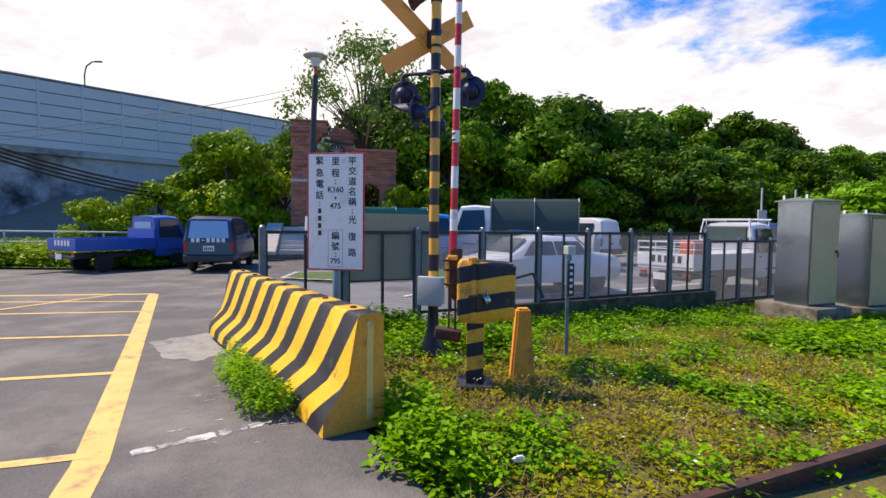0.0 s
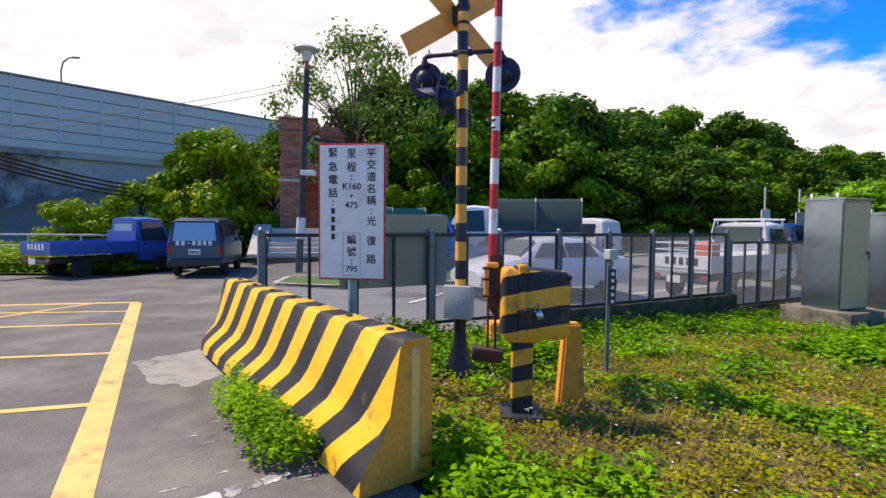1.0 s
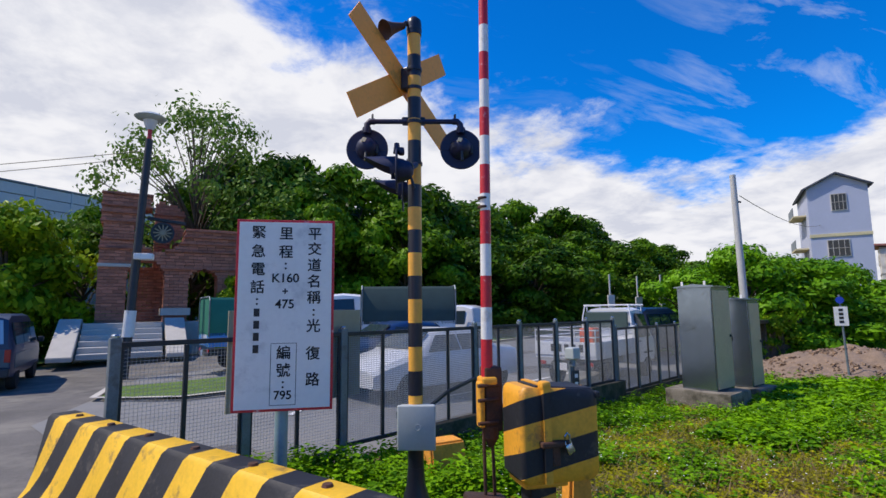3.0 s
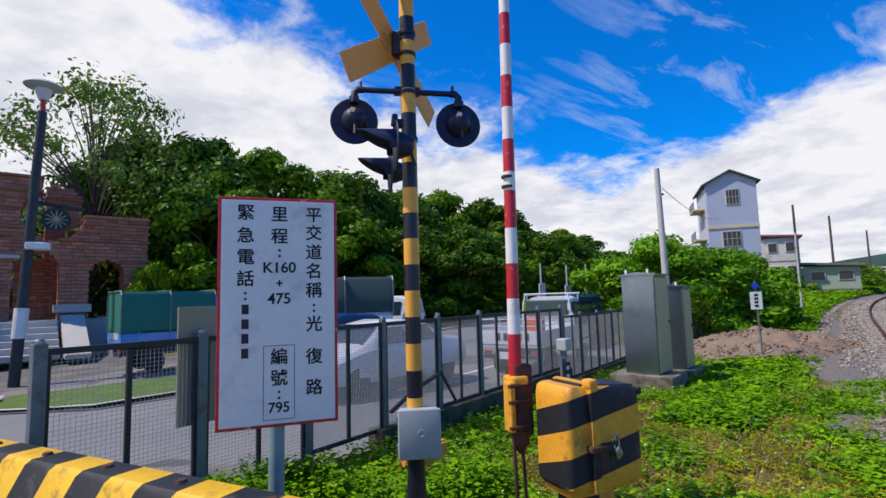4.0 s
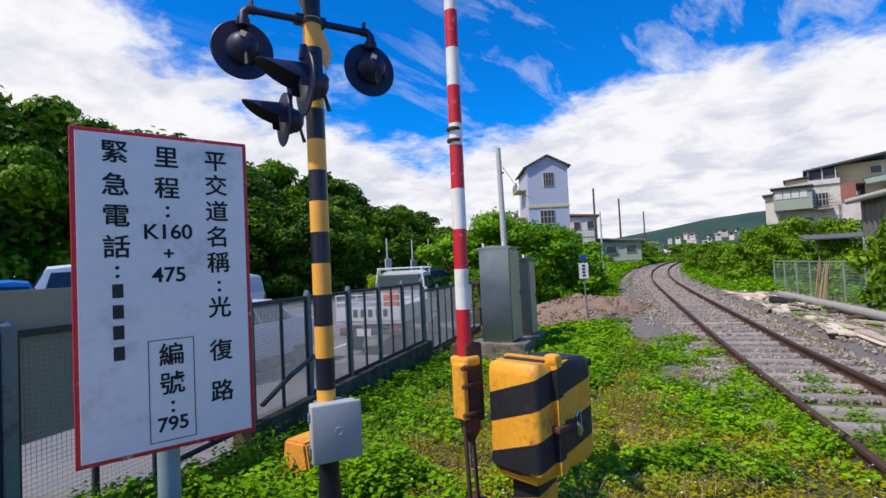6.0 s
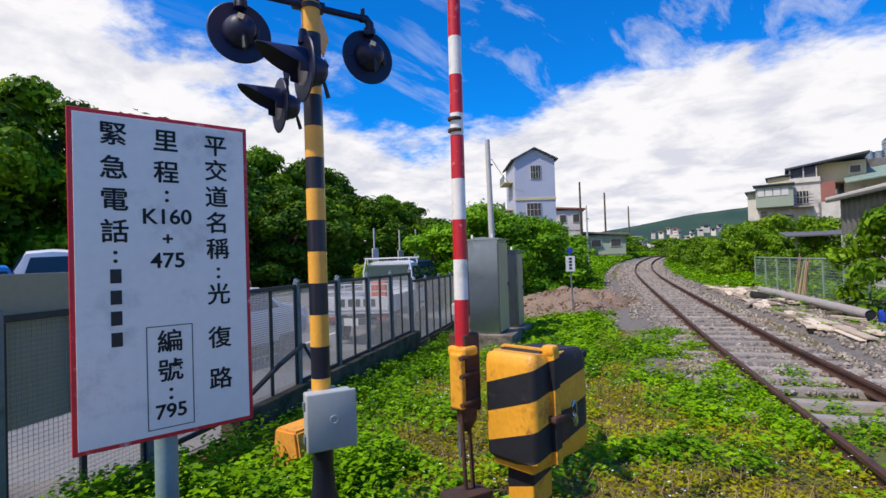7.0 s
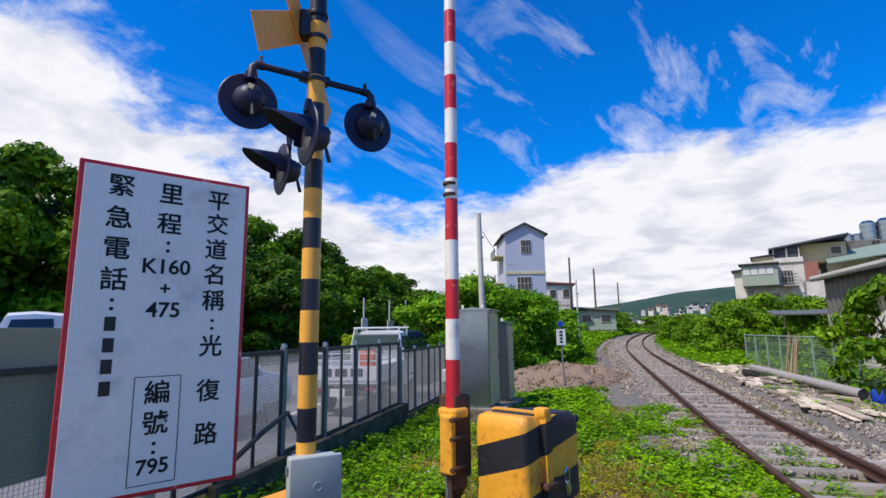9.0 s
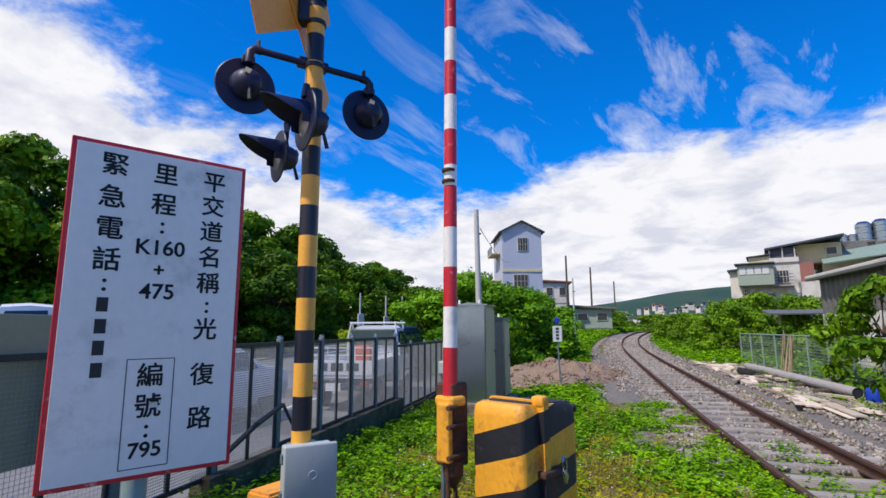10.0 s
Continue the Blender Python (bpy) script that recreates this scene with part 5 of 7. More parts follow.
# ---- vehicles ----
def wheel(parent, at, r=0.29, w=0.19):
    t = part("wheel", lathe([(r - 0.1, -w / 2), (r - 0.02, -w / 2), (r, -w / 2 + 0.03), (r, w / 2 - 0.03), (r - 0.02, w / 2), (r - 0.1, w / 2)], 24, m=Matrix.Rotation(radians(90), 4, "X")), TYRE, parent, "black tyre", smooth=True)
    t.matrix_basis = Matrix.Translation(at)
    part("rim", lathe([(0.0, -w / 2 + 0.02), (0.06, -w / 2 + 0.01), (0.09, -w / 2 + 0.05), (r - 0.12, -w / 2 + 0.03), (r - 0.09, -w / 2 + 0.0), (r - 0.09, w / 2), (r - 0.12, w / 2 - 0.03), (0.06, w / 2 - 0.01), (0, w / 2 - 0.02)], 20, m=Matrix.Rotation(radians(90), 4, "X")), RIM, t, "pressed steel rim", smooth=True)
    return t


def body_shell(stations, bm=None):
    """A closed body from sections along x: (x, half width low, half width high, z low, z belt, z top, half width top)."""
    bm = bm or bmesh.new()
    rings = []
    for x, wl, wb, zl, zb, zt, wt in stations:
        half = [(wl, zl), (wb, zl + 0.12), (wb, zb), (wt + (wb - wt) * 0.25, zb + (zt - zb) * 0.6), (wt, zt - 0.06), (wt * 0.8, zt)]
        rings.append([bm.verts.new((x, y, z)) for y, z in half] + [bm.verts.new((x, -y, z)) for y, z in half[::-1]])
    n = len(rings[0])
    for a, b in zip(rings, rings[1:]):
        for k in range(n):
            bm.faces.new((a[k], b[k], b[(k + 1) % n], a[(k + 1) % n]))
    bm.faces.new(rings[0]), bm.faces.new(rings[-1][::-1])
    bmesh.ops.recalc_face_normals(bm, faces=bm.faces[:])
    return bm


def pane(pts, parent, material=None, name="window", t=0.012):
    bm = bmesh.new()
    v = [bm.verts.new(p) for p in pts]
    f = bm.faces.new(v)
    bmesh.ops.recalc_face_normals(bm, faces=[f])
    got = bmesh.ops.extrude_face_region(bm, geom=[f])
    nrm = f.normal.copy()
    bmesh.ops.translate(bm, vec=nrm * t, verts=[g for g in got["geom"] if isinstance(g, bmesh.types.BMVert)])
    bmesh.ops.translate(bm, vec=nrm * -t, verts=v)
    bmesh.ops.recalc_face_normals(bm, faces=bm.faces[:])
    return part(name, bm, material or GLASS, parent)


def at_ground(x, y, deg):
    return Matrix.Translation((x, y, ground_z(x, y))) @ Matrix.Rotation(radians(deg), 4, "Z")


def pickup(m_, paint, label, bed_paint=None, canvas=None, rack=False):
    """A small flatbed truck; its nose points along +x, the origin lies under the middle."""
    top = thing("pickup_truck", m_, label, "truck")
    W = 0.76
    cab = part("cab", body_shell([(0.62, W - .04, W, 0.42, 1.02, 1.84, 0.60), (1.1, W - .04, W, 0.42, 1.02, 1.88, 0.62), (1.55, W - .04, W, 0.42, 1.0, 1.84, 0.60), (1.95, W - .04, W, 0.42, 0.98, 1.08, 0.70), (2.12, W - .08, W - .04, 0.45, 0.80, 0.92, 0.66)]), paint, top, "painted cab", smooth=True)
    for s in (1, -1):
        y = s * (W - 0.045)
        pane([(0.74, y + s * 0.045, 1.08), (1.66, y + s * 0.045, 1.08), (1.48, s * 0.655, 1.70), (0.80, s * 0.66, 1.72)][::s], cab)
        part("mirror", box(0.06, 0.12, 0.18, (1.68, s * (W + 0.1), 1.2), 0.02), DARK_STEEL, cab)
        part("door_handle", box(0.12, 0.02, 0.03, (0.85, s * (W + 0.01), 0.98), 0.006), DARK_STEEL, cab)
        part("head_lamp", box(0.06, 0.24, 0.14, (2.11, s * 0.5, 0.72), 0.02), LAMP_WHITE, cab)
        part("tail_lamp", box(0.04, 0.20, 0.10, (-2.02, s * 0.6, 0.58), 0.012), TAIL_RED, top)
        part("wheel_arch", box(0.7, 0.1, 0.06, (1.45, s * 0.72, 0.66), 0.02), DARK_STEEL, cab)
    pane([(1.62, 0.56, 1.74), (1.62, -0.56, 1.74), (1.97, -0.64, 1.10), (1.97, 0.64, 1.10)], cab, name="windscreen")
    pane([(0.61, -0.48, 1.22), (0.61, 0.48, 1.22), (0.61, 0.46, 1.64), (0.61, -0.46, 1.64)], cab, name="rear_window", material=GLASS_SKY)
    bed = part("bed", box(2.62, 1.56, 0.08, (-0.72, 0, 0.74), 0.01), bed_paint or paint, top)
    for s in (1, -1):
        part("side_board", box(2.6, 0.04, 0.32, (-0.72, s * 0.77, 0.93), 0.01), bed_paint or paint, top, "dropside board")
        for k in range(3):
            part("board_rib", box(0.04, 0.02, 0.30, (-1.6 + k * 0.85, s * 0.797, 0.92), 0.006), bed_paint or paint, top)
    tg = part("tailgate", box(0.04, 1.56, 0.32, (-2.03, 0, 0.93), 0.01), bed_paint or paint, top)
    for k in range(5):
        part("printed_bar", box(0.012, 0.10, 0.17, (-2.053, -0.42 + k * 0.18, 0.95)), INK if rack else WHITE, tg)
    part("head_board", box(0.05, 1.5, 0.62, (0.55, 0, 1.10), 0.01), bed_paint or paint, top)
    part("chassis", box(3.6, 0.7, 0.16, (-0.2, 0, 0.52), 0.02), DARK_STEEL, top)
    part("bumper", box(0.1, 1.4, 0.10, (-2.02, 0, 0.50), 0.015), DARK_STEEL, top)
    part("number_plate", box(0.012, 0.34, 0.17, (-2.08, 0.1, 0.52), 0.003), WHITE, top, "white number plate with dark bars")
    for x in (-1.15, 1.42):
        for s in (1, -1):
            wheel(top, (x, s * 0.66, 0.29))
    if rack:
        for s in (1, -1):
            for x in (0.6, 1.5):
                part("rack_post", rod((x, s * 0.6, 1.78), (x, s * 0.6, 1.93), 0.016, n=6), WHITE_CAR, top)
            part("rack_bar", rod((0.5, s * 0.6, 1.93), (1.55, s * 0.6, 1.93), 0.018, n=6), WHITE_CAR, top)
            for z in (1.2, 1.36):
                part("side_bar", rod((-2.0, s * 0.77, z), (0.5, s * 0.77, z), 0.014, n=6), WHITE_CAR, top)
        for x in (0.52, 0.85, 1.2, 1.5):
            part("rack_bar", rod((x, -0.66, 1.95), (x, 0.66, 1.95), 0.018, n=6), WHITE_CAR, top)
        for z in (1.2, 1.36):
            part("end_bar", rod((-2.03, -0.77, z), (-2.03, 0.77, z), 0.014, n=6), WHITE_CAR, top)
        for s in (1, -1):
            part("cab_hoop", tube([(0.45, s * 0.70, 1.0), (0.47, s * 0.68, 1.6), (0.5, s * 0.62, 1.93)], 0.02, 6), WHITE_CAR, top, "white tube frame behind the cab")
        part("tarpaulin", box(0.07, 1.2, 0.42, (0.47, 0, 1.55), 0.03), CANVAS_DARK, top, "dark tarpaulin stretched behind the cab")
        for y in (-0.77, -0.26, 0.26, 0.77):
            part("end_post", rod((-2.03, y, 1.05), (-2.03, y, 1.38), 0.014, n=6), WHITE_CAR, top)
    if canvas:
        bm = prism([(-0.79, 0.98), (0.79, 0.98), (0.79, 1.95), (0.70, 2.06), (-0.70, 2.06), (-0.79, 1.95)], -2.05, 0.56, 0.03)
        part("canvas_top", bm, canvas, top, "stretched canvas cover", smooth=True)
        for x in (-2.06, -0.75, 0.57):
            bm = bmesh.new()
            for p, q in (((x, -0.80, 0.98), (x, -0.80, 1.96)), ((x, -0.8, 1.96), (x, -0.7, 2.075)), ((x, -0.7, 2.075), (x, 0.7, 2.075)), ((x, 0.7, 2.075), (x, 0.8, 1.96)), ((x, 0.8, 1.96), (x, 0.8, 0.98))):
                rod(p, q, 0.022, n=6, bm=bm)
            part("hoop", bm, GALV, top, "steel hoop")
    return top


def van(m_, paint, lower, label, name="van", L=2.1, W=0.80, H=1.86, rear_glass=None, bars=False):
    top = thing(name, m_, label, "van")
    sh = part("body", body_shell([(-L, W - .06, W - .03, 0.38, 1.0, 1.16, 0.70), (-L + 0.10, W - .04, W, 0.36, 1.05, H - 0.10, 0.66), (-L + 0.5, W - .04, W, 0.34, 1.05, H, 0.64), (0.6, W - .04, W, 0.34, 1.05, H, 0.64), (1.15, W - .04, W, 0.34, 1.03, H - 0.1, 0.62), (1.7, W - .04, W, 0.36, 0.98, 1.10, 0.70), (2.05, W - .08, W - .03, 0.40, 0.78, 0.90, 0.66)]), paint, top, "painted body", smooth=True)
    if lower:
        part("lower_panel", box(0.03, 2 * W - 0.1, 0.42, (-L - 0.005, 0, 0.80), 0.012), lower, sh, "grey lower tailgate panel")
        for s in (1, -1):
            part("side_panel", box(3.2, 0.02, 0.36, (-0.2, s * (W + 0.003), 0.72), 0.01), lower, sh)
    for s in (1, -1):
        for x0, x1 in ((-L + 0.35, -0.75), (-0.68, 0.22), (0.3, 1.1)):
            pane([(x0, s * (W - 0.005), 1.10), (x1, s * (W - 0.005), 1.10), (x1 - (0.12 if x1 > 1 else 0), s * 0.70, H - 0.22), (x0, s * 0.70, H - 0.22)][::s], sh)
        part("tail_lamp", box(0.05, 0.12, 0.30, (-L - 0.005, s * (W - 0.09), 0.86), 0.012), TAIL_RED, sh, "red tail lamp")
        part("mirror", box(0.08, 0.16, 0.16, (1.25, s * (W + 0.09), 1.12), 0.03), DARK_STEEL, sh)
        part("head_lamp", box(0.06, 0.22, 0.16, (2.03, s * 0.55, 0.72), 0.02), LAMP_WHITE, sh)
    pane([(-L - 0.003, -0.62, 1.14), (-L - 0.003, 0.62, 1.14), (-L + 0.095, 0.56, H - 0.16), (-L + 0.095, -0.56, H - 0.16)], sh, rear_glass or GLASS, "rear_window", -0.012)
    pane([(1.22, 0.54, H - 0.16), (1.22, -0.54, H - 0.16), (1.70, -0.62, 1.14), (1.70, 0.62, 1.14)], sh, name="windscreen")
    part("bumper", box(0.16, 2 * W - 0.06, 0.22, (-L - 0.03, 0, 0.47), 0.04), DARK_STEEL, sh, "dark rear bumper")
    part("bumper", box(0.16, 2 * W - 0.06, 0.22, (2.03, 0, 0.47), 0.04), DARK_STEEL, sh)
    part("number_plate", box(0.012, 0.34, 0.17, (-L - 0.028, 0.0, 0.80), 0.003), WHITE, sh, "pale number plate")
    for i in range(5):
        part("plate_bar", box(0.004, 0.035, 0.09, (-L - 0.036, -0.11 + i * 0.055, 0.79)), INK, sh)
    if bars:
        for i in range(7):
            part("printed_bar", box(0.012, 0.10, 0.135 if i != 2 else 0.03, (-L - 0.018, 0.48 - i * 0.155, 1.07)), WHITE, sh, "white painted bar")
    for x in (-L + 0.85, 1.35):
        for s in (1, -1):
            wheel(top, (x, s * (W - 0.10), 0.30), 0.30)
    return top


def sedan(m_, paint, label):
    top = thing("car", m_, label, "car")
    W = 0.84
    sh = part("body", body_shell([(-2.1, W - .1, W - .06, 0.35, 0.70, 0.78, 0.72), (-1.95, W - .04, W, 0.30, 0.80, 0.94, 0.74), (-1.3, W - .04, W, 0.28, 0.88, 1.02, 0.72), (-0.85, W - .04, W, 0.28, 0.90, 1.36, 0.58), (0.0, W - .04, W, 0.28, 0.90, 1.42, 0.58), (0.55, W - .04, W, 0.28, 0.90, 1.34, 0.58), (1.15, W - .04, W, 0.28, 0.86, 0.98, 0.72), (1.9, W - .05, W - .02, 0.30, 0.68, 0.82, 0.70), (2.15, W - .15, W - .1, 0.34, 0.56, 0.66, 0.62)]), paint, top, "painted body", smooth=True)
    for s in (1, -1):
        for x0, x1, k in ((-1.0, -0.12, 0.16), (-0.05, 0.85, -0.34)):
            pane([(x0, s * (W - 0.02), 0.95), (x1, s * (W - 0.02), 0.95), (x1 + min(k, 0), s * 0.635, 1.27), (x0 + max(k, 0), s * 0.635, 1.27)][::s], sh)
        part("tail_lamp", box(0.05, 0.3, 0.12, (-2.06, s * 0.58, 0.70), 0.012), TAIL_RED, sh)
    pane([(0.62, 0.52, 1.33), (0.62, -0.52, 1.33), (1.13, -0.64, 1.02), (1.13, 0.64, 1.02)], sh, name="windscreen")
    pane([(-1.28, -0.62, 1.05), (-1.28, 0.62, 1.05), (-0.9, 0.52, 1.33), (-0.9, -0.52, 1.33)], sh, name="rear_window", t=-0.012)
    for x in (-1.3, 1.35):
        for s in (1, -1):
            wheel(top, (x, s * (W - 0.10), 0.30), 0.30)
    return top


pickup(at_ground(-11.0, 16.9, 60), BLUE, "blue flatbed pickup truck parked by the verge")
van(at_ground(-7.95, 17.6, 98), NAVY, GREY_CAR, "dark blue and grey estate van seen from behind", "estate_van", rear_glass=GLASS_SKY, bars=True)
pickup(at_ground(6.95, 11.4, 27), WHITE_CAR, "white flatbed pickup with roof rack and orange crate", rack=True)
pickup(at_ground(-1.1, 16.9, 12) @ Matrix.Diagonal((0.85, 0.95, 1.0, 1)), BLUE_LIGHT, "bright blue truck with a green canvas cover", canvas=CANVAS)
pickup(at_ground(2.75, 17.6, 165) @ Matrix.Scale(1.18, 4), WHITE_CAR, "white truck with a dark green canvas box", canvas=CANVAS_DARK)
van(at_ground(5.5, 19.6, 128), WHITE_CAR, None, "white minivan parked under the trees", H=1.80, rear_glass=GLASS_SKY)
sedan(at_ground(2.1, 11.2, 200), WHITE_CAR, "white saloon car parked behind the fence")
sedan(at_ground(2.3, 14.3, 195), NAVY, "dark blue saloon car parked in the car park")
van(at_ground(11.5, 14.4, 25), NAVY, None, "dark blue people carrier parked behind the fence", H=1.72)
crate_ = part("crate", box(0.42, 0.34, 0.62, (0, 0, 0.31), 0.02), ORANGE)
crate_.matrix_basis = at_ground(6.95, 11.4, 27) @ Matrix.Translation((-1.75, -0.52, 0.79))
tagged(crate_, "orange plastic crate on the truck bed", "crate")


# ---- trees ----
def crown_points(rnd, clumps, per, spread=0.32, shell=0.55):
    """Leaf centres and outward directions in clumps; clumps are (x, y, z, radius)."""
    cs, ns = [], []
    for x, y, z, r in clumps:
        d = rnd.normal(size=(per, 3))
        d /= np.linalg.norm(d, axis=1, keepdims=True)
        rad = r * (shell + (1 - shell) * rnd.rand(per, 1)) * (1 + spread * (rnd.rand(per, 1) - 0.5))
        d[:, 2] = np.abs(d[:, 2]) * np.where(rnd.rand(per) < 0.72, 1, -1)
        cs.append(np.array([x, y, z]) + d * rad * np.array([1, 1, 0.75]))
        ns.append(d)
    return np.concatenate(cs), np.concatenate(ns)


def leaves(name, rnd, clumps, per, size, material, parent, droop=0.25, shell=0.55):
    c, n = crown_points(rnd, clumps, per, shell=shell)
    k = len(c)
    t = rnd.normal(size=(k, 3))
    u = t - n * np.sum(t * n, axis=1, keepdims=True) * 0.75
    u[:, 2] -= droop
    u /= np.linalg.norm(u, axis=1, keepdims=True)
    v = np.cross(n + 0.4 * rnd.normal(size=(k, 3)), u)
    v /= np.maximum(np.linalg.norm(v, axis=1, keepdims=True), 1e-6)
    s = size * (0.6 + 0.8 * rnd.rand(k, 1))
    return quads(name, c, u * s, v * s * 0.5, material, parent)


def tree_kind(seed, h, r, material, n_clumps=34, per=260, size=0.16, low=0.30, thin=False, label="leafy green tree", name="tree"):
    """One tree at the origin: tapered trunk, limbs to the clumps, and a ragged crown."""
    rnd = np.random.RandomState(seed)
    top = thing(name, None, label, "tree")
    clumps = []
    for i in range(n_clumps):
        a = rnd.rand() * 2 * math.pi
        z = low + (1 - low) * (i + 0.5) / n_clumps
        prof = math.sin(math.pi * min(1.0, (z - low) / (1 - low) * 0.80 + 0.20)) ** 0.6
        rr = r * prof * (0.45 + 0.55 * rnd.rand())
        cr = r * (0.20 + 0.16 * rnd.rand()) * (0.85 if thin else 1.0)
        clumps.append((rr * math.cos(a), rr * math.sin(a), h * z - cr * 0.6, cr))
    bm = bmesh.new()
    tr = (0.017 if thin else 0.035) * h
    pts = [(0, 0, -0.3), (0.02 * h * rnd.randn() * 0.3, 0, h * 0.2), (0.03 * h * rnd.randn() * 0.4, 0.02 * h * rnd.randn() * 0.4, h * 0.45), (0, 0.02 * h * rnd.randn() * 0.4, h * 0.75)]
    tube(pts, [tr, tr * 0.75, tr * 0.5, tr * 0.2], 8, bm)
    for x, y, z, cr in clumps[:: 2 if not thin else 1]:
        zb = min(z * 0.6, h * 0.6)
        tube([(0, 0, zb), (x * 0.45, y * 0.45, zb + (z - zb) * 0.6), (x, y, z)], [tr * 0.34, tr * 0.2, tr * 0.07], 5, bm)
    part("trunk", bm, BARK, top, "brown trunk and limbs", smooth=True)
    leaves("crown", rnd, clumps, per, size, material, top, shell=0.2 if thin else 0.55)
    return top


def plant(proto, x, y, scale, turn, z=None):
    m_ = Matrix.Translation((x, y, ground_z(x, y) - 0.02 if z is None else z)) @ Matrix.Rotation(radians(turn), 4, "Z") @ Matrix.Diagonal((scale[0], scale[0], scale[1], 1))
    return copy_thing(proto, m_)


TREE_A = tree_kind(11, 10.0, 4.6, CROWN_DARK, 40, 330, 0.20, 0.16, label="tall dark green broadleaf tree")
TREE_B = tree_kind(12, 10.0, 4.4, CROWN_MID, 40, 330, 0.20, 0.12, label="broad mid-green tree lit from above")
TREE_C = tree_kind(13, 6.0, 3.0, CROWN_LIGHT, 34, 300, 0.15, 0.06, label="low yellow-green bushy tree", name="bush")
TREE_D = tree_kind(14, 11.5, 5.6, CROWN_THIN, 84, 90, 0.12, 0.36, thin=True, label="tall airy tree with sparse leaves")
TREE_E = tree_kind(15, 5.0, 3.0, CROWN_BRIGHT, 34, 330, 0.12, 0.04, label="dense green bushy tree by the track", name="bush")

PLANTING = [
    ("A", 1.0, 31, 1.1, 1.03), ("B", 4.5, 30, 1.0, 1.0), ("A", 8.5, 31, 1.1, 0.92), ("A", 12.5, 33, 1.05, 0.86), ("A", -1.8, 33, 0.95, 1.06),
    ("B", 1.2, 27.2, 0.8, 0.78), ("B", 6.8, 27.0, 0.78, 0.72), ("A", 16.5, 40, 1.2, 1.02), ("B", 21, 40, 1.15, 1.07), ("A", 26, 39, 1.15, 0.97),
    ("A", 11.5, 26.5, 0.7, 0.54), ("A", 15.5, 27.5, 0.75, 0.57), ("B", 19.5, 29.5, 0.75, 0.57), ("A", 24, 31, 0.8, 0.60), ("B", 29, 33, 0.85, 0.66),
    ("A", 33, 34, 0.9, 0.60), ("B", 38, 38, 0.9, 0.60), ("A", 44, 41, 1.0, 0.52), ("A", 30, 42, 1.1, 0.96),
    ("C", -10.2, 25.0, 1.05, 1.05), ("C", -11.6, 26.5, 0.9, 0.90), ("B", -8.6, 30, 0.6, 0.72), ("C", -12.5, 22.4, 0.65, 0.55), ("A", -12.5, 31, 0.6, 0.68),
    ("C", -14.8, 21.3, 0.55, 0.42), ("C", -1.6, 24.5, 0.42, 0.55), ("D", -3.9, 29.5, 1.0, 1.16),
    ("E", 16.2, 13.9, 1.0, 0.83), ("E", 18.6, 13.8, 1.05, 0.87), ("E", 21.2, 14.2, 0.9, 0.86), ("E", 14.3, 15.2, 0.85, 0.78), ("E", 24, 15.6, 0.9, 0.86), ("E", 20.2, 17.0, 1.1, 0.84),
    ("E", 27.5, 17.0, 0.9, 0.60), ("E", 13.2, 13.6, 0.45, 0.42), ("E", 15.3, 12.4, 0.4, 0.36),
]
KINDS = {"A": TREE_A, "B": TREE_B, "C": TREE_C, "D": TREE_D, "E": TREE_E}
used_ = set()
for i_, (k_, x_, y_, sr_, sh_) in enumerate(PLANTING):
    m__ = Matrix.Translation((x_, y_, ground_z(x_, y_) - 0.05)) @ Matrix.Rotation(radians(i_ * 67), 4, "Z") @ Matrix.Diagonal((sr_, sr_, sh_, 1))
    if k_ in used_:
        copy_thing(KINDS[k_], m__)
    else:
        used_.add(k_)
        KINDS[k_].matrix_basis = m__


# ---- grey pole, small sign, buildings by the track ----
def far_pole(x, y, h, r, label, lean=(0.0, 0.0), material=POLE_CONC):
    top = thing("utility_pole", Matrix.Translation((x, y, ground_z(x, y))), label, "utility pole")
    part("shaft", rod((0, 0, -0.2), (lean[0], lean[1], h), r, r * 0.72, 14), material, top, smooth=True)
    part("bracket", box(0.35, 0.06, 0.06, (lean[0] + 0.12, lean[1], h - 0.9), 0.01), DARK_STEEL, top)
    return top


far_pole(13.4, 11.96, 6.15, 0.13, "pale concrete utility pole, slightly leaning", (-0.06, 0.06))


def track_sign():
    x, y = 11.55, 8.12
    gz = ground_z(x, y)
    top = thing("track_sign", Matrix.Translation((x, y, gz)) @ Matrix.Rotation(radians(-48), 4, "Z"), "narrow white trackside sign with a blue disc on top", "sign")
    part("post", rod((0.05, 0, -0.1), (0, 0, 2.1), 0.025, n=10), GALV, top)
    pl = part("plate", box(0.28, 0.012, 0.46, (0, -0.03, 1.58), 0.004), WHITE, top)
    for k in range(4):
        part("printed_bar", box(0.09, 0.003, 0.065, (0.0, -0.038, 1.73 - k * 0.095)), INK, pl)
    part("disc", lathe([(0.0, 0.0), (0.085, 0.0), (0.085, 0.012), (0.0, 0.014)], 24, m=Matrix.Translation((0, -0.03, 1.97)) @ Matrix.Rotation(radians(90), 4, "X")), SIGN_BLUE, top, "blue reflector disc")


track_sign()


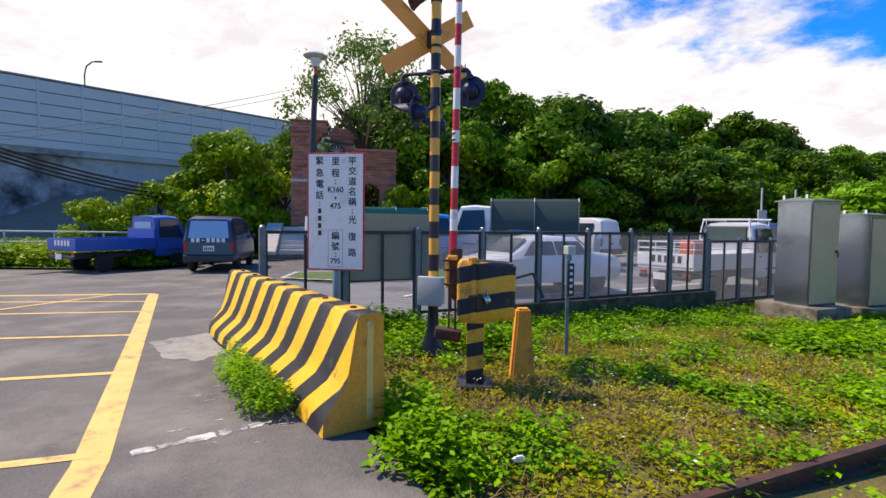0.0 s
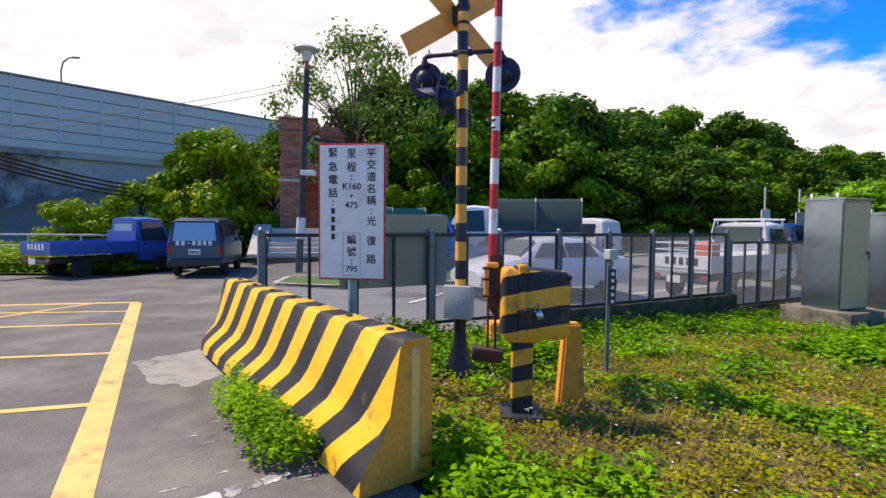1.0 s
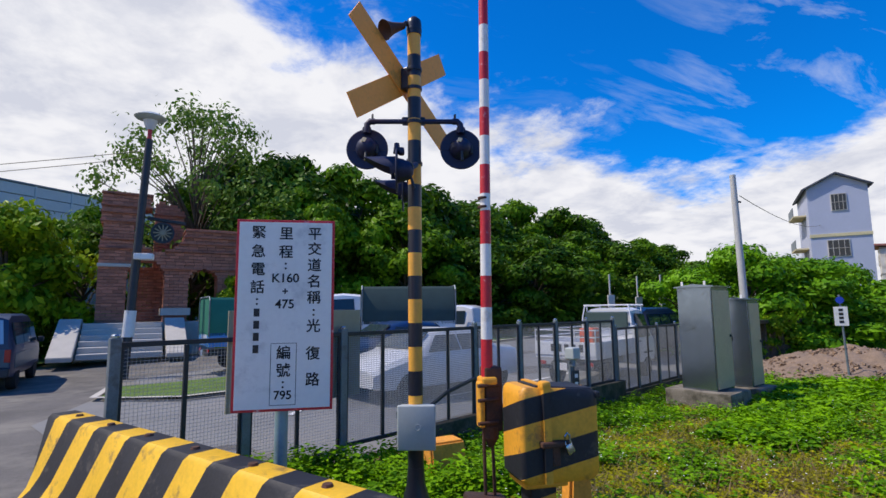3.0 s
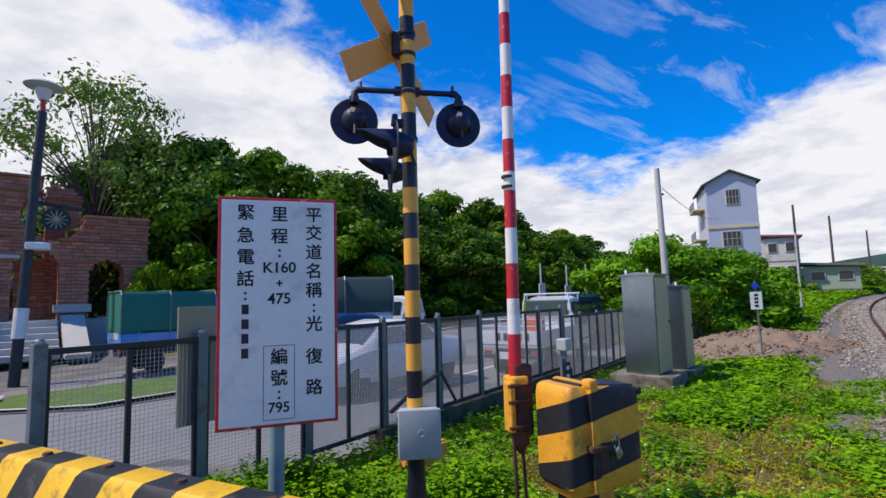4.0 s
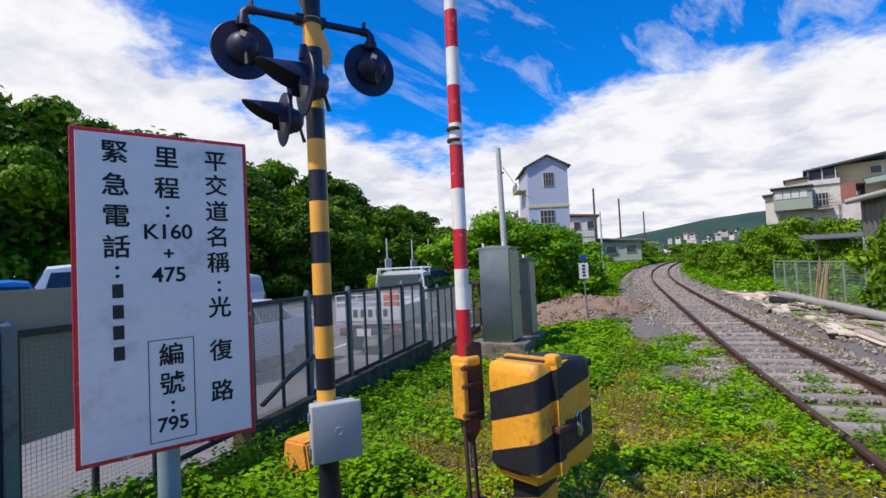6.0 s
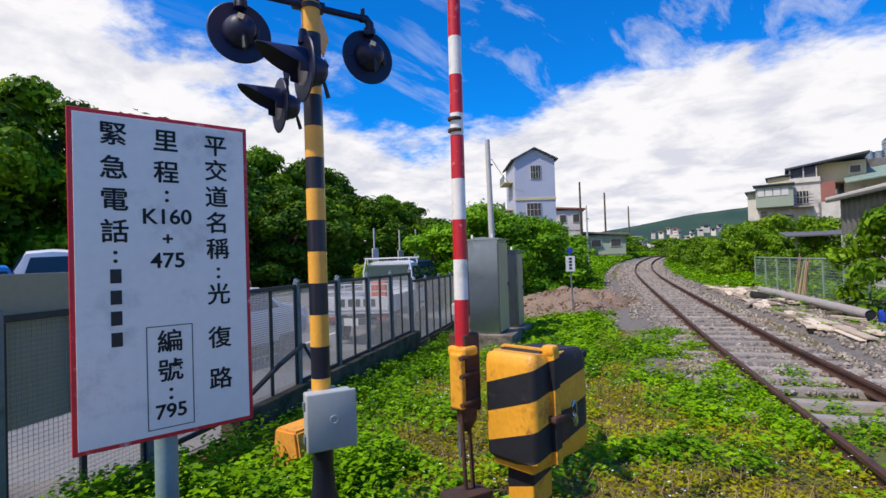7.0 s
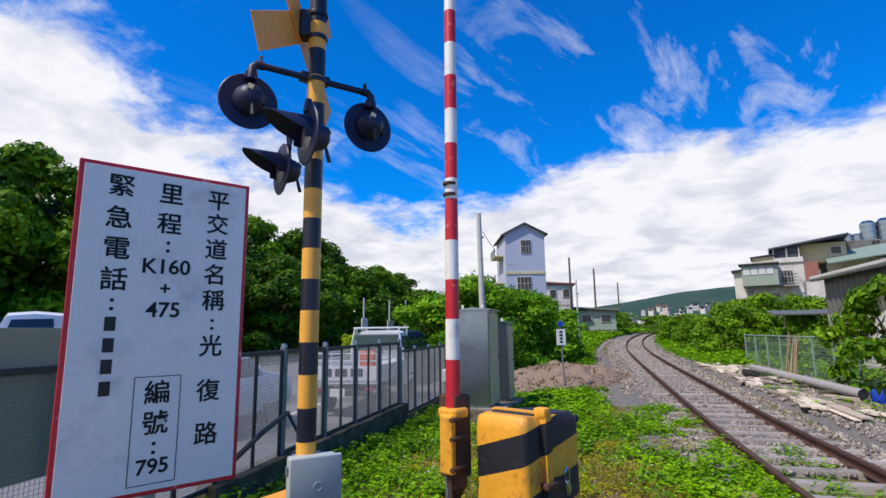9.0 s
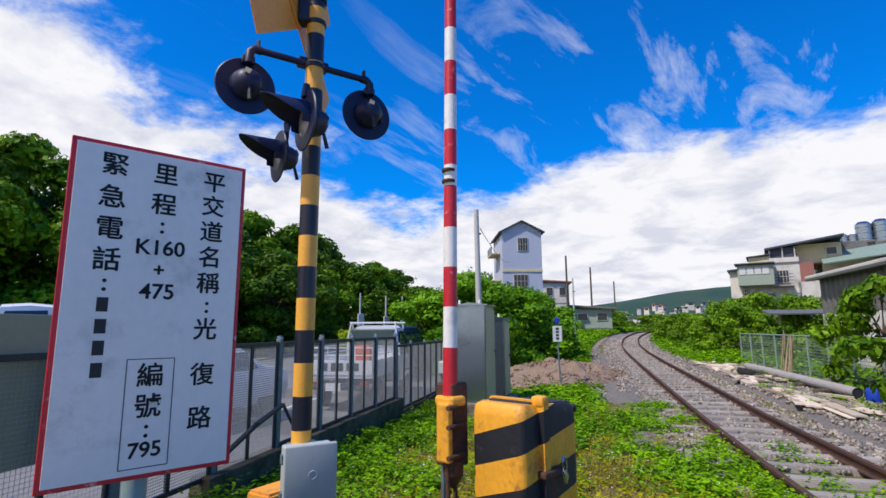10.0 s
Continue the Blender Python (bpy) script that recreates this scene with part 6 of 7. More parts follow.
def window_in(parent, x, z, w, h, y, rot=None, grille=True):
    wn = part("window", box(w, 0.08, h, (x, y, z), 0.01), WALL_WHITE, parent, "white framed window")
    part("pane", box(w - 0.14, 0.05, h - 0.14, (x, y - 0.03, z)), WINDOW, wn)
    if grille:
        for k in range(3):
            part("bar", box(0.03, 0.03, h - 0.1, (x - w / 4 + k * w / 4, y - 0.07, z)), WALL_WHITE, wn)
        part("bar", box(w - 0.1, 0.03, 0.03, (x, y - 0.07, z)), WALL_WHITE, wn)


def blue_house():
    # front gable faces the track
    m_ = Matrix.Translation((45.0, 28.85, -0.5)) @ Matrix.Rotation(radians(-52), 4, "Z")
    top = thing("tall_house", m_, "tall narrow pale blue house with a dark gable roof", "house")
    w, dp, h = 4.3, 7.0, 12.4
    part("wall", box(w, dp, h, (w / 2, dp / 2, h / 2), 0.02), WALL_BLUE, top, "pale blue rendered wall")
    part("gable", gable(w, dp, h, 1.1), WALL_BLUE, top)
    part("roof", roof_sheets(w, dp, h, 1.1), ROOF_DARK, top, "dark metal roof")
    part("band", box(w + 0.06, 0.1, 0.28, (w / 2, -0.03, 8.15), 0.01), WALL_CREAM, top, "cream string course")
    window_in(top, w * 0.52, 11.0, 1.15, 1.5, -0.03)
    window_in(top, w * 0.45, 7.0, 1.6, 1.5, -0.03)
    for z in (5.0, 7.2, 10.2):
        bal = part("balcony", box(1.0, 3.6, 0.15, (-0.5, 3.2, z), 0.02), WALL_CREAM, top)
        part("rail", box(0.06, 3.6, 0.8, (-0.97, 3.2, z + 0.45)), GALV, bal)
    return top


def gable(w, dp, h, rise):
    bm = bmesh.new()
    a = [bm.verts.new(p) for p in ((0, 0, h), (w, 0, h), (w * 0.5, 0, h + rise))]
    b = [bm.verts.new(p) for p in ((0, dp, h), (w, dp, h), (w * 0.5, dp, h + rise))]
    bm.faces.new(a), bm.faces.new(b[::-1])
    for k in range(3):
        bm.faces.new((a[k], b[k], b[(k + 1) % 3], a[(k + 1) % 3]))
    bmesh.ops.recalc_face_normals(bm, faces=bm.faces[:])
    return bm


def roof_sheets(w, dp, h, rise, over=0.35, t=0.14):
    bm = bmesh.new()
    for s in (1, -1):
        d = Vector((w / 2 + over, 0, -rise * (w / 2 + over) / (w / 2)))
        mid = Vector((w / 2 + s * d.x / 2, dp / 2, h + rise + d.z / 2 + t / 2))
        ang = math.atan2(d.z, d.x) * s
        box(d.length, dp + 2 * over, t, mid, 0, Matrix.Rotation(-ang, 4, "Y"), bm)
    return bm


blue_house()


def ridge():
    """A far wooded ridge, with pale houses on its flank."""
    vs, fs = [], []
    n = 60
    for i in range(n + 1):
        k = i / n
        x = 520 + 160 * k
        y = 330 - 520 * k
        h = 40 * min(1, max(0, (k - 0.10) / 0.5)) ** 0.8 * (1 + 0.10 * noise.noise((k * 9, 0, 0)) + 0.05 * noise.noise((k * 40, 3, 0))) + 14
        for dx, f in ((-220, 0.0), (-110, 0.45), (-30, 0.9), (0, 1.0), (160, 0.4)):
            vs.append((x + dx, y, -2 + h * f))
    for i in range(n):
        for j in range(4):
            a = i * 5 + j
            fs.append((a, a + 5, a + 6, a + 1))
    tagged(raw("ridge", vs, fs, HILL), "wooded ridge far along the line, haze mixed into its green", kind="structure")


ridge()


# ---- weeds and dry grass over the field ----
ROAD_EDGE = [(-0.45, -1.5), (-0.72, 0.55), (-1.12, 1.45), (-1.26, 1.78)]


def in_field(x, y):
    """Inside the weedy field between road, barrier, fence and track."""
    back = (x - FENCE_A.x) * -FENCE_DIR.y + (y - FENCE_A.y) * FENCE_DIR.x
    near = (x - 2.46) * RAIL_SLOPE - (y - 1.74)
    barrier_side = (x + 1.40) * 3.34 + (y - 1.92) * 2.02
    left = np.where(y < 1.9, x > np.interp(y, [-1.5, 0.55, 1.45, 1.78], [-0.45, -0.72, -1.12, -1.22]), barrier_side > 0.72)
    return (back < -0.16) & left & (near < -0.05)


def fbm2(x, y, k, seed):
    return np.array([noise.noise((a * k, b * k, seed)) + 0.5 * noise.noise((a * k * 2.3, b * k * 2.3, seed + 5)) for a, b in zip(x, y)])


def scatter_clumps(rnd, n, x0, x1, y0, y1, bias):
    x, y = rnd.uniform(x0, x1, n), rnd.uniform(y0, y1, n)
    keep = in_field(x, y)
    x, y = x[keep], y[keep]
    return x, y


def weeds(name, rnd, x, y, gz, height, radius, per, leaf, material, label, upright=0.35):
    """Leafy clumps: each has `per` leaves on a low dome."""
    n = len(x)
    idx = np.repeat(np.arange(n), per)
    k = len(idx)
    a, r = rnd.rand(k) * 2 * math.pi, np.sqrt(rnd.rand(k))
    rr = radius[idx] * r
    hh = height[idx] * (1 - 0.55 * r ** 2) * (0.30 + 0.70 * rnd.rand(k))
    c = np.stack([x[idx] + rr * np.cos(a), y[idx] + rr * np.sin(a), gz[idx] + hh], axis=1)
    b = rnd.rand(k) * 2 * math.pi
    u = np.stack([np.cos(b), np.sin(b), upright * (rnd.rand(k) * 1.6 - 0.5)], axis=1)
    u /= np.linalg.norm(u, axis=1, keepdims=True)
    side = np.stack([-np.sin(b), np.cos(b), 0.5 * rnd.normal(size=k)], axis=1)
    side /= np.linalg.norm(side, axis=1, keepdims=True)
    s = (leaf[idx] * (0.55 + 0.9 * rnd.rand(k)))[:, None]
    return tagged(quads(name, c, u * s, side * s * 0.52, material), label, kind="stuff")


def blades(name, rnd, x, y, gz, height, width, lean, material, label):
    k = len(x)
    a = rnd.rand(k) * 2 * math.pi
    h = height * (0.4 + 0.9 * rnd.rand(k))
    d = np.stack([np.cos(a) * lean * rnd.rand(k), np.sin(a) * lean * rnd.rand(k), np.full(k, 1.0)], axis=1)
    d[:, 2] *= 1 - 0.6 * rnd.rand(k)
    d /= np.linalg.norm(d, axis=1, keepdims=True)
    u = d * (h / 2)[:, None]
    c = np.stack([x, y, gz], axis=1) + u
    v = np.stack([-np.sin(a), np.cos(a), np.zeros(k)], axis=1) * width
    return tagged(quads(name, c, u, v, material), label, kind="stuff")


def field():
    rnd = np.random.RandomState(21)
    x, y = scatter_clumps(rnd, 9500, -3.4, 9.5, 0.2, 9.5, 0)
    p = fbm2(x, y, 0.75, 2.0)
    lush = p + 0.22 * rnd.normal(size=len(x))
    # lush along the barrier and the wall, dry round the machine
    dry_spot = np.exp(-(((x - 0.3) / 1.3) ** 2 + ((y - 2.6) / 0.9) ** 2)) + 0.8 * np.exp(-(((x - 3.6) / 1.4) ** 2 + ((y - 4.6) / 0.7) ** 2))
    back = -((x - FENCE_A.x) * -FENCE_DIR.y + (y - FENCE_A.y) * FENCE_DIR.x)
    edge = np.exp(-back / 0.8) * 0.7
    val = lush - 0.9 * dry_spot + edge + 0.09
    g = val > 0.12
    xs, ys = x[g], y[g]
    gz = ground_np(xs, ys) - 0.05
    hgt = 0.07 + 0.17 * np.clip(val[g], 0, 1) + 0.13 * rnd.rand(g.sum()) ** 2
    rad = 0.10 + 0.09 * rnd.rand(g.sum())
    weeds("weeds", rnd, xs, ys, gz, hgt, rad, 30, 0.022 + 0.016 * rnd.rand(g.sum()), WEED, "bright green leafy weeds covering the field")
    # yellowish low growth elsewhere
    d = ~g
    xd, yd = x[d], y[d]
    weeds("low_weeds", rnd, xd, yd, ground_np(xd, yd) - 0.05, 0.05 + 0.08 * rnd.rand(d.sum()), 0.10 + 0.09 * rnd.rand(d.sum()), 26, np.full(d.sum(), 0.020), OLIVE, "yellow-green low weeds")
    n = 26000
    bx, by = scatter_clumps(rnd, n, -2.6, 9.0, 0.2, 9.3, 0)
    pv = fbm2(bx, by, 0.75, 2.0)
    ds = np.exp(-(((bx - 0.3) / 1.3) ** 2 + ((by - 2.6) / 0.9) ** 2)) + 0.8 * np.exp(-(((bx - 3.6) / 1.4) ** 2 + ((by - 4.6) / 0.7) ** 2))
    keep = (pv - 0.8 * ds + 0.15 * rnd.normal(size=len(bx))) < 0.0
    bx, by = bx[keep], by[keep]
    blades("dry_grass", rnd, bx, by, ground_np(bx, by) - 0.05, 0.17, 0.0028, 1.5, DRY, "dry straw-coloured grass blades among the weeds")
    # taller weeds: along the barrier's foot, by the sign, along the fence
    tx, ty = [], []
    for s in np.linspace(0.15, 1.85, 20):
        q = Vector((-1.40, 1.92)) + (Vector((-3.42, 5.26)) - Vector((-1.40, 1.92))).normalized() * (0.45 + s * 0.85)
        off = -0.36 - 0.20 * rnd.rand() * (1.0 if s < 1.4 else 0.5)
        nn = Vector((0.856, 0.518))
        tx.append(q.x + nn.x * off), ty.append(q.y + nn.y * off)
    tx, ty = np.array(tx), np.array(ty)
    weeds("barrier_weeds", rnd, tx, ty, ground_np(tx, ty) - 0.02, 0.20 + 0.20 * rnd.rand(len(tx)), 0.12 + 0.09 * rnd.rand(len(tx)), 260, np.full(len(tx), 0.018), WEED, "bright green weeds growing at the barrier's foot")
    tx = np.concatenate([rnd.uniform(-1.25, -0.85, 30), rnd.uniform(-2.9, -1.0, 46), rnd.uniform(-1.0, 0.4, 30)])
    ty = np.concatenate([rnd.uniform(1.0, 2.3, 30), np.zeros(46), rnd.uniform(4.6, 5.6, 30)])
    m_ = slice(30, 76)
    ty[m_] = FENCE_A.y + (tx[m_] - FENCE_A.x) * FENCE_DIR.y / FENCE_DIR.x - 0.25 - 0.7 * rnd.rand(46)
    ok = in_field(tx, ty)
    tx, ty = tx[ok], ty[ok]
    weeds("tall_weeds", rnd, tx, ty, ground_np(tx, ty) - 0.05, 0.26 + 0.20 * rnd.rand(len(tx)), 0.16 + 0.10 * rnd.rand(len(tx)), 110, np.full(len(tx), 0.030), WEED, "tall leafy green weeds by the fence and kerb")
    # bushy weeds in the gap between barrier and fence
    bs = rnd.uniform(-0.1, 1.9, 34)
    bq = np.array([on_fence(a_, b_) for a_, b_ in zip(bs, -0.14 - 0.34 * rnd.rand(34))])
    weeds("fence_weeds", rnd, bq[:, 0], bq[:, 1], ground_np(bq[:, 0], bq[:, 1]) - 0.04, 0.22 + 0.2 * rnd.rand(34), 0.12 + 0.09 * rnd.rand(34), 120, np.full(34, 0.024), WEED, "leafy green weeds along the fence's foot")
    # beyond: grass to both sides of the track
    n = 15000
    s_, side = 3 + 70 * rnd.rand(n) ** 1.3, rnd.rand(n)
    off = np.where(side < 0.5, -2.2 - 5.5 * rnd.rand(n) ** 1.4 * np.clip(s_ / 25, 0.2, 1), 2.5 + 6.0 * rnd.rand(n))
    pts = np.array([track(a_, b_) for a_, b_ in zip(s_, off)])
    keep = ~((pts[:, 0] > 9.6) & (pts[:, 0] < 17.5) & (off < -3.4) & (off > -8)) | (rnd.rand(n) < 0.12)
    keep &= ~((off > 2.4) & (off < 4.6) & (s_ < 19) & (rnd.rand(n) < 0.9))
    pts, s2 = pts[keep], s_[keep]
    k = 1 + s2 / 28
    weeds("track_weeds", rnd, pts[:, 0], pts[:, 1], ground_np(pts[:, 0], pts[:, 1]) - 0.05, 0.18 * k, 0.20 * k, 14, 0.045 * k, WEED, "green weeds along both sides of the track")
    # weeds that creep over the near rail
    tx = np.concatenate([rnd.uniform(1.2, 6.2, 60), rnd.uniform(2.7, 5.3, 90)])
    ty = 1.74 + RAIL_SLOPE * (tx - 2.46) + rnd.normal(size=150) * 0.13 + 0.14
    ty[:40] -= 0.75
    weeds("rail_weeds", rnd, tx, ty, ground_np(tx, ty) - 0.05, 0.14 + 0.08 * rnd.rand(150), 0.13 + 0.06 * rnd.rand(150), 46, np.full(150, 0.026), WEED, "weeds creeping over the rail and sleepers")
    # dead brown stalks, lying and standing
    sx = np.concatenate([rnd.normal(-0.1, 0.75, 1500), rnd.normal(3.6, 1.1, 900), rnd.uniform(-2.4, 8, 1600)])
    sy = np.concatenate([rnd.normal(2.6, 0.65, 1500), rnd.normal(4.6, 0.5, 900), rnd.uniform(0.4, 8.5, 1600)])
    ok = in_field(sx, sy)
    sx, sy = sx[ok], sy[ok]
    blades("dead_stalks", rnd, sx, sy, ground_np(sx, sy) - 0.03, 0.24, 0.0030, 4.5, STALK, "dead brown weed stalks lying in the field")
    # grass in front of the heap
    gs, go = rnd.uniform(6.5, 16, 900), rnd.uniform(-5.2, -1.7, 900)
    gp = np.array([track(a_, b_) for a_, b_ in zip(gs, go)])
    weeds("heap_weeds", rnd, gp[:, 0], gp[:, 1], ground_np(gp[:, 0], gp[:, 1]) - 0.05, 0.12 + 0.1 * rnd.rand(900), 0.2 + 0.1 * rnd.rand(900), 20, np.full(900, 0.045), WEED, "green and yellowish weeds before the heap")
    # small white flowers
    fx, fy = scatter_clumps(rnd, 900, -2.6, 8.0, 0.6, 8.8, 0)
    weeds("white_flowers", rnd, fx, fy, ground_np(fx, fy) + 0.07, np.full(len(fx), 0.12), np.full(len(fx), 0.05), 2, np.full(len(fx), 0.010), WHITE, "tiny white flowers among the weeds", 0.1)


OLIVE = leafy("olive_leaf", (0.11, 0.11, 0.003), (0.44, 0.43, 0.008), 0.6, 0.25, 1.3)
field()

# lawn and verge grass far off
rv = np.random.RandomState(8)
vx, vy = rv.uniform(-26, -9.5, 2600), rv.uniform(17.8, 27, 2600)
vx, vy = np.concatenate([vx, rv.uniform(-17, -10.2, 500)]), np.concatenate([vy, rv.uniform(16.9, 17.8, 500)])
weeds("verge_weeds", rv, vx, vy, ground_np(vx, vy), 0.35 + 0.5 * rv.rand(len(vx)), 0.35 + 0.3 * rv.rand(len(vx)), 14, np.full(len(vx), 0.11), CROWN_LIGHT, "tall yellow-green weeds on the verge", 0.8)


# ---- heap of earth, stub wall with creepers ----
def earth_heap():
    vs, fs, nx, ny = [], [], 40, 26
    for j in range(ny + 1):
        for i in range(nx + 1):
            x, y = 10.3 + 7.0 * i / nx, 7.2 + 4.4 * j / ny
            u, v = i / nx * 2 - 1, j / ny * 2 - 1
            h = 0.62 * max(0.0, 1 - u * u) * max(0.0, 1 - v * v) ** 0.8
            h *= 1 + 0.5 * noise.noise((x * 1.1, y * 1.1, 0)) + 0.35 * noise.noise((x * 3.1, y * 3.1, 4))
            vs.append((x + 0.25 * (y - 8), y, ground_z(x, y) - 0.08 + h))
    for j in range(ny):
        for i in range(nx):
            a = j * (nx + 1) + i
            fs.append((a, a + 1, a + nx + 2, a + nx + 1))
    ob = tagged(raw("earth_heap", vs, fs, EARTH), "low heap of bare brown earth and rubble", "heap")
    ob.data.shade_smooth()
    rnd = np.random.RandomState(3)
    sv2, sf2 = [], []
    for i in range(900):
        u, v = rnd.uniform(-0.95, 0.95, 2)
        x, y = 10.3 + 3.5 * (u + 1), 7.2 + 2.2 * (v + 1)
        h = 0.62 * max(0.0, 1 - u * u) * max(0.0, 1 - v * v) ** 0.8
        r = rnd.uniform(0.01, 0.04)
        q = np.array(Euler(rnd.rand(3) * 6).to_matrix())
        pts = (cube8 * r * (0.6 + 0.7 * rnd.rand(8, 3))) @ q.T + (x + 0.25 * (y - 8), y, ground_z(x, y) - 0.06 + h)
        b0 = len(sv2)
        sv2 += pts.tolist()
        sf2 += [tuple(b0 + k for k in f) for f in ((0, 3, 2, 1), (4, 5, 6, 7), (0, 1, 5, 4), (1, 2, 6, 5), (2, 3, 7, 6), (3, 0, 4, 7))]
    tagged(raw("rubble", sv2, sf2, EARTH2), "broken clods and stones on the heap", kind="stuff")


EARTH2 = mat("rubble", (0.25, 0.17, 0.11), 0.95, var=0.3, scale=6, fine=50, bump=0.5, island=0.4)
earth_heap()


def old_wall():
    a, b = Vector((10.6, 11.4)), Vector((22.0, 12.9))
    d = b - a
    m_ = Matrix.Translation((a.x, a.y, -0.45)) @ Matrix.Rotation(math.atan2(d.y, d.x), 4, "Z")
    top = thing("old_wall", m_, "old grey wall overgrown with creepers", "wall")
    part("base", box(d.length, 0.25, 0.75, (d.length / 2, 0, 0.37), 0.02), OLD_CONCRETE, top)
    for k in range(22):
        part("baluster", box(0.14, 0.14, 0.75, (0.3 + k * 0.52, 0, 1.1), 0.02), OLD_CONCRETE, top)
    part("coping", box(d.length, 0.28, 0.12, (d.length / 2, 0, 1.52), 0.02), OLD_CONCRETE, top)
    rnd = np.random.RandomState(31)
    cl = [(rnd.uniform(2.2, d.length), rnd.uniform(-0.25, 0.2), rnd.uniform(0.4, 1.7), rnd.uniform(0.25, 0.5)) for _ in range(40)]
    leaves("creeper", rnd, cl, 110, 0.07, CROWN_LIGHT, top)


old_wall()
far_wall = part("concrete_wall", box(9.0, 0.2, 1.6, (0, 0, 0.4), 0.02), RETAIN)
far_wall.matrix_basis = Matrix.Translation((33.5, 17.6, -0.3)) @ Matrix.Rotation(radians(24), 4, "Z")
tagged(far_wall, "grey concrete boundary wall beside the line", kind="structure")


# ---- south side of the line: rubbish, pipe, net fence, shed, houses ----
rb = random.Random(9)
for i_ in range(72):
    s_ = 5.8 + 14.0 * rb.random()
    x_, y_ = track(s_, 2.35 + 1.1 * rb.random())
    L_ = rb.uniform(0.5, 1.9)
    pk_ = part("plank", box(L_, rb.uniform(0.08, 0.26), rb.uniform(0.02, 0.06), (0, 0, 0), 0.006), RUBBISH if rb.random() < 0.6 else WOOD)
    pk_.matrix_basis = Matrix.Translation((x_, y_, ground_z(x_, y_) + 0.03 + 0.05 * rb.random())) @ Matrix.Rotation(0.34 + rb.gauss(0, 0.20), 4, "Z") @ Matrix.Rotation(rb.gauss(0, 0.025), 4, "Y")
    tagged(pk_, "pale weathered board lying beside the track" if i_ % 2 else "broken pale plank among rubbish by the track", "plank", "boards by the track")
pa_, pb_ = track(8.7, 3.72), track(15.8, 3.42)
bm_ = rod((pa_[0], pa_[1], 0.03), (pb_[0], pb_[1], 0.12), 0.115, 0.115, 20, caps=False)
pipe_ = tagged(part("pipe", bm_, PIPE, smooth=True), "long grey plastic pipe lying on blocks", "pipe")
# a dark solid rod imitates the shaded hollow of the pipe
part("bore", rod((pa_[0] + 0.02, pa_[1] + 0.005, 0.03), (pb_[0], pb_[1], 0.12), 0.104, 0.104, 20), DARK_STEEL, pipe_, "solid dark rod in place of the shade inside the pipe")
for s_ in (9.9, 11.2, 13.0, 15.2):
    x_, y_ = track(s_, 3.5)
    bk_ = part("concrete_block", box(0.3, 0.35, 0.3, (0, 0, 0), 0.03), OLD_CONCRETE)
    bk_.matrix_basis = Matrix.Translation((x_, y_, ground_z(x_, y_) - 0.05)) @ Matrix.Rotation(rb.random(), 4, "Z")
    tagged(bk_, "dark concrete block under the pipe", "block")
tyre_xy = track(14.0, 2.95)
ty_ = part("tyre", lathe([(0.17, -0.08), (0.29, -0.09), (0.32, -0.04), (0.32, 0.04), (0.29, 0.09), (0.17, 0.08), (0.15, 0.0), (0.17, -0.08)], 24, m=Matrix.Translation((tyre_xy[0], tyre_xy[1], ground_z(*tyre_xy) + 0.12)) @ Matrix.Rotation(0.25, 4, "X")), TYRE, smooth=True)
tagged(ty_, "worn black car tyre lying on rubbish", "tyre")
bx_ = track(8.6, 4.0)
bl_ = part("blue_drum", lathe([(0.16, 0), (0.18, 0.03), (0.18, 0.28), (0.15, 0.34), (0.0, 0.35)], 20), SIGN_BLUE, smooth=True)
bl_.matrix_basis = Matrix.Translation((bx_[0], bx_[1], ground_z(*bx_) - 0.05))
tagged(bl_, "small blue plastic drum", "drum")


def net_fence():
    top = thing("net_fence", None, "green plastic net fence on thin steel posts", "fence")
    prev = None
    for k, s in enumerate(np.arange(8.0, 20.5, 1.35)):
        x, y = track(s, 4.75 - 0.02 * s)
        part("post", rod((x, y, -0.4), (x, y, 1.22), 0.03, n=8), GREEN_NET, top)
        if prev:
            part("top_rail", rod((*prev, 1.2), (x, y, 1.2), 0.025, n=8), GREEN_NET, top)
            vs, fs = [], []
            p, q = Vector((*prev, 0)), Vector((x, y, 0))
            d = (q - p)
            for i in range(18):
                c = p + d * i / 18
                b0 = len(vs)
                e = d.normalized() * 0.007
                vs += [c - e + Vector((0, 0, -0.3)), c + e + Vector((0, 0, -0.3)), c + e + Vector((0, 0, 1.18)), c - e + Vector((0, 0, 1.18))]
                fs.append((b0, b0 + 1, b0 + 2, b0 + 3))
            for i in range(16):
                z = -0.28 + i * 0.09
                b0 = len(vs)
                vs += [p + Vector((0, 0, z)), q + Vector((0, 0, z)), q + Vector((0, 0, z + 0.014)), p + Vector((0, 0, z + 0.014))]
                fs.append((b0, b0 + 1, b0 + 2, b0 + 3))
            ob = raw("net", vs, fs, GREEN_NET, top, "plastic netting")
        prev = (x, y)


net_fence()
for i_ in range(9):
    x_, y_ = track(14.2 + 0.12 * i_, 4.2)
    st_ = part("stick", rod((x_ + rb.gauss(0, 0.3), y_, -0.25), (x_ + rb.gauss(0, 0.12), y_ - 0.2, rb.uniform(0.9, 1.4)), 0.022, 0.014, 6), PALE_STICK)
    tagged(st_, "dry pale pole leaning on the net fence", "stick", "sticks leaning on the net fence")

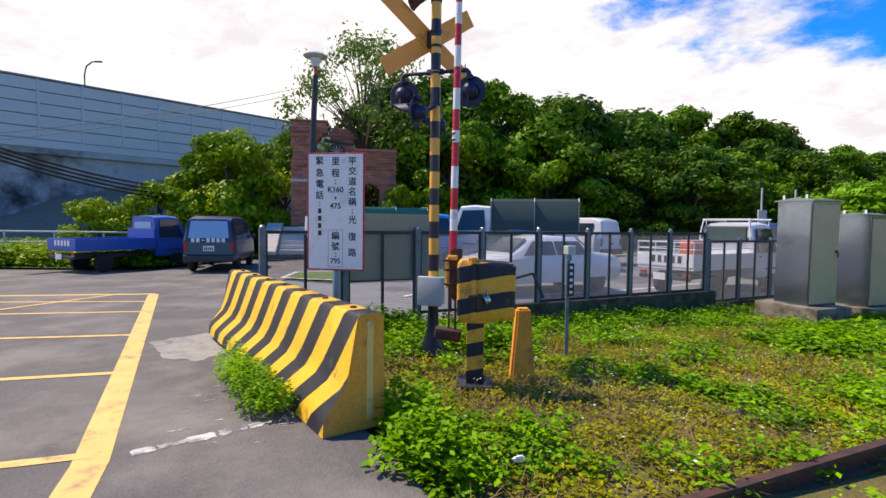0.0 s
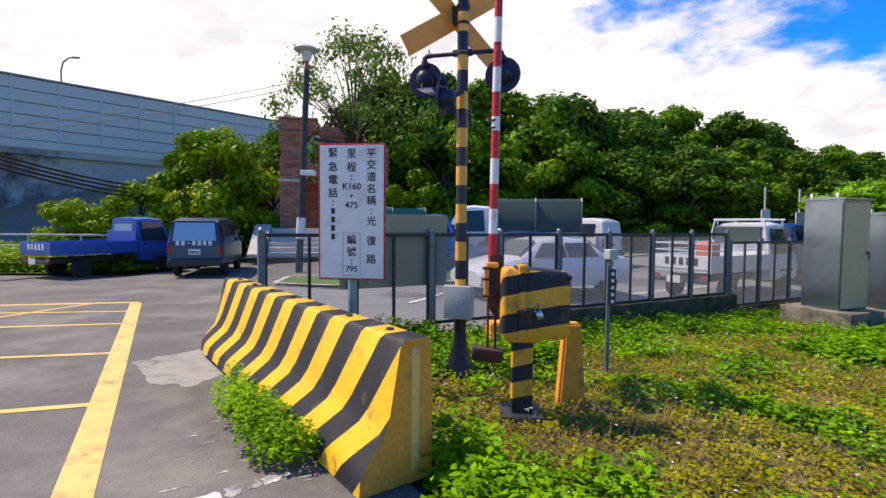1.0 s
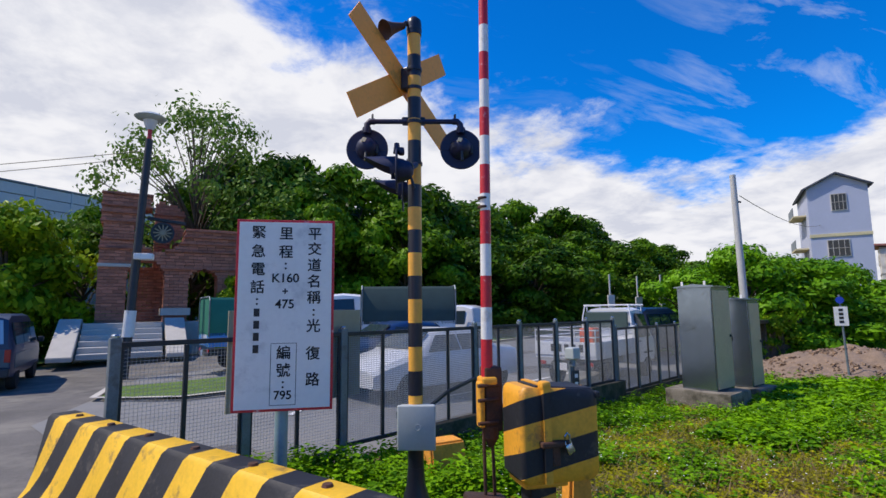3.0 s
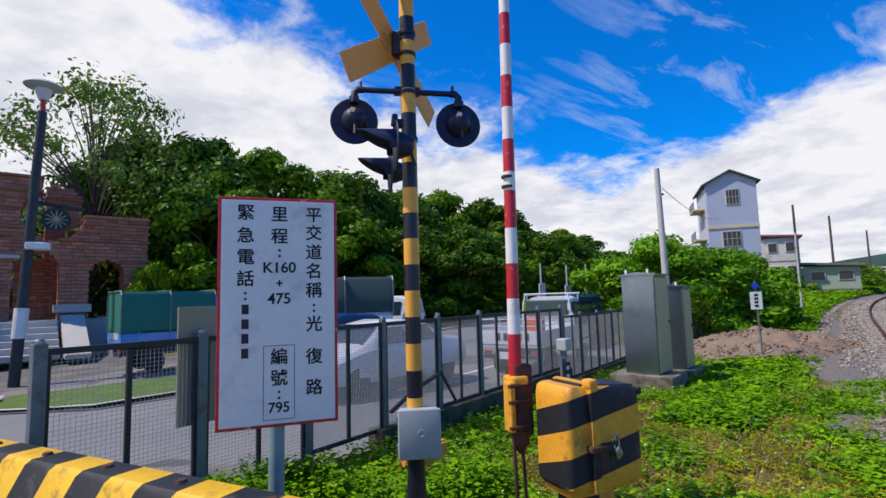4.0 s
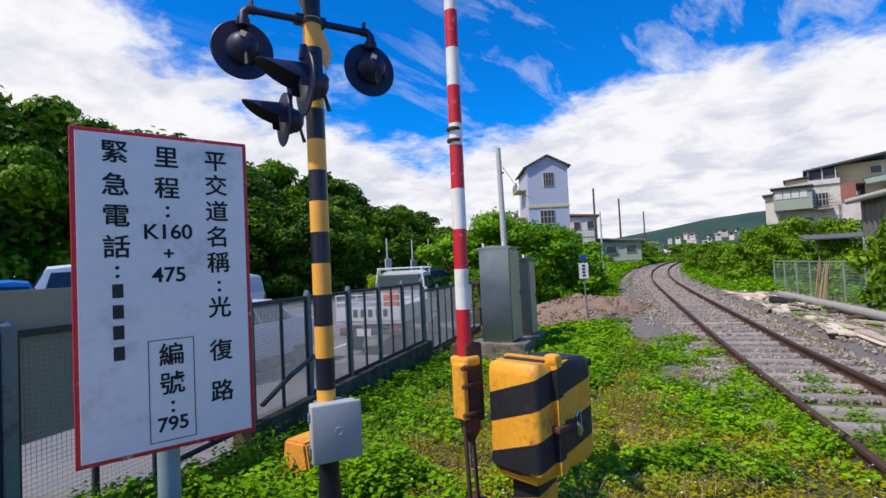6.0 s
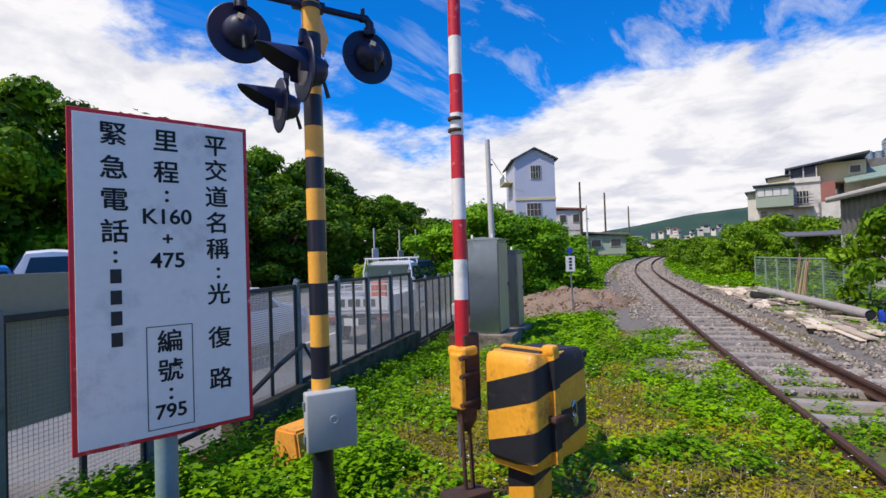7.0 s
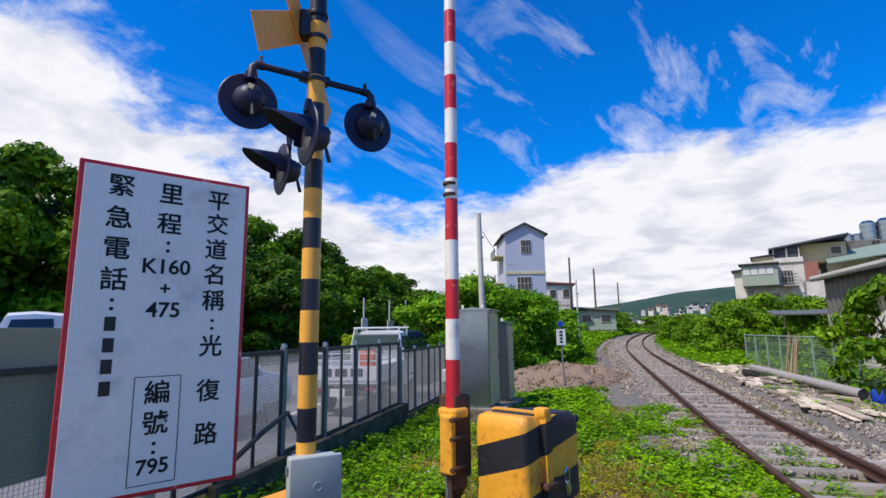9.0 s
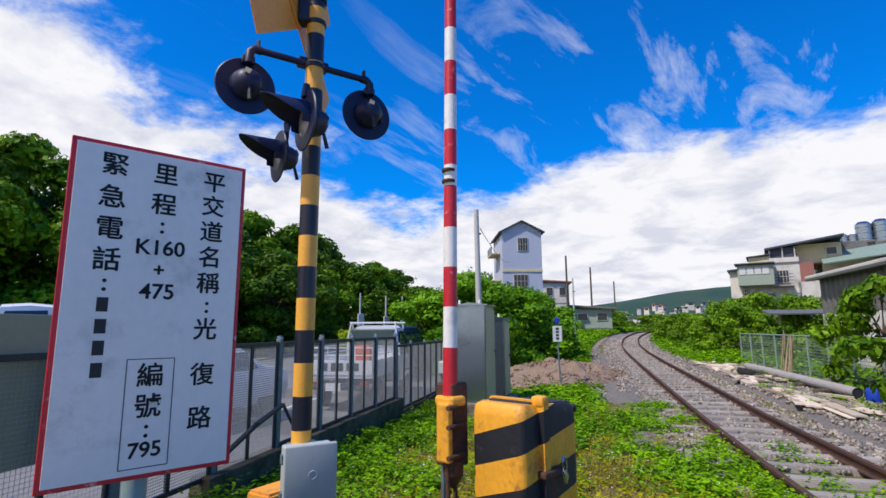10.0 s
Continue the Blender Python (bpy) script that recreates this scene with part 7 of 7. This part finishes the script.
# broad-leaved trees and shrubs on the south side
TREE_F = tree_kind(17, 3.3, 1.6, CROWN_MID, 26, 90, 0.125, 0.10, thin=False, label="young broad-leaved tree by the net fence")
TREE_F.matrix_basis = Matrix.Translation((11.6, -0.35, -0.3))
copy_thing(TREE_F, Matrix.Translation((13.4, 0.55, -0.3)) @ Matrix.Rotation(2.0, 4, "Z") @ Matrix.Diagonal((0.9, 0.9, 0.92, 1)))
copy_thing(TREE_F, Matrix.Translation((9.6, -0.95, -0.3)) @ Matrix.Rotation(4.0, 4, "Z") @ Matrix.Diagonal((0.9, 0.9, 0.75, 1)))
TREE_G = tree_kind(18, 2.6, 2.2, CROWN_MID, 30, 190, 0.10, 0.05, label="dense green shrub beside the track", name="shrub")
TREE_G.matrix_basis = Matrix.Translation((29.0, 5.4, 0.1))
for i_, (x_, y_, a_, b_) in enumerate(((33, 7.4, 0.9, 0.8), (25.5, 3.2, 0.7, 0.6), (37, 8.8, 1.0, 0.9), (42, 10.6, 1.1, 0.95), (30, 2.8, 1.2, 1.2), (35, 4.8, 1.3, 1.35), (47, 12.2, 1.2, 0.9), (40, 7.0, 1.3, 1.3), (53, 13.6, 1.2, 0.8), (22.5, 1.2, 0.8, 0.8), (62, 15, 1.5, 0.9), (60, 30, 1.6, 1.1), (52, 26, 1.2, 0.8), (66, 33, 2, 1.3), (75, 30, 2.4, 1.4), (88, 24, 2.4, 1.1), (92, 34, 3, 1.6))):
    copy_thing(TREE_G, Matrix.Translation((x_, y_, ground_z(x_, y_) - 0.1)) @ Matrix.Rotation(i_ * 1.3, 4, "Z") @ Matrix.Diagonal((a_, a_, b_, 1)))


def shed():
    """A long lean-to with ribbed sheet walls over a white lower wall."""
    a, b = Vector((23.2, 1.7)), Vector((11.5, -2.6))
    d = b - a
    m_ = Matrix.Translation((a.x, a.y, -0.4)) @ Matrix.Rotation(math.atan2(d.y, d.x), 4, "Z")
    top = thing("shed", m_, "long grey sheet-metal shed with a white lower wall", "shed")
    ln = d.length
    part("lower_wall", box(ln, 0.2, 2.4, (ln / 2, 0.1, 1.2), 0.02), WALL_WHITE, top, "stained white lower wall")
    bm = bmesh.new()
    prev = None
    for k in range(int(ln / 0.11)):
        yy = -0.03 if (k // 2) % 2 else 0.03
        row = [bm.verts.new((k * 0.11, yy, 2.4)), bm.verts.new((k * 0.11, yy, 3.85))]
        if prev:
            bm.faces.new((prev[0], row[0], row[1], prev[1]))
        prev = row
    part("ribbed_wall", bm, SHEET, top, "dark ribbed sheet-metal wall")
    part("wall_backing", box(ln, 0.06, 1.45, (ln / 2, 0.08, 3.12)), SHEET, top)
    part("roof", box(ln + 0.6, 4.6, 0.10, (ln / 2, 1.9, 4.15), 0.02, Matrix.Rotation(radians(9), 4, "X")), SHEET, top, "sloping sheet roof")
    part("eave", box(ln + 0.6, 0.12, 0.12, (ln / 2, -0.32, 3.9), 0.02), WALL_WHITE, top, "pale eave strip")
    for k in range(6):
        part("crate_stack", box(0.7, 0.3, 1.0, (4.0 + k * 1.1, -0.3, 0.9), 0.03), WALL_CREAM if k % 2 else WALL_WHITE, top)


shed()


def town_house(m_, w, dp, floors, fl, wall, roof, label, bays=3, overhang=0.4, side_windows=2):
    top = thing("house", m_, label, "house")
    h = floors * fl
    part("wall", box(w, dp, h, (w / 2, dp / 2, h / 2), 0.03), wall, top)
    part("roof", box(w + overhang * 2, dp + overhang * 2, 0.22, (w / 2, dp / 2, h + 0.12), 0.03, Matrix.Rotation(radians(4), 4, "Y")), roof, top, "flat overhanging roof")
    for f in range(floors):
        part("floor_band", box(w + 0.08, dp + 0.08, 0.14, (w / 2, dp / 2, (f + 1) * fl - 0.1), 0.02), CONCRETE, top)
        for k in range(bays):
            window_in(top, w * (k + 0.5) / bays, f * fl + fl * 0.55, w / bays * 0.55, fl * 0.42, -0.05, grille=False)
        for k in range(side_windows):
            wn = part("window", box(0.08, dp / side_windows * 0.5, fl * 0.42, (-0.05, dp * (k + 0.5) / side_windows, f * fl + fl * 0.55), 0.01), WALL_WHITE, top)
            part("pane", box(0.05, dp / side_windows * 0.5 - 0.14, fl * 0.42 - 0.14, (-0.08, dp * (k + 0.5) / side_windows, f * fl + fl * 0.55)), WINDOW, wn)
    return top


def row_house():
    """The near end of a terrace: white walls, a sage-green jetty and stepped roofs."""
    m_ = Matrix.Translation((40.9, 7.0, 0.0)) @ Matrix.Rotation(radians(-86), 4, "Z")
    top = thing("terrace_house", m_, "white stepped terrace house with a sage-green glazed jetty", "house")
    part("wall", box(2.7, 7.0, 6.2, (1.35, 3.5, 2.6), 0.03), WALL_WHITE, top, "white stained wall")
    part("roof", box(2.9, 7.4, 0.12, (1.3, 3.4, 5.78), 0.02, Matrix.Rotation(radians(-4), 4, "Y")), ROOF_DARK, top)
    jt = part("jetty", box(2.25, 1.2, 1.5, (1.68, -0.45, 5.2), 0.03), WALL_SAGE, top, "sage-green boxed jetty")
    for k in range(4):
        part("pane", box(0.40, 0.05, 0.5, (0.88 + k * 0.48, -1.06, 5.5)), LAMP_WHITE, jt)
    part("jetty_roof", box(2.5, 1.6, 0.10, (1.65, -0.5, 6.02), 0.02), ROOF_DARK, top)
    part("roof_room", box(1.3, 2.4, 0.62, (1.95, 1.6, 6.35), 0.02), WALL_CREAM, top, "small cream roof room")
    part("roof_room_roof", box(1.6, 2.8, 0.08, (1.95, 1.6, 6.72), 0.01, Matrix.Rotation(radians(-5), 4, "Y")), ROOF_DARK, top)
    window_in(top, 1.0, 4.0, 0.55, 0.6, -0.04)
    window_in(top, 2.1, 3.0, 0.5, 0.8, -0.04, grille=False)
    part("ledge", box(2.8, 0.9, 0.12, (1.35, -0.4, 2.95), 0.02), CONCRETE, top)
    part("awning", box(1.5, 1.0, 0.06, (2.0, -0.5, 3.75), 0.01, Matrix.Rotation(radians(14), 4, "X")), SHEET, top, "grey sheet awning")
    # the taller next house; a solid dark block imitates its open floor's shade
    part("wall", box(1.75, 7.0, 6.7, (3.55, 3.9, 2.85), 0.03), WALL_WHITE, top)
    part("top_floor", box(1.7, 6.5, 1.0, (3.45, 3.8, 6.75), 0.03), ROOF_DARK, top, "solid dark block for the shaded inside of the open top floor")
    for x in (2.65, 3.45, 4.2):
        part("roof_post", box(0.08, 0.08, 1.0, (x, 0.42, 6.75)), WALL_WHITE, top)
    part("parapet", box(1.8, 0.12, 0.35, (3.5, 0.34, 6.3), 0.01), WALL_WHITE, top)
    window_in(top, 3.35, 5.1, 0.8, 1.0, 0.36)
    part("balcony_slab", box(1.3, 0.9, 0.1, (3.3, 0.0, 4.4), 0.02), CONCRETE, top)
    for k in range(4):
        part("balcony_rail", box(1.3, 0.04, 0.04, (3.3, -0.42, 4.55 + k * 0.22)), DARK_STEEL, top)
    part("yellow_wall", box(2.7, 6.0, 1.4, (5.65, 4.2, 6.75), 0.03), WALL_CREAM, top, "pale yellow upper wall")
    window_in(top, 6.4, 6.85, 0.7, 0.6, 1.16, grille=False)
    part("roof", box(4.8, 7.2, 0.14, (4.75, 3.8, 7.5), 0.02, Matrix.Rotation(radians(-8), 4, "Y")), ROOF_DARK, top, "thin dark tilted roof")
    part("brick_wall", box(0.95, 2.0, 1.4, (4.75, 1.4, 5.35), 0.02), ROOF_RED, top, "red-brown upper wall")
    part("low_wall", box(1.6, 4.0, 5.0, (5.0, 2.4, 2.2), 0.03), WALL_WHITE, top)
    # next houses along, with roof tanks
    part("wall", box(7.0, 7.0, 6.2, (9.3, 5.2, 3.1), 0.03), WALL_WHITE, top)
    part("green_roof", box(5.2, 3.4, 0.12, (8.3, 1.2, 6.6), 0.02, Matrix.Rotation(radians(18), 4, "X") @ Matrix.Rotation(radians(-7), 4, "Y")), GREEN_NET, top, "pale green sloping roof")
    part("shed_top", box(2.4, 4.0, 1.0, (7.9, 4.6, 7.1), 0.02), SHEET, top)
    part("shed_top", box(3.6, 4.0, 1.2, (10.4, 4.6, 6.9), 0.02), SHEET, top)
    for k, (x, r, z, hh) in enumerate(((7.45, 0.32, 7.6, 0.75), (8.0, 0.30, 7.6, 0.7), (8.7, 0.5, 7.5, 1.7), (9.7, 0.5, 7.5, 1.8))):
        tk = part("tank", lathe([(r, 0), (r, hh * 0.85), (r * 0.6, hh * 0.97), (0, hh)], 18, m=Matrix.Translation((x, 4.0, z))), STEEL, top, "steel water tank", smooth=True)
        for q in range(3):
            part("hoop", lathe([(r + 0.004, z + hh * (0.2 + 0.25 * q)), (r + 0.02, z + hh * (0.215 + 0.25 * q)), (r + 0.004, z + hh * (0.23 + 0.25 * q))], 18, m=Matrix.Translation((x, 4.0, 0))), GALV, tk)
    return top


row_house()
lean_ = part("lean_to_roof", box(3.2, 1.5, 0.08, (0, 0, 0), 0.01, Matrix.Rotation(radians(8), 4, "X")), SHEET)
lean_.matrix_basis = Matrix.Translation((27.5, 2.4, 2.2)) @ Matrix.Rotation(radians(-75), 4, "Z")
tagged(lean_, "rusty lean-to roof sheets over a yard", "roof")
for i_ in range(4):
    p_ = part("prop", rod((27.0 + 0.4 * (i_ // 2), 1.0 + 2.4 * (i_ % 2), -0.4), (27.0 + 0.4 * (i_ // 2), 1.0 + 2.4 * (i_ % 2), 2.15), 0.04, n=6), WOOD)
    tagged(p_, "thin wooden prop under the lean-to roof", "post", "props of the lean-to")

# low houses along the line, far off
town_house(Matrix.Translation((60.5, 31.5, -0.5)) @ Matrix.Rotation(radians(-62), 4, "Z"), 3.4, 5, 3, 2.7, WALL_WHITE, ROOF_RED, "far white house with a red roof", 2)
town_house(Matrix.Translation((53.0, 24.4, -0.5)) @ Matrix.Rotation(radians(-68), 4, "Z"), 4.2, 6, 2, 2.1, WALL_SAGE, SHEET, "low far grey house by the line", 2, 0.5)
for i_, (x_, y_, h_) in enumerate(((61.7, 28.6, 9.9), (72.3, 29.2, 9.4), (95, 33, 9), (30.5, 15.2, 4.6))):
    far_pole(x_, y_, h_, 0.16 if i_ < 3 else 0.07, "dark far utility pole" if i_ < 3 else "thin pale pole beside the line", material=BARK if i_ < 3 else POLE_CONC)
rt = random.Random(12)
for i_ in range(90):
    k_ = rt.random()
    x_, y_ = 330 + 90 * rt.random(), 190 - 170 * k_
    w_, h_ = rt.uniform(2.2, 4.5), rt.uniform(1.0, 2.0)
    z_ = 5 + 15 * rt.random() * (0.35 + 0.65 * k_)
    hb_ = thing("far_house", Matrix.Translation((x_, y_, z_)) @ Matrix.Rotation(rt.random() * 3, 4, "Z"), "tiny pale house on the far hillside", "house", "houses on the far hillside")
    part("wall", box(w_, w_ * 0.8, h_ + 3, (0, 0, h_ / 2 - 1.5), 0.05), WALL_WHITE, hb_)
    part("roof", box(w_ + 1, w_ * 0.8 + 1, 0.5, (0, 0, h_ + 0.25), 0.05), (ROOF_DARK, ROOF_RED, WALL_WHITE)[i_ % 3], hb_)
    part("window", box(w_ * 0.6, w_ * 0.82, 1.2, (0, 0, h_ * 0.55)), WINDOW, hb_)


# ---- cables ----
def cable(name, a, b, sag, r, label):
    a, b = Vector(a), Vector(b)
    pts = [a + (b - a) * k / 16 - Vector((0, 0, sag * 4 * (k / 16) * (1 - k / 16))) for k in range(17)]
    tagged(part(name, tube(pts, r, 5), CABLE), label, "cable")


cable("cable", (-4.6, 17.4, 6.4), (-34, 24, 5.0), 0.9, 0.012, "thin black overhead cable from the lamp post")
cable("cable", (-4.6, 17.4, 6.2), (-34, 24.5, 4.5), 0.8, 0.012, "thin black overhead cable from the lamp post")
for k_ in range(4):
    cable("thick_cable", (-15.02, 15.42, 4.00 - 0.13 * k_), (-12.53, 22.86, 3.00 - 0.17 * k_), 0.2, 0.045, "thick black cable bundle slung below the wall")
cable("cable", (13.65, 12.05, 5.3), (45.5, 28.2, 8.6), 0.5, 0.014, "thin black cable to the tall blue house")


# small posts with boards in the car park
def lot_sign(x, y, h):
    top = thing("car_park_sign", Matrix.Translation((x, y, ground_z(x, y))), "slim white post with a small white board", "sign", "small signs in the car park")
    part("post", rod((0, 0, -0.1), (0, 0, h), 0.035, n=8), POLE_CONC, top)
    part("board", box(0.34, 0.05, 0.5, (0, -0.05, h - 1.1), 0.01), WALL_WHITE, top)


lot_sign(12.3, 17.1, 3.0)
lot_sign(13.1, 16.4, 2.9)
lot_sign(16.0, 18.0, 3.0)
for i_, (x_, y_, w_) in enumerate(((14.2, 19.2, 3.0), (16.8, 19.6, 2.2))):
    rnd_ = np.random.RandomState(60 + i_)
    hg_ = thing("hedge", Matrix.Translation((x_, y_, ground_z(x_, y_))) @ Matrix.Rotation(0.4, 4, "Z"), "clipped green hedge in the car park", "hedge")
    leaves("foliage", rnd_, [(rnd_.uniform(-w_ / 2, w_ / 2), rnd_.uniform(-0.3, 0.3), rnd_.uniform(0.3, 1.3), 0.35) for _ in range(40)], 90, 0.06, CROWN_LIGHT, hg_)
    part("stems", rod((0, 0, -0.1), (0, 0, 0.5), 0.06, n=6), BARK, hg_)
litter_ = part("plastic_bag", lathe([(0.02, 0), (0.045, 0.02), (0.02, 0.045), (0.03, 0.07), (0, 0.09)], 6), WHITE)
litter_.matrix_basis = Matrix.Translation((-0.42, 1.35, 0.02)) @ Matrix.Rotation(0.9, 4, "X") @ Matrix.Diagonal((1.0, 0.45, 1.1, 1))
tagged(litter_, "crumpled white plastic bag in the weeds", "litter")
